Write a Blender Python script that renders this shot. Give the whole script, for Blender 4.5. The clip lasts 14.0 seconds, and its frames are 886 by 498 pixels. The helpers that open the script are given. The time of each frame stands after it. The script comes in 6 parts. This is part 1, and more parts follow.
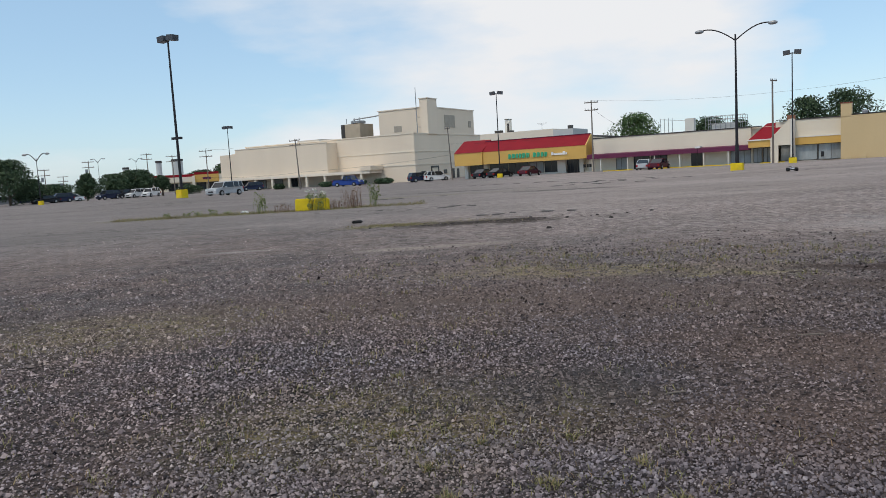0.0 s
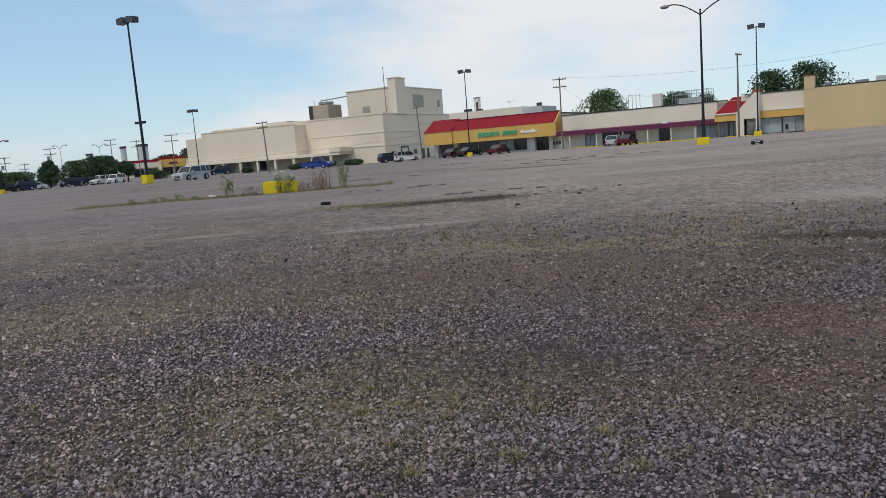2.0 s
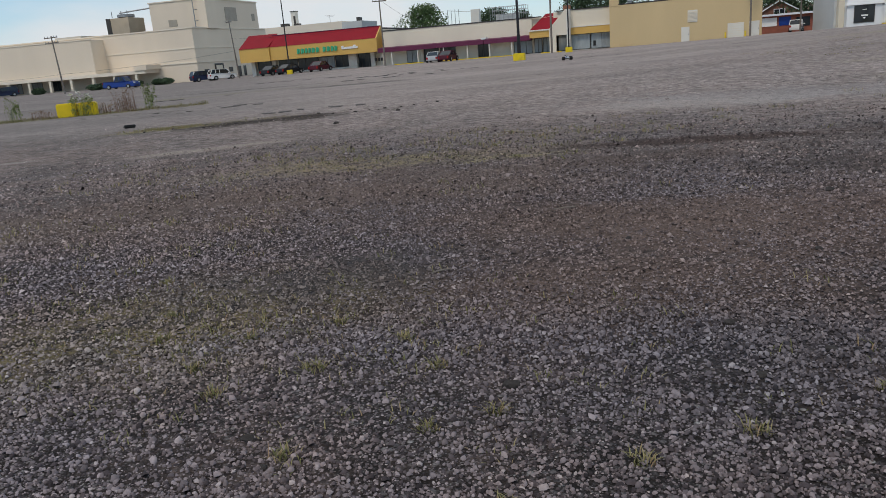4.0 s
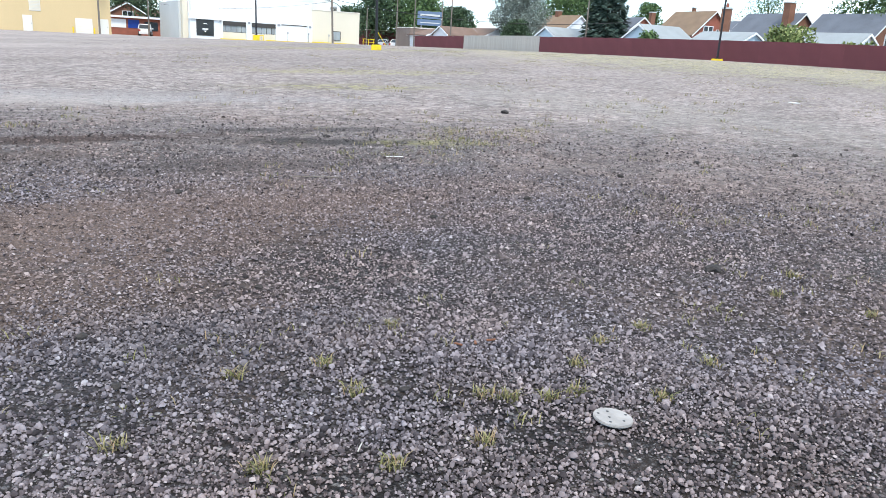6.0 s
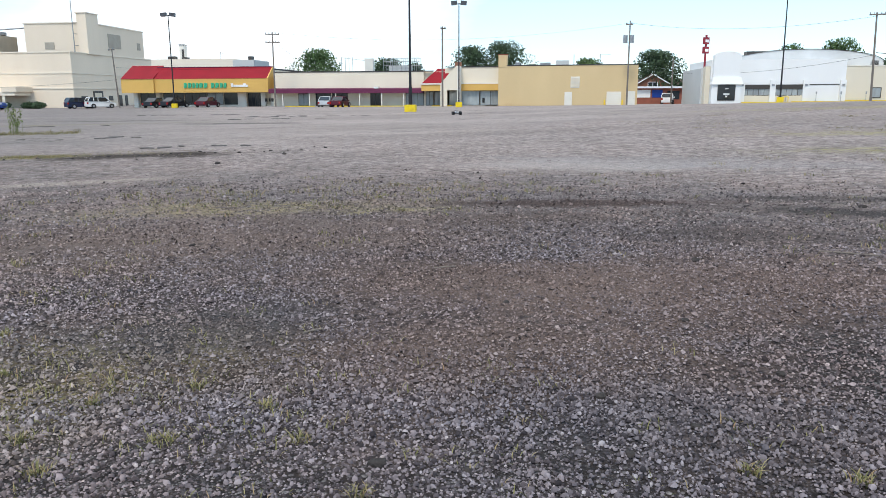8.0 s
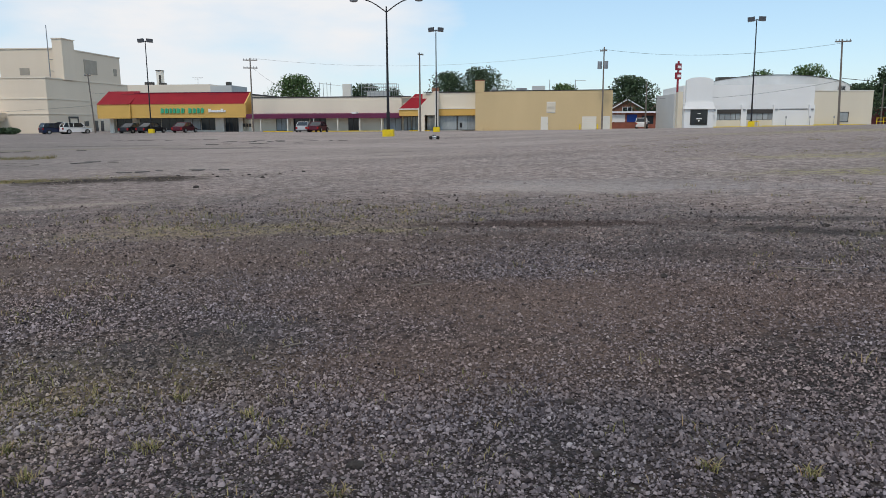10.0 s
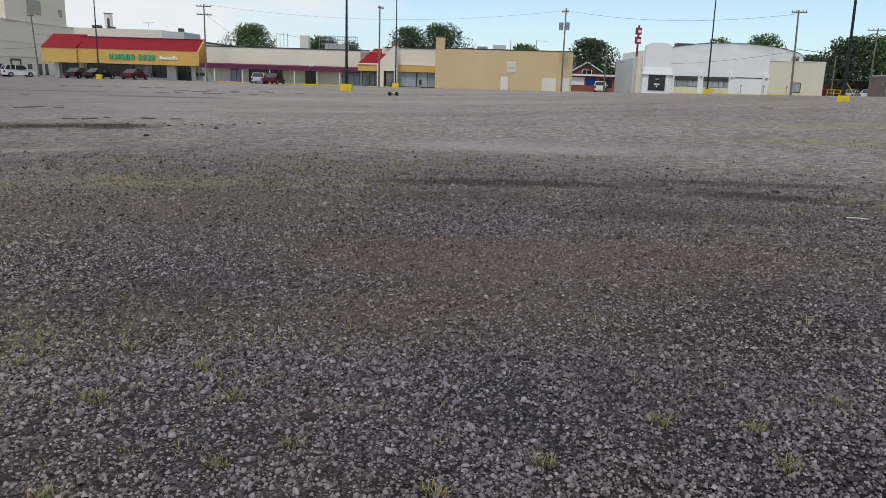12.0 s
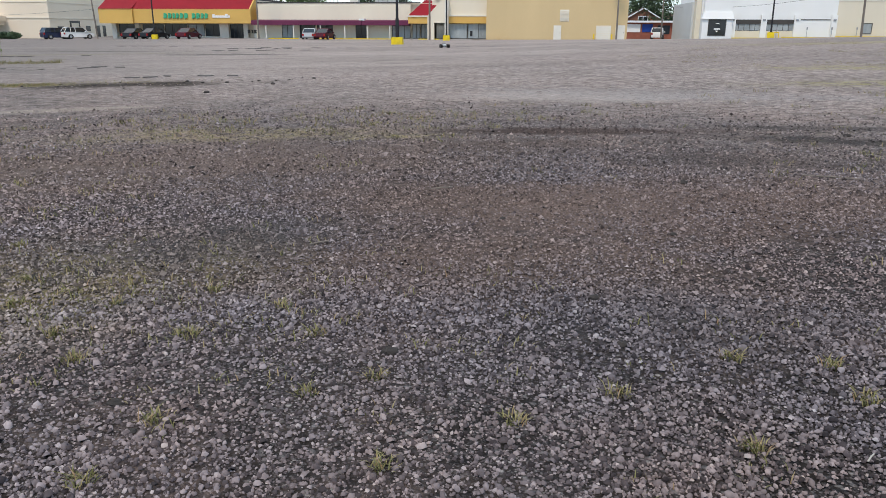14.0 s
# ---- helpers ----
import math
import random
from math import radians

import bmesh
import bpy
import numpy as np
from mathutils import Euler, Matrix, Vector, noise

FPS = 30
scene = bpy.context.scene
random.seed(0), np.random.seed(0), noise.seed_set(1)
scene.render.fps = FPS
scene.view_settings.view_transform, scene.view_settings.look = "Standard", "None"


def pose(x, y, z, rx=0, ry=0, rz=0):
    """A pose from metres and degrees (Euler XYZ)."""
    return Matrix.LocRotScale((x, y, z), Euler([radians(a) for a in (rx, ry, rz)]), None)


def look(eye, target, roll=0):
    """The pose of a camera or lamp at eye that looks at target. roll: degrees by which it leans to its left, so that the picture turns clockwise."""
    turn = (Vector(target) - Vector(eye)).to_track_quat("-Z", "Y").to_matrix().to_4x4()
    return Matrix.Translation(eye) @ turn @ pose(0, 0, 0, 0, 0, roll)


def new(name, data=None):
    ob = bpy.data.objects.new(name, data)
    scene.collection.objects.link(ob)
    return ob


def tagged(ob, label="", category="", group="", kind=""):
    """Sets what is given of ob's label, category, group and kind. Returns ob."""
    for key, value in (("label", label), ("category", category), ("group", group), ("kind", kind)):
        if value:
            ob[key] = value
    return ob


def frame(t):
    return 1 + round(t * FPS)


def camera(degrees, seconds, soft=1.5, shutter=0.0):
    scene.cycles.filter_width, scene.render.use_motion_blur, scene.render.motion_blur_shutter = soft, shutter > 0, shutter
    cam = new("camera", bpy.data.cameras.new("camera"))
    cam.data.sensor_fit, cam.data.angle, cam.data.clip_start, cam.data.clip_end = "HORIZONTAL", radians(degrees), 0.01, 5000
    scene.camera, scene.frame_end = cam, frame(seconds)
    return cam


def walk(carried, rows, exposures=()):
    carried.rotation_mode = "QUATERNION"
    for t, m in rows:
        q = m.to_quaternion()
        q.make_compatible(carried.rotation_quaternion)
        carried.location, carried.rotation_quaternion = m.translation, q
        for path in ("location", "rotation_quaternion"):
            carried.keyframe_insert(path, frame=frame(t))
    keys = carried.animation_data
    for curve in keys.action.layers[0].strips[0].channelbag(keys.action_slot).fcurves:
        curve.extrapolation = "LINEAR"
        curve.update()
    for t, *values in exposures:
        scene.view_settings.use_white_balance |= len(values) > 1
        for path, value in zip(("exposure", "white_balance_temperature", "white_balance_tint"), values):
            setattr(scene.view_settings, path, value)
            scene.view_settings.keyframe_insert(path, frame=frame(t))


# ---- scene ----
cam = camera(61.70, 14.0, soft=0.75)
# seconds, x, y, z, yaw, pitch, roll
ROWS = [
    (0.0, 0.000, 0.000, 1.500, -0.00, -6.03, 3.26),
    (0.5, 0.011, 0.023, 1.503, 0.44, -6.33, 4.52),
    (1.0, 0.003, 0.013, 1.506, 0.01, -6.59, 5.43),
    (1.5, 0.041, 0.036, 1.512, 0.30, -6.61, 5.79),
    (2.0, 0.065, 0.015, 1.472, -2.28, -7.72, 4.36),
    (2.5, 0.045, 0.035, 1.485, -2.56, -9.70, 2.20),
    (3.0, 0.069, 0.043, 1.474, -4.50, -11.25, 1.25),
    (3.5, 0.125, 0.016, 1.457, -7.99, -13.20, 2.84),
    (4.0, 0.223, -0.054, 1.439, -15.67, -14.94, 4.53),
    (4.2, 0.282, -0.074, 1.416, -19.90, -16.00, 4.88),
    (6.3, 0.357, -0.062, 1.478, -62.86, -15.06, -3.72),
    (6.5, 0.363, -0.013, 1.492, -60.81, -15.03, -4.36),
    (7.0, 0.307, 0.094, 1.477, -54.61, -13.12, -4.16),
    (7.5, 0.321, 0.097, 1.479, -33.71, -12.04, -2.71),
    (8.0, 0.331, 0.086, 1.487, -23.74, -11.66, 0.20),
    (8.2, 0.331, 0.086, 1.487, -22.45, -12.60, 0.60),
    (10.3, 0.272, -0.101, 1.466, -27.09, -9.45, -0.16),
    (10.5, 0.283, -0.084, 1.468, -28.49, -9.62, -0.79),
    (11.0, 0.287, -0.074, 1.460, -29.00, -10.07, -0.87),
    (11.5, 0.279, -0.062, 1.444, -28.89, -11.44, -1.13),
    (12.0, 0.275, -0.053, 1.436, -28.50, -12.93, -1.75),
    (12.5, 0.235, -0.040, 1.412, -27.23, -14.00, -2.11),
    (13.0, 0.178, -0.052, 1.419, -25.62, -14.93, -1.83),
    (13.5, 0.122, -0.061, 1.413, -23.60, -14.78, 0.14),
    (14.0, 0.147, -0.088, 1.386, -24.75, -16.48, -0.23),
]
# seconds, stops, kelvin, tint
EXPOSURES = [(0.0, -0.03, 6500, 10), (1.5, -0.08, 6500, 10), (3.0, -0.18, 6500, 10), (3.6, -0.24, 6500, 10), (4.2, -0.12, 6500, 10), (6.3, 1.27, 6100, 7), (7.0, 1.20, 6100, 7), (7.6, 0.90, 6200, 8),
             (8.2, 0.54, 6250, 8), (10.3, 0.0, 6500, 10), (12.5, 0.0, 6500, 10), (13.0, 0.08, 6500, 10), (13.5, 0.2, 6500, 10), (14.0, 0.45, 6500, 10)]
walk(cam, [(t, pose(x, y, z, 90 + pitch, roll, yaw)) for t, x, y, z, yaw, pitch, roll in ROWS], EXPOSURES)

# ---- light: bright broken cloud, a soft low sun behind the camera ----
SUN_AZ, SUN_EL = 225.0, 55.0
world = bpy.data.worlds.new("sky")
scene.world = world
world.use_nodes = True
wt = world.node_tree
wt.nodes.clear()
w_out = wt.nodes.new("ShaderNodeOutputWorld")
w_bg = wt.nodes.new("ShaderNodeBackground")
w_sky = wt.nodes.new("ShaderNodeTexSky")
w_sky.sky_type, w_sky.sun_disc = "NISHITA", False
w_sky.sun_elevation, w_sky.sun_rotation = radians(SUN_EL), radians(SUN_AZ)
w_sky.air_density, w_sky.dust_density, w_sky.ozone_density = 1.0, 0.5, 1.6
w_gain = wt.nodes.new("ShaderNodeVectorMath")
w_gain.operation = "SCALE"
w_gain.inputs["Scale"].default_value = 0.15
w_tc = wt.nodes.new("ShaderNodeTexCoord")
w_map = wt.nodes.new("ShaderNodeMapping")
w_map.inputs["Scale"].default_value = (1.0, 1.0, 3.2)
w_map.inputs["Location"].default_value = (0.9, 0.4, 0.25)
w_noise = wt.nodes.new("ShaderNodeTexNoise")
w_noise.inputs["Scale"].default_value = 1.7
w_noise.inputs["Detail"].default_value = 7
w_noise.inputs["Roughness"].default_value = 0.52
w_ramp = wt.nodes.new("ShaderNodeValToRGB")
w_ramp.color_ramp.elements[0].position, w_ramp.color_ramp.elements[1].position = 0.42, 0.60
w_mix = wt.nodes.new("ShaderNodeMix")
w_mix.data_type = "RGBA"
w_cloud = (0.86, 0.87, 0.89, 1)
w_mix.inputs[7].default_value = w_cloud
wt.links.new(w_tc.outputs["Generated"], w_map.inputs["Vector"])
wt.links.new(w_map.outputs["Vector"], w_noise.inputs["Vector"])
w_lobe = wt.nodes.new("ShaderNodeVectorMath")
w_lobe.operation = "DOT_PRODUCT"
w_lobe.inputs[1].default_value = Vector((0.06, 0.96, 0.26)).normalized()
w_lr = wt.nodes.new("ShaderNodeMapRange")
for k, q in (("From Min", 0.90), ("From Max", 0.99), ("To Min", -0.20), ("To Max", 0.13)):
    w_lr.inputs[k].default_value = q
w_sep = wt.nodes.new("ShaderNodeSeparateXYZ")
w_hr = wt.nodes.new("ShaderNodeMapRange")
for k, q in (("From Min", 0.02), ("From Max", 0.16), ("To Min", 0.06), ("To Max", -0.02)):
    w_hr.inputs[k].default_value = q
w_zr = wt.nodes.new("ShaderNodeMapRange")
for k, q in (("From Min", 0.35), ("From Max", 0.6), ("To Min", 0.0), ("To Max", 0.30)):
    w_zr.inputs[k].default_value = q
w_a3 = wt.nodes.new("ShaderNodeMath")
w_a1, w_a2 = wt.nodes.new("ShaderNodeMath"), wt.nodes.new("ShaderNodeMath")
wt.links.new(w_tc.outputs["Generated"], w_lobe.inputs[0])
wt.links.new(w_tc.outputs["Generated"], w_sep.inputs[0])
wt.links.new(w_lobe.outputs["Value"], w_lr.inputs["Value"])
wt.links.new(w_sep.outputs["Z"], w_hr.inputs["Value"])
wt.links.new(w_lr.outputs["Result"], w_a1.inputs[0])
wt.links.new(w_hr.outputs["Result"], w_a1.inputs[1])
wt.links.new(w_sep.outputs["Z"], w_zr.inputs["Value"])
wt.links.new(w_a1.outputs[0], w_a3.inputs[0])
wt.links.new(w_zr.outputs["Result"], w_a3.inputs[1])
wt.links.new(w_a3.outputs[0], w_a2.inputs[0])
wt.links.new(w_noise.outputs["Fac"], w_a2.inputs[1])
wt.links.new(w_a2.outputs[0], w_ramp.inputs["Fac"])
wt.links.new(w_ramp.outputs["Color"], w_mix.inputs[0])
wt.links.new(w_sky.outputs["Color"], w_gain.inputs[0])
w_veil = wt.nodes.new("ShaderNodeMix")
w_veil.data_type = "RGBA"
w_veil.inputs[0].default_value = 0.50
w_veil.inputs[7].default_value = (0.43, 0.67, 0.89, 1)
wt.links.new(w_gain.outputs["Vector"], w_veil.inputs[6])
wt.links.new(w_veil.outputs[2], w_mix.inputs[6])
wt.links.new(w_mix.outputs[2], w_bg.inputs["Color"])
w_bg.inputs["Strength"].default_value = 1.0
wt.links.new(w_bg.outputs["Background"], w_out.inputs["Surface"])

sun = new("sun", bpy.data.lights.new("sun", "SUN"))
sun.data.energy, sun.data.angle, sun.data.color = 1.45, radians(10), (1.0, 0.89, 0.765)
sun_way = Vector((math.sin(radians(SUN_AZ)) * math.cos(radians(SUN_EL)), math.cos(radians(SUN_AZ)) * math.cos(radians(SUN_EL)), math.sin(radians(SUN_EL))))
sun.matrix_world = look(sun_way * 300, (0, 0, 0))


# ---- materials ----
# soil, damp and dust stains: x, y, half length, half width, turn, colour, strength
BLOBS = [
    (6.5, 8.7, 2.4, 0.42, -24, (0.050, 0.033, 0.028), 0.9), (8.8, 6.7, 1.9, 0.5, -42, (0.034, 0.029, 0.028), 0.85), (6.4, 6.0, 1.6, 0.6, -30, (0.050, 0.042, 0.040), 0.6),
    (4.6, 4.4, 2.6, 1.2, -20, (0.150, 0.104, 0.086), 0.55), (2.3, 3.8, 1.5, 0.7, -25, (0.140, 0.100, 0.083), 0.5), (3.0, 5.4, 1.8, 0.8, -30, (0.125, 0.090, 0.075), 0.5), (0.4, 8.2, 4.2, 1.5, -5, (0.135, 0.100, 0.083), 0.6),
    (1.0, 20.9, 3.0, 1.1, -2, (0.042, 0.032, 0.026), 1.0), (-0.4, 14.7, 1.9, 0.35, 6, (0.30, 0.262, 0.225), 0.7),
    (-4.4, 16.0, 1.3, 0.28, 6, (0.29, 0.268, 0.248), 0.7), (9.6, 13.6, 3.0, 1.3, -30, (0.34, 0.305, 0.285), 0.6),
    (2.0, 10.2, 2.6, 0.6, -8, (0.225, 0.190, 0.095), 0.75), (3.6, 9.3, 1.0, 0.3, -10, (0.23, 0.20, 0.09), 0.75), (0.8, 10.9, 0.9, 0.3, 0, (0.22, 0.19, 0.10), 0.7), (-0.4, 4.4, 1.6, 0.9, 10, (0.20, 0.165, 0.080), 0.7), (-3.6, 7.8, 1.6, 1.2, 10, (0.20, 0.17, 0.085), 0.7),
    (-9.0, 35.0, 8.0, 1.1, 2, (0.14, 0.15, 0.05), 0.9), (-1.8, 21.4, 1.5, 0.5, 2, (0.20, 0.19, 0.07), 0.9),
    (12.0, 13.0, 5.0, 1.6, -45, (0.25, 0.235, 0.232), 0.5), (-3, 46, 9, 1.2, 6, (0.19, 0.18, 0.085), 0.6),
    (20.0, 5.0, 9.0, 3.0, 70, (0.24, 0.22, 0.20), 0.45), (18.5, 13.0, 3.5, 1.2, -30, (0.26, 0.235, 0.11), 0.8), (25, 17, 6.0, 1.6, -30, (0.27, 0.243, 0.120), 0.85), (45, 33, 12.0, 3.0, -35, (0.27, 0.248, 0.120), 0.85), (10.2, 5.5, 1.0, 0.35, -40, (0.24, 0.22, 0.09), 0.8), (56, 8, 34, 15, 70, (0.34, 0.31, 0.185), 0.95),
    (0.7, 4.9, 1.1, 0.5, 5, (0.055, 0.053, 0.058), 0.6), (2.7, 2.5, 0.9, 0.5, -30, (0.055, 0.053, 0.060), 0.5), (9.8, 7.6, 2.0, 0.3, -32, (0.045, 0.040, 0.038), 0.7), (5.0, 8.0, 1.6, 0.5, -15, (0.075, 0.055, 0.046), 0.5),
    (6.8, 43.6, 4.0, 1.4, -14, (0.052, 0.048, 0.046), 0.7), (-13.0, 24.0, 6.0, 3.0, 10, (0.105, 0.095, 0.092), 0.5), (0.0, 52.0, 7.0, 1.0, -8, (0.07, 0.064, 0.06), 0.6),
]


def mat(name, color, rough=0.8, metal=0.0, vary=0.15, scale=3.0, bump=0.0, fine=40.0, random_tint=0.0, stain=None, streak=False, spec=0.4):
    """A painted, cast or grown surface: broad blotches, fine grain, and relief."""
    m = bpy.data.materials.new(name)
    m.use_nodes = True
    nt = m.node_tree
    b = nt.nodes["Principled BSDF"]
    b.inputs["Roughness"].default_value, b.inputs["Metallic"].default_value = rough, metal
    b.inputs["Specular IOR Level"].default_value = spec
    tc = nt.nodes.new("ShaderNodeTexCoord")
    mp = nt.nodes.new("ShaderNodeMapping")
    mp.inputs["Scale"].default_value = (1, 1, 0.25) if streak else (1, 1, 1)
    nt.links.new(tc.outputs["Object"], mp.inputs["Vector"])
    n1, n2 = nt.nodes.new("ShaderNodeTexNoise"), nt.nodes.new("ShaderNodeTexNoise")
    n1.inputs["Scale"].default_value, n1.inputs["Detail"].default_value = 1.0 / scale, 6
    n2.inputs["Scale"].default_value, n2.inputs["Detail"].default_value = fine, 3
    for n in (n1, n2):
        nt.links.new(mp.outputs["Vector"], n.inputs["Vector"])
    add = nt.nodes.new("ShaderNodeMath")
    add.operation = "MULTIPLY_ADD"
    add.inputs[1].default_value = 0.4
    nt.links.new(n2.outputs["Fac"], add.inputs[0])
    nt.links.new(n1.outputs["Fac"], add.inputs[2])
    rmp = nt.nodes.new("ShaderNodeMapRange")
    rmp.inputs["From Min"].default_value, rmp.inputs["From Max"].default_value = 0.45, 0.95
    rmp.inputs["To Min"].default_value, rmp.inputs["To Max"].default_value = 1 - vary, 1 + vary
    nt.links.new(add.outputs[0], rmp.inputs["Value"])
    last = rmp.outputs["Result"]
    if random_tint:
        oi = nt.nodes.new("ShaderNodeObjectInfo")
        r2 = nt.nodes.new("ShaderNodeMapRange")
        r2.inputs["To Min"].default_value, r2.inputs["To Max"].default_value = 1 - random_tint, 1 + random_tint
        nt.links.new(oi.outputs["Random"], r2.inputs["Value"])
        mu = nt.nodes.new("ShaderNodeMath")
        mu.operation = "MULTIPLY"
        nt.links.new(last, mu.inputs[0])
        nt.links.new(r2.outputs["Result"], mu.inputs[1])
        last = mu.outputs[0]
    sc = nt.nodes.new("ShaderNodeVectorMath")
    sc.operation = "SCALE"
    sc.inputs[0].default_value = color
    nt.links.new(last, sc.inputs["Scale"])
    out = sc.outputs["Vector"]
    if stain:
        n3 = nt.nodes.new("ShaderNodeTexNoise")
        n3.inputs["Scale"].default_value, n3.inputs["Detail"].default_value = 0.9, 8
        nt.links.new(mp.outputs["Vector"], n3.inputs["Vector"])
        r3 = nt.nodes.new("ShaderNodeMapRange")
        r3.inputs["From Min"].default_value, r3.inputs["From Max"].default_value = 0.56, 0.72
        r3.inputs["To Max"].default_value = 0.6
        nt.links.new(n3.outputs["Fac"], r3.inputs["Value"])
        mx = nt.nodes.new("ShaderNodeMix")
        mx.data_type = "RGBA"
        mx.inputs[7].default_value = (*stain, 1)
        nt.links.new(r3.outputs["Result"], mx.inputs[0])
        nt.links.new(out, mx.inputs[6])
        out = mx.outputs[2]
    nt.links.new(out, b.inputs["Base Color"])
    if bump:
        bp = nt.nodes.new("ShaderNodeBump")
        bp.inputs["Strength"].default_value, bp.inputs["Distance"].default_value = bump, 0.02
        nt.links.new(n2.outputs["Fac"], bp.inputs["Height"])
        nt.links.new(bp.outputs["Normal"], b.inputs["Normal"])
    return m


def island_mat(name, ramp, rough=0.9):
    """Loose pieces, each island of the mesh in a colour of its own."""
    m = bpy.data.materials.new(name)
    m.use_nodes = True
    nt = m.node_tree
    b = nt.nodes["Principled BSDF"]
    b.inputs["Roughness"].default_value, b.inputs["Specular IOR Level"].default_value = rough, 0.25
    ge = nt.nodes.new("ShaderNodeNewGeometry")
    cr = nt.nodes.new("ShaderNodeValToRGB")
    el = cr.color_ramp.elements
    el[0].position, el[0].color = ramp[0][0], (*ramp[0][1], 1)
    el[1].position, el[1].color = ramp[-1][0], (*ramp[-1][1], 1)
    for p, c in ramp[1:-1]:
        el.new(p).color = (*c, 1)
    nt.links.new(ge.outputs["Random Per Island"], cr.inputs["Fac"])
    tc, n = nt.nodes.new("ShaderNodeTexCoord"), nt.nodes.new("ShaderNodeTexNoise")
    n.inputs["Scale"].default_value = 60
    nt.links.new(tc.outputs["Object"], n.inputs["Vector"])
    mr = nt.nodes.new("ShaderNodeMapRange")
    mr.inputs["To Min"].default_value, mr.inputs["To Max"].default_value = 0.65, 1.35
    nt.links.new(n.outputs["Fac"], mr.inputs["Value"])
    sc = nt.nodes.new("ShaderNodeVectorMath")
    sc.operation = "SCALE"
    nt.links.new(cr.outputs["Color"], sc.inputs[0])
    nt.links.new(mr.outputs["Result"], sc.inputs["Scale"])
    nt.links.new(sc.outputs["Vector"], b.inputs["Base Color"])
    return m


def stone_mat(name, ramp, rough=0.88):
    """Loose stones, each in its own grey, bluer or browner from patch to patch, paler to the west."""
    m = island_mat(name, ramp, rough)
    nt = m.node_tree
    b = nt.nodes["Principled BSDF"]
    base = b.inputs["Base Color"].links[0].from_socket
    tc, n = nt.nodes.new("ShaderNodeTexCoord"), nt.nodes.new("ShaderNodeTexNoise")
    n.inputs["Scale"].default_value, n.inputs["Detail"].default_value, n.inputs["Roughness"].default_value = 0.55, 6, 0.65
    nt.links.new(tc.outputs["Object"], n.inputs["Vector"])
    tone = nt.nodes.new("ShaderNodeValToRGB")
    el = tone.color_ramp.elements
    el[0].position, el[0].color = 0.40, (0.96, 0.95, 1.0, 1)
    el[1].position, el[1].color = 0.60, (1.07, 0.955, 0.91, 1)
    nt.links.new(n.outputs["Fac"], tone.inputs["Fac"])
    mul = nt.nodes.new("ShaderNodeVectorMath")
    mul.operation = "MULTIPLY"
    nt.links.new(base, mul.inputs[0])
    nt.links.new(tone.outputs["Color"], mul.inputs[1])
    # the same stains and growth as on the ground under them
    n2 = nt.nodes.new("ShaderNodeTexNoise")
    n2.inputs["Scale"].default_value, n2.inputs["Detail"].default_value, n2.inputs["Roughness"].default_value = 1.6, 8, 0.72
    nt.links.new(tc.outputs["Object"], n2.inputs["Vector"])
    rag = nt.nodes.new("ShaderNodeMath")
    rag.operation = "MULTIPLY_ADD"
    rag.inputs[1].default_value, rag.inputs[2].default_value = 3.0, -1.5
    nt.links.new(n2.outputs["Fac"], rag.inputs[0])
    ge, rnd = nt.nodes.new("ShaderNodeNewGeometry"), nt.nodes.new("ShaderNodeMapRange")
    rnd.inputs["To Min"].default_value, rnd.inputs["To Max"].default_value = 0.45, 1.6
    nt.links.new(ge.outputs["Random Per Island"], rnd.inputs["Value"])
    last = mul.outputs["Vector"]
    for cx, cy, ax, ay, turn, c, k in BLOBS:
        if math.hypot(cx, cy) > 17:
            continue
        q, fl, ln = nt.nodes.new("ShaderNodeMapping"), nt.nodes.new("ShaderNodeVectorMath"), nt.nodes.new("ShaderNodeVectorMath")
        q.vector_type = "TEXTURE"
        q.inputs["Location"].default_value, q.inputs["Rotation"].default_value, q.inputs["Scale"].default_value = (cx, cy, 0), (0, 0, radians(turn)), (ax, ay, 1)
        nt.links.new(tc.outputs["Object"], q.inputs["Vector"])
        fl.operation, ln.operation = "MULTIPLY", "LENGTH"
        fl.inputs[1].default_value = (1, 1, 0)
        nt.links.new(q.outputs["Vector"], fl.inputs[0])
        nt.links.new(fl.outputs["Vector"], ln.inputs[0])
        edge, mask = nt.nodes.new("ShaderNodeMath"), nt.nodes.new("ShaderNodeMapRange")
        nt.links.new(ln.outputs["Value"], edge.inputs[0])
        nt.links.new(rag.outputs[0], edge.inputs[1])
        for key, val in (("From Min", 0.35), ("From Max", 1.3), ("To Min", (0.3 if c[1] > 1.5 * c[2] else 0.72) * k), ("To Max", 0.0)):
            mask.inputs[key].default_value = val
        nt.links.new(edge.outputs[0], mask.inputs["Value"])
        tint, mx = nt.nodes.new("ShaderNodeVectorMath"), nt.nodes.new("ShaderNodeMix")
        tint.operation, mx.data_type = "SCALE", "RGBA"
        tint.inputs[0].default_value = c
        nt.links.new(rnd.outputs["Result"], tint.inputs["Scale"])
        nt.links.new(mask.outputs["Result"], mx.inputs[0])
        nt.links.new(last, mx.inputs[6])
        nt.links.new(tint.outputs["Vector"], mx.inputs[7])
        last = mx.outputs[2]
    # paler towards the west side of the lot
    sp, mr, sc = nt.nodes.new("ShaderNodeSeparateXYZ"), nt.nodes.new("ShaderNodeMapRange"), nt.nodes.new("ShaderNodeVectorMath")
    nt.links.new(tc.outputs["Object"], sp.inputs[0])
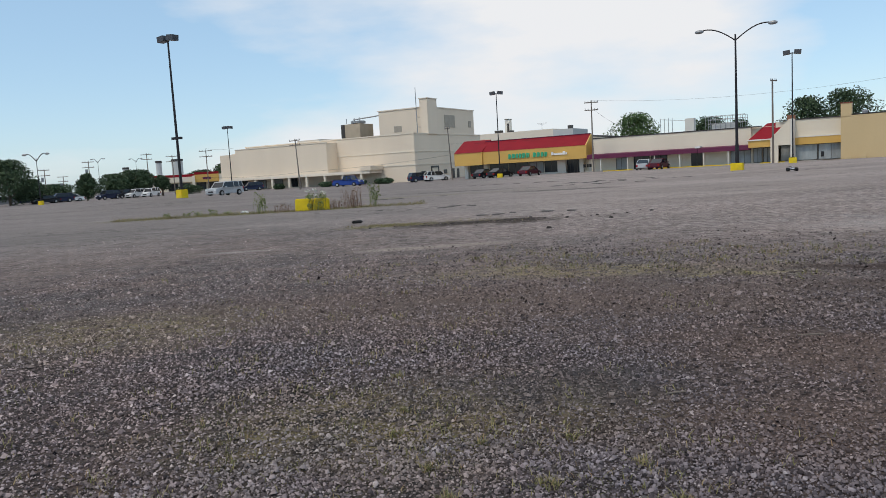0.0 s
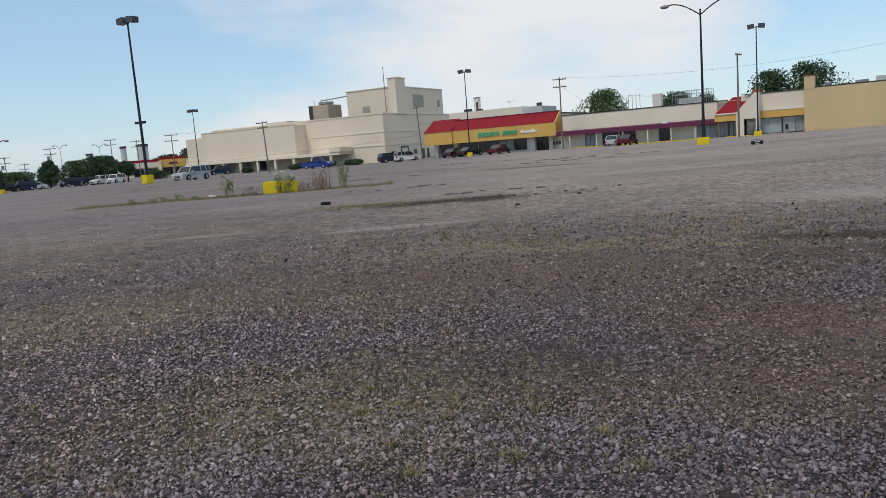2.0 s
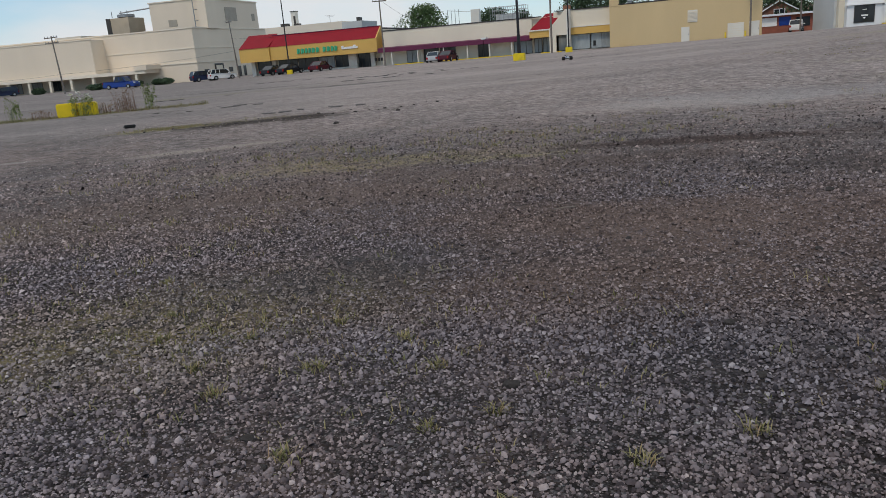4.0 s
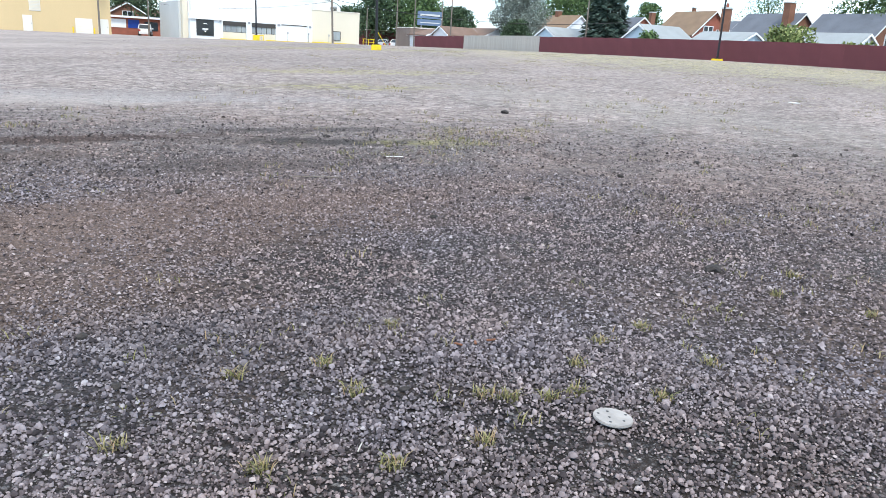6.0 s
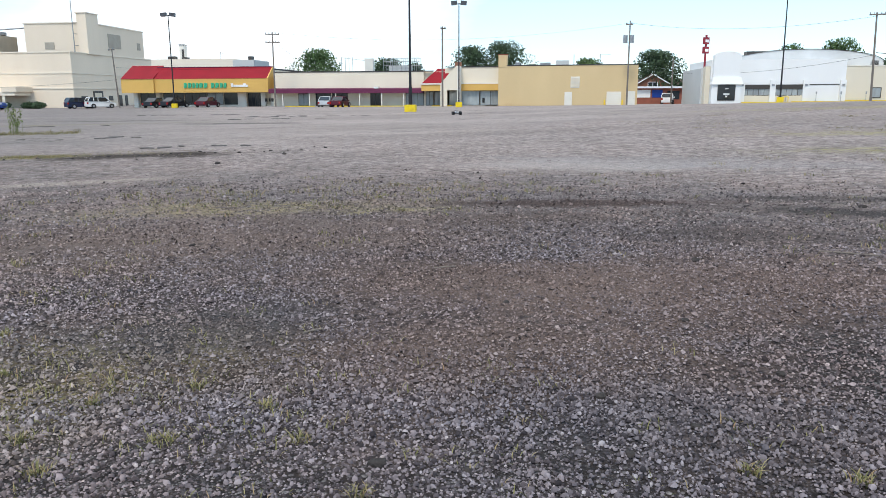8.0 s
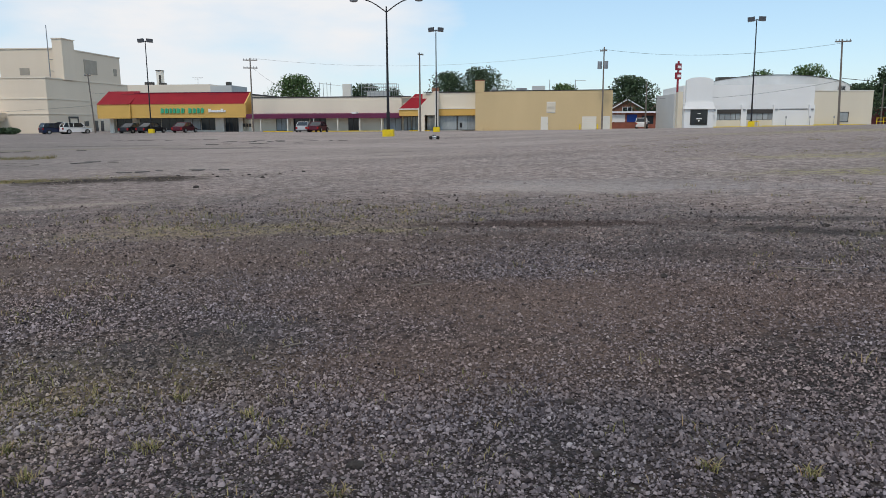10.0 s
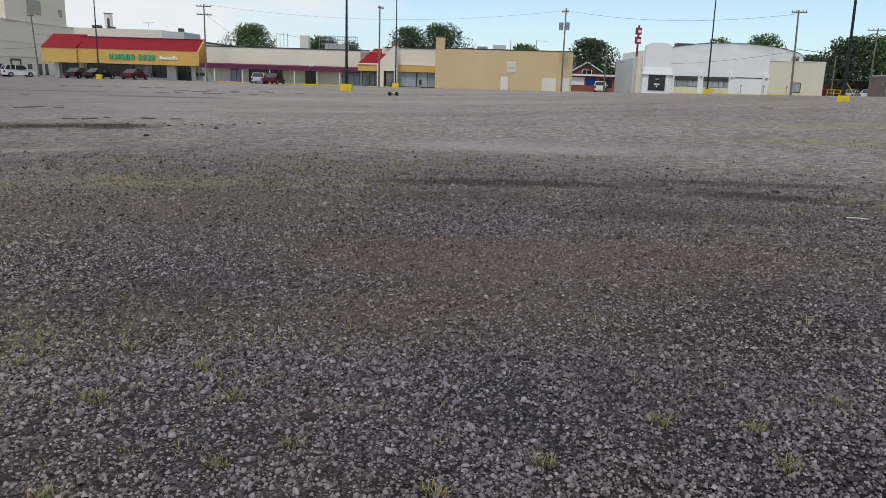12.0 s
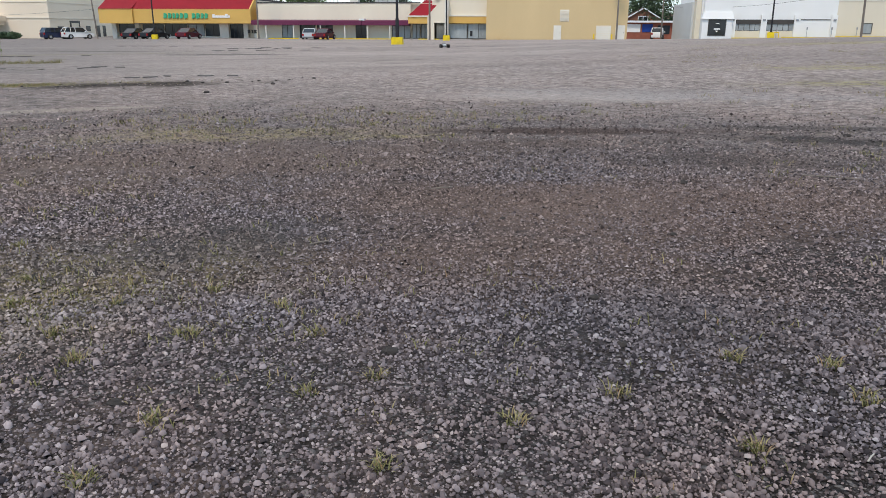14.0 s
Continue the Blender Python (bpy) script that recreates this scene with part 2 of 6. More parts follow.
    for k, q in (("From Min", -2.2), ("From Max", 1.2), ("To Min", 1.25), ("To Max", 0.95)):
        mr.inputs[k].default_value = q
    nt.links.new(sp.outputs["X"], mr.inputs["Value"])
    sc.operation = "SCALE"
    nt.links.new(last, sc.inputs[0])
    nt.links.new(mr.outputs["Result"], sc.inputs["Scale"])
    nt.links.new(sc.outputs["Vector"], b.inputs["Base Color"])
    return m


def glass_mat(name, color=(0.02, 0.025, 0.03), rough=0.08):
    m = mat(name, color, rough=rough, vary=0.3, scale=1.5, spec=0.45)
    return m


M_BEIGE = mat("beige painted block", (0.74, 0.635, 0.505), 0.85, vary=0.06, scale=6, bump=0.15, fine=12, streak=True)
M_BEIGE_B = mat("pale beige painted band", (0.76, 0.675, 0.555), 0.8, vary=0.06, scale=5)
M_BEIGE_D = mat("greyed beige panel", (0.38, 0.34, 0.28), 0.85, vary=0.1, scale=1.0)
M_CREAM = mat("cream stucco", (0.72, 0.645, 0.52), 0.85, vary=0.06, scale=5, streak=True)
M_TAN = mat("tan painted brick", (0.58, 0.44, 0.245), 0.85, vary=0.06, scale=4, bump=0.3, fine=14, streak=True)
M_YELLOW = mat("mustard fascia panel", (0.62, 0.38, 0.10), 0.6, vary=0.07, scale=3)
M_RED = mat("red metal roof", (0.235, 0.007, 0.016), 0.7, vary=0.12, scale=2.5, spec=0.2)
M_MAROON = mat("maroon awning", (0.12, 0.018, 0.058), 0.7, vary=0.12, scale=2)
M_WHITE = mat("white painted block", (0.74, 0.745, 0.735), 0.8, vary=0.05, scale=4, streak=True)
M_OFFWHITE = mat("off-white trim", (0.70, 0.67, 0.60), 0.75, vary=0.07, scale=2)
M_CREAMW = mat("creamy white block", (0.66, 0.60, 0.48), 0.8, vary=0.06, scale=4, streak=True)
M_ROOFW = mat("pale roof membrane", (0.55, 0.56, 0.56), 0.8, vary=0.15, scale=3)
M_ROOFD = mat("dark tar roof", (0.06, 0.055, 0.055), 0.95, vary=0.2, scale=3)
M_GLASS = glass_mat("dark shop glass")
M_GLASSP = mat("papered shop glass", (0.30, 0.33, 0.34), 0.25, vary=0.3, scale=0.8, streak=True)
M_FRAME = mat("bronze window frame", (0.05, 0.045, 0.04), 0.5, vary=0.1)
M_BLOCKY = mat("yellow painted concrete", (0.72, 0.53, 0.012), 0.75, vary=0.14, scale=0.5, bump=0.3, stain=(0.30, 0.24, 0.06))
M_POLE = mat("dark bronze steel pole", (0.022, 0.021, 0.024), 0.5, metal=0.3, vary=0.2, scale=1.0)
M_HEAD = mat("grey bronze lamp housing", (0.07, 0.072, 0.08), 0.5, metal=0.2, vary=0.2, scale=0.6)
M_GALV = mat("weathered galvanised metal", (0.30, 0.31, 0.32), 0.5, metal=0.6, vary=0.2, scale=0.6)
M_WOOD = mat("weathered pole wood", (0.175, 0.15, 0.13), 0.9, vary=0.25, scale=0.6, bump=0.4, streak=True)
M_FENCEW = mat("grey weathered fence board", (0.40, 0.375, 0.34), 0.9, vary=0.2, scale=0.5, random_tint=0.07, streak=True)
M_WALLR = mat("dark red painted wall", (0.125, 0.035, 0.042), 0.8, vary=0.16, scale=2.5, random_tint=0.05)
M_BRICK = mat("red house brick", (0.25, 0.085, 0.055), 0.9, vary=0.2, scale=1.0, bump=0.4, fine=16)
M_BRICKB = mat("brown house brick", (0.20, 0.095, 0.06), 0.9, vary=0.2, scale=1.0, bump=0.4, fine=16)
M_SHTAN = mat("tan shingles", (0.20, 0.138, 0.092), 0.95, vary=0.15, scale=1.5, fine=8, bump=0.4)
M_SHGREY = mat("slate grey shingles", (0.115, 0.125, 0.15), 0.95, vary=0.15, scale=1.5, fine=8, bump=0.4)
M_SHPALE = mat("pale grey shingles", (0.26, 0.28, 0.29), 0.95, vary=0.12, scale=1.5, fine=8, bump=0.3)
M_SHBROWN = mat("brown shingles", (0.17, 0.115, 0.09), 0.95, vary=0.15, scale=1.5, fine=8, bump=0.3)
M_SIDEB = mat("pale blue siding", (0.47, 0.58, 0.66), 0.7, vary=0.06, scale=2)
M_SIDEW = mat("white siding", (0.72, 0.74, 0.76), 0.7, vary=0.05, scale=2)
# plain grey block; also paints the white building's shaded side
M_GREYSHADE = mat("greyish block and shaded side", (0.52, 0.53, 0.52), 0.85, vary=0.06, scale=4)
M_SIGN = mat("green sign plastic", (0.05, 0.40, 0.21), 0.4, vary=0.08)
M_SIGNW = mat("white sign plastic", (0.78, 0.78, 0.76), 0.4, vary=0.05)
M_BROWNW = mat("greyish brown painted block", (0.24, 0.185, 0.155), 0.9, vary=0.1, scale=2)
M_BOARD = mat("faded blue sign board", (0.12, 0.17, 0.26), 0.6, vary=0.12)
M_SIGNR = mat("red sign panel", (0.26, 0.022, 0.035), 0.5, vary=0.1)
M_TYRE = mat("tyre rubber", (0.015, 0.015, 0.015), 0.85, vary=0.2, scale=0.3)
M_RIM = mat("alloy wheel", (0.45, 0.45, 0.46), 0.35, metal=0.8, vary=0.1)
M_LAMPGL = mat("headlight plastic", (0.65, 0.66, 0.66), 0.15, vary=0.05)
M_TAIL = mat("tail light plastic", (0.30, 0.008, 0.008), 0.25, vary=0.1)
M_BLACKP = mat("black plastic", (0.018, 0.018, 0.02), 0.55, vary=0.2)
M_ROOFBOX = mat("dusty beige roof plant", (0.46, 0.38, 0.28), 0.8, vary=0.12, scale=2)
M_CABLE = mat("black cable", (0.02, 0.02, 0.022), 0.7, vary=0.1)
M_BARK = mat("tree bark", (0.10, 0.075, 0.055), 0.95, vary=0.3, scale=0.5, bump=0.5, fine=10)
M_LEAF = island_mat("green leaves", [(0.0, (0.040, 0.072, 0.028)), (0.5, (0.072, 0.122, 0.043)), (1.0, (0.11, 0.17, 0.06))], 0.7)
M_LEAFD = island_mat("dark green leaves", [(0.0, (0.026, 0.046, 0.026)), (0.5, (0.045, 0.076, 0.038)), (1.0, (0.072, 0.11, 0.05))], 0.7)
M_LEAFS = island_mat("silvery grey-green leaves", [(0.0, (0.12, 0.145, 0.125)), (0.5, (0.19, 0.22, 0.19)), (1.0, (0.28, 0.31, 0.27))], 0.7)
M_NEEDLE = island_mat("blue-green needles", [(0.0, (0.035, 0.058, 0.048)), (0.5, (0.058, 0.092, 0.074)), (1.0, (0.085, 0.125, 0.10))], 0.8)
M_GRASS = island_mat("yellow-green grass blades", [(0.0, (0.10, 0.105, 0.04)), (0.45, (0.19, 0.18, 0.075)), (0.75, (0.27, 0.23, 0.12)), (1.0, (0.25, 0.165, 0.10))], 0.8)
M_WEEDG = island_mat("green weed leaves", [(0.0, (0.08, 0.115, 0.035)), (0.6, (0.17, 0.21, 0.07)), (1.0, (0.26, 0.28, 0.12))], 0.8)
M_WEEDR = island_mat("rusty dry weed stalks", [(0.0, (0.14, 0.085, 0.065)), (0.6, (0.21, 0.135, 0.105)), (1.0, (0.27, 0.19, 0.14))], 0.9)
M_FLOWER = island_mat("white weed flowers", [(0.0, (0.55, 0.55, 0.45)), (1.0, (0.75, 0.75, 0.68))], 0.8)
M_STONES = stone_mat("gravel stones", [(0.0, (0.022, 0.019, 0.021)), (0.2, (0.070, 0.061, 0.066)), (0.55, (0.152, 0.136, 0.143)), (0.88, (0.247, 0.223, 0.232)), (0.97, (0.30, 0.275, 0.283)), (1.0, (0.40, 0.376, 0.373))])
M_STONES_MID = stone_mat("brown-grey gravel stones", [(0.0, (0.030, 0.026, 0.026)), (0.3, (0.080, 0.069, 0.069)), (0.7, (0.180, 0.158, 0.156)), (0.95, (0.27, 0.240, 0.236)), (1.0, (0.36, 0.33, 0.32))])
M_STONES_DRY = stone_mat("dusty gravel stones", [(0.0, (0.085, 0.073, 0.070)), (0.35, (0.15, 0.130, 0.125)), (0.8, (0.26, 0.227, 0.217)), (1.0, (0.38, 0.342, 0.328))])
M_CLOD = mat("dark dirt clod", (0.035, 0.030, 0.028), 0.95, vary=0.35, scale=0.1, bump=0.6)
M_ASPH = mat("broken asphalt", (0.075, 0.069, 0.066), 0.95, vary=0.3, scale=0.3, bump=0.6)


# ---- mesh helpers ----
def box(bm, x0, x1, y0, y1, z0, z1, bev=0.0):
    r = bmesh.ops.create_cube(bm, size=1.0, matrix=Matrix.LocRotScale(((x0 + x1) / 2, (y0 + y1) / 2, (z0 + z1) / 2), None, (x1 - x0, y1 - y0, z1 - z0)))
    if bev:
        es = list({e for v in r["verts"] for e in v.link_edges})
        bmesh.ops.bevel(bm, geom=es, offset=bev, segments=2, affect="EDGES")
    return r["verts"]


def rod(bm, a, b, r0, r1=None, n=8):
    a, b = Vector(a), Vector(b)
    r1 = r0 if r1 is None else r1
    d = b - a
    m = Matrix.Translation((a + b) / 2) @ d.to_track_quat("Z", "Y").to_matrix().to_4x4()
    bmesh.ops.create_cone(bm, cap_ends=True, segments=n, radius1=r0, radius2=max(r1, 1e-4), depth=d.length, matrix=m)


def prism(bm, pts, d):
    """A solid from a flat polygon (points) pushed along d."""
    d = Vector(d)
    lo = [bm.verts.new(Vector(p)) for p in pts]
    hi = [bm.verts.new(Vector(p) + d) for p in pts]
    n = len(pts)
    bm.faces.new(lo)
    bm.faces.new(hi[::-1])
    for i in range(n):
        bm.faces.new((lo[i], hi[i], hi[(i + 1) % n], lo[(i + 1) % n]))
    bmesh.ops.recalc_face_normals(bm, faces=bm.faces)


def tube(name, pts, r, material, parent=None, n=6):
    """One connected pipe along the points."""
    pts = [Vector(p) for p in pts]
    vs, fs = [], []
    for i, p in enumerate(pts):
        d = (pts[min(i + 1, len(pts) - 1)] - pts[max(i - 1, 0)]).normalized()
        q = d.to_track_quat("Z", "Y")
        vs += [tuple(p + q @ Vector((r * math.cos(2 * math.pi * k / n), r * math.sin(2 * math.pi * k / n), 0))) for k in range(n)]
    for i in range(len(pts) - 1):
        fs += [(i * n + k, i * n + (k + 1) % n, (i + 1) * n + (k + 1) % n, (i + 1) * n + k) for k in range(n)]
    fs += [tuple(range(n))[::-1], tuple(range(len(vs) - n, len(vs)))]
    return raw(name, vs, fs, material, parent)


def part(name, bm, material, parent=None, label="", smooth=False):
    me = bpy.data.meshes.new(name)
    bm.to_mesh(me)
    bm.free()
    me.materials.append(material)
    if smooth:
        me.shade_smooth()
    ob = new(name, me)
    if parent is not None:
        ob.parent = parent
    if label:
        ob["label"] = label
    return ob


def raw(name, verts, faces, material, parent=None):
    me = bpy.data.meshes.new(name)
    me.from_pydata(verts, [], faces)
    me.materials.append(material)
    ob = new(name, me)
    if parent is not None:
        ob.parent = parent
    return ob


def thing(name, m, label, category, group="", kind=""):
    e = new(name)
    e.matrix_world = m
    e.empty_display_size = 0.3
    return tagged(e, label, category, group, kind)


def bx(name, material, parent, *dims, bev=0.0, label=""):
    bm = bmesh.new()
    box(bm, *dims, bev=bev)
    return part(name, bm, material, parent, label)


def ss(a, b, v):
    v = np.clip((v - a) / (b - a), 0, 1)
    return v * v * (3 - 2 * v)


def gz(x, y):
    """Height of the lot: rising to the east, a low swell by the tall lamp, falling to the big store."""
    return (1.5 * ss(8, 75, x) * (1 - ss(5, 110, y)) + 0.5 * np.exp(-((x + 23) ** 2 + (y - 65) ** 2) / 90.0)
            - 0.35 * ss(85, 135, y) * (1 - ss(-10, 15, x)))


def polar(az, r):
    x, y = r * math.sin(radians(az)), r * math.cos(radians(az))
    return x, y, float(gz(x, y))


# ---- ground ----
def ground_material():
    m = bpy.data.materials.new("worn gravel and asphalt")
    m.use_nodes = True
    nt = m.node_tree
    N, L = nt.nodes.new, nt.links.new
    b = nt.nodes["Principled BSDF"]
    b.inputs["Roughness"].default_value, b.inputs["Specular IOR Level"].default_value = 0.93, 0.2
    tc = N("ShaderNodeTexCoord").outputs["Object"]

    def noise_at(scale, detail=5, rough=0.55, vec=tc):
        n = N("ShaderNodeTexNoise")
        n.inputs["Scale"].default_value, n.inputs["Detail"].default_value, n.inputs["Roughness"].default_value = scale, detail, rough
        L(vec, n.inputs["Vector"])
        return n.outputs["Fac"]

    def span(v, a, c, lo=0.0, hi=1.0):
        r = N("ShaderNodeMapRange")
        r.interpolation_type = "SMOOTHSTEP"
        for k, q in (("From Min", a), ("From Max", c), ("To Min", lo), ("To Max", hi)):
            r.inputs[k].default_value = q
        L(v, r.inputs["Value"])
        return r.outputs["Result"]

    def op(kind, a, c):
        o = N("ShaderNodeMath")
        o.operation = kind
        for i, q in enumerate((a, c)):
            if isinstance(q, (int, float)):
                o.inputs[i].default_value = q
            else:
                L(q, o.inputs[i])
        return o.outputs[0]

    def blend(f, a, c):
        x = N("ShaderNodeMix")
        x.data_type = "RGBA"
        if isinstance(f, (int, float)):
            x.inputs[0].default_value = f
        else:
            L(f, x.inputs[0])
        for i, q in ((6, a), (7, c)):
            if isinstance(q, tuple):
                x.inputs[i].default_value = (*q, 1)
            else:
                L(q, x.inputs[i])
        return x.outputs[2]

    def pebbles(scale, ramp):
        v = N("ShaderNodeTexVoronoi")
        v.inputs["Scale"].default_value = scale
        L(tc, v.inputs["Vector"])
        c = N("ShaderNodeValToRGB")
        el = c.color_ramp.elements
        el[0].position, el[0].color, el[1].position, el[1].color = ramp[0][0], (*ramp[0][1], 1), ramp[-1][0], (*ramp[-1][1], 1)
        for p, q in ramp[1:-1]:
            el.new(p).color = (*q, 1)
        s = N("ShaderNodeSeparateColor")
        L(v.outputs["Color"], s.inputs[0])
        L(s.outputs[0], c.inputs["Fac"])
        return v.outputs["Distance"], c.outputs["Color"]

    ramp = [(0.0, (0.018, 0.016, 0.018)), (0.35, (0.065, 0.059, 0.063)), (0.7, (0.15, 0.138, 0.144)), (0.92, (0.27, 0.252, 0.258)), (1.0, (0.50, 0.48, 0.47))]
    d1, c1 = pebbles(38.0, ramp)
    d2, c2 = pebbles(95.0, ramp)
    # joints between pebbles: soil, with the shade of the gaps painted in
    soil_shade = (0.032, 0.026, 0.024)
    gravel = blend(span(noise_at(9.0), 0.4, 0.6), blend(span(d1, 0.36, 0.62), c1, soil_shade), blend(span(d2, 0.36, 0.62), c2, soil_shade))
    n_big, n_mid, n_fine = noise_at(0.16, 6), noise_at(0.7, 7, 0.62), noise_at(14.0, 4)
    dirt = blend(span(n_fine, 0.3, 0.7), (0.030, 0.022, 0.020), (0.225, 0.168, 0.150))
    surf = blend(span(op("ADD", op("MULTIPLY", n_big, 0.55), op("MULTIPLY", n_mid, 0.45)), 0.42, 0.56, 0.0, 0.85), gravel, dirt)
    sep = N("ShaderNodeSeparateXYZ")
    L(tc, sep.inputs[0])
    X, Y = sep.outputs["X"], sep.outputs["Y"]
    # paler dusty gravel, blended in by distance from the camera to fit its view
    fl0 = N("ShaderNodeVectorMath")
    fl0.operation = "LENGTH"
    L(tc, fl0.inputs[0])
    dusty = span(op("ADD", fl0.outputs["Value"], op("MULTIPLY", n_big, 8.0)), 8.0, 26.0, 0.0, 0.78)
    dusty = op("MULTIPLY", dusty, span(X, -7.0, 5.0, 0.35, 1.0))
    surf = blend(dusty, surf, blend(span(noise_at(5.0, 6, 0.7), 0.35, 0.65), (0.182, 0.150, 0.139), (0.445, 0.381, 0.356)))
    asph_c = blend(noise_at(0.35, 8, 0.65), (0.102, 0.087, 0.083), (0.252, 0.222, 0.211))
    asph = blend(span(noise_at(28.0, 3), 0.35, 0.75), asph_c, (0.27, 0.248, 0.238))
    asph = blend(span(op("SUBTRACT", X, op("MULTIPLY", Y, 0.12)), -8.0, 5.0, 0.0, 0.65), asph, blend(noise_at(0.35, 8, 0.65), (0.22, 0.182, 0.166), (0.445, 0.381, 0.352)))
    # paved lot beyond about 24 m ahead and to the left
    edge = op("ADD", op("ADD", op("MULTIPLY", Y, 1.0), op("MULTIPLY", X, -0.45)), op("MULTIPLY", noise_at(0.22, 6), 16.0))
    paved = span(edge, 26.0, 36.0, 0.0, 0.85)
    surf = blend(paved, surf, asph)
    # broad worn lanes and old repairs
    mq = N("ShaderNodeMapping")
    mq.inputs["Rotation"].default_value = (0, 0, radians(8))
    mq.inputs["Scale"].default_value = (0.035, 0.16, 1)
    L(tc, mq.inputs["Vector"])
    lanes = span(noise_at(1.0, 7, 0.6, mq.outputs["Vector"]), 0.38, 0.62)
    lanes_far = op("MULTIPLY", span(fl0.outputs["Value"], 9.0, 26.0), 0.26)
    surf = blend(op("MULTIPLY", op("SUBTRACT", 1.0, lanes), lanes_far), surf, (0.085, 0.077, 0.073))
    # long cracks in the pavement
    mp = N("ShaderNodeMapping")
    mp.inputs["Rotation"].default_value = (0, 0, radians(-30))
    mp.inputs["Scale"].default_value = (0.10, 0.28, 1)
    L(tc, mp.inputs["Vector"])
    dist = N("ShaderNodeVectorMath")
    dist.operation = "ADD"
    nv = N("ShaderNodeTexNoise")
    nv.inputs["Scale"].default_value, nv.inputs["Detail"].default_value = 0.5, 5
    L(tc, nv.inputs["Vector"])
    L(mp.outputs["Vector"], dist.inputs[0])
    L(nv.outputs["Color"], dist.inputs[1])
    vc = N("ShaderNodeTexVoronoi")
    vc.feature = "DISTANCE_TO_EDGE"
    vc.inputs["Scale"].default_value = 1.0
    L(dist.outputs["Vector"], vc.inputs["Vector"])
    crack = op("MULTIPLY", span(vc.outputs["Distance"], 0.0, 0.02, 1.0, 0.0), op("MULTIPLY", paved, span(noise_at(0.12), 0.45, 0.6)))
    surf = blend(op("MULTIPLY", crack, 0.85), surf, (0.03, 0.029, 0.028))

    # soil darkened close by: paints shade into the gaps between loose stones
    gap_shade = N("ShaderNodeVectorMath")
    gap_shade.operation = "SCALE"
    L(surf, gap_shade.inputs[0])
    L(span(fl0.outputs["Value"], 6.0, 11.0, 0.60, 1.0), gap_shade.inputs["Scale"])
    surf = gap_shade.outputs["Vector"]
    # coarse grain: scuffs, drifts and bare streaks a hand to a stride across
    n_patch = noise_at(3.2, 9, 0.72)
    scuff = op("ADD", op("MULTIPLY", n_patch, 0.6), op("MULTIPLY", noise_at(0.9, 9, 0.74), 0.4))
    gain = N("ShaderNodeVectorMath")
    gain.operation = "SCALE"
    L(surf, gain.inputs[0])
    calm = span(fl0.outputs["Value"], 14.0, 40.0, 1.0, 0.35)
    L(op("ADD", 1.0, op("ADD", op("MULTIPLY", span(scuff, 0.34, 0.66, -0.40, 0.44), calm), op("MULTIPLY", span(noise_at(19.0, 6, 0.76), 0.34, 0.66, -0.42, 0.46), calm))), gain.inputs["Scale"])
    surf = gain.outputs["Vector"]

    # spun-out dark damp tracks, a drifting ring of dug-up soil
    def blob(cx, cy, ax, ay, turn):
        q = N("ShaderNodeMapping")
        q.vector_type = "TEXTURE"
        q.inputs["Location"].default_value, q.inputs["Rotation"].default_value, q.inputs["Scale"].default_value = (cx, cy, 0), (0, 0, radians(turn)), (ax, ay, 1)
        L(tc, q.inputs["Vector"])
        ln = N("ShaderNodeVectorMath")
        ln.operation = "LENGTH"
        fl = N("ShaderNodeVectorMath")
        fl.operation = "MULTIPLY"
        fl.inputs[1].default_value = (1, 1, 0)
        L(q.outputs["Vector"], fl.inputs[0])
        L(fl.outputs["Vector"], ln.inputs[0])
        ragged = op("ADD", op("MULTIPLY", op("SUBTRACT", n_mid, 0.5), 2.2), op("MULTIPLY", op("SUBTRACT", n_patch, 0.5), 1.6))
        return span(op("ADD", ln.outputs["Value"], ragged), 0.35, 1.3, 1.0, 0.0)

    grit = span(op("ADD", op("MULTIPLY", noise_at(55.0, 4, 0.7), 0.7), op("MULTIPLY", noise_at(6.0, 5, 0.7), 0.3)), 0.3, 0.7, 0.25, 1.85)
    for cx, cy, ax, ay, turn, c, k in BLOBS:
        tint = N("ShaderNodeVectorMath")
        tint.operation = "SCALE"
        tint.inputs[0].default_value = c
        L(grit, tint.inputs["Scale"])
        cover = op("MULTIPLY", blob(cx, cy, ax, ay, turn), k)
        if c[1] > 1.5 * c[2]:  # growth comes up in tufts
            cover = op("MULTIPLY", cover, span(n_patch, 0.42, 0.58))
        surf = blend(cover, surf, tint.outputs["Vector"])
    # thin yellow-green growth
    gmask = op("MULTIPLY", span(noise_at(0.11, 6), 0.50, 0.68), span(noise_at(2.6, 6, 0.7), 0.50, 0.66))
    east = span(op("ADD", X, op("MULTIPLY", Y, -0.1)), 18.0, 60.0, 0.25, 1.0)
    surf = blend(op("MULTIPLY", gmask, op("MULTIPLY", east, 0.75)), surf, (0.19, 0.18, 0.075))
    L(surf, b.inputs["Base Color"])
    bp = N("ShaderNodeBump")
    bp.inputs["Strength"].default_value, bp.inputs["Distance"].default_value = 0.9, 0.02
    hgt = op("ADD", op("MULTIPLY", d1, -0.8), op("ADD", op("MULTIPLY", d2, -0.4), op("ADD", op("MULTIPLY", n_fine, 0.7), op("MULTIPLY", n_patch, 3.0))))
    L(op("MULTIPLY", hgt, span(paved, 0, 1, 1.0, 0.5)), bp.inputs["Height"])
    L(bp.outputs["Normal"], b.inputs["Normal"])
    return m


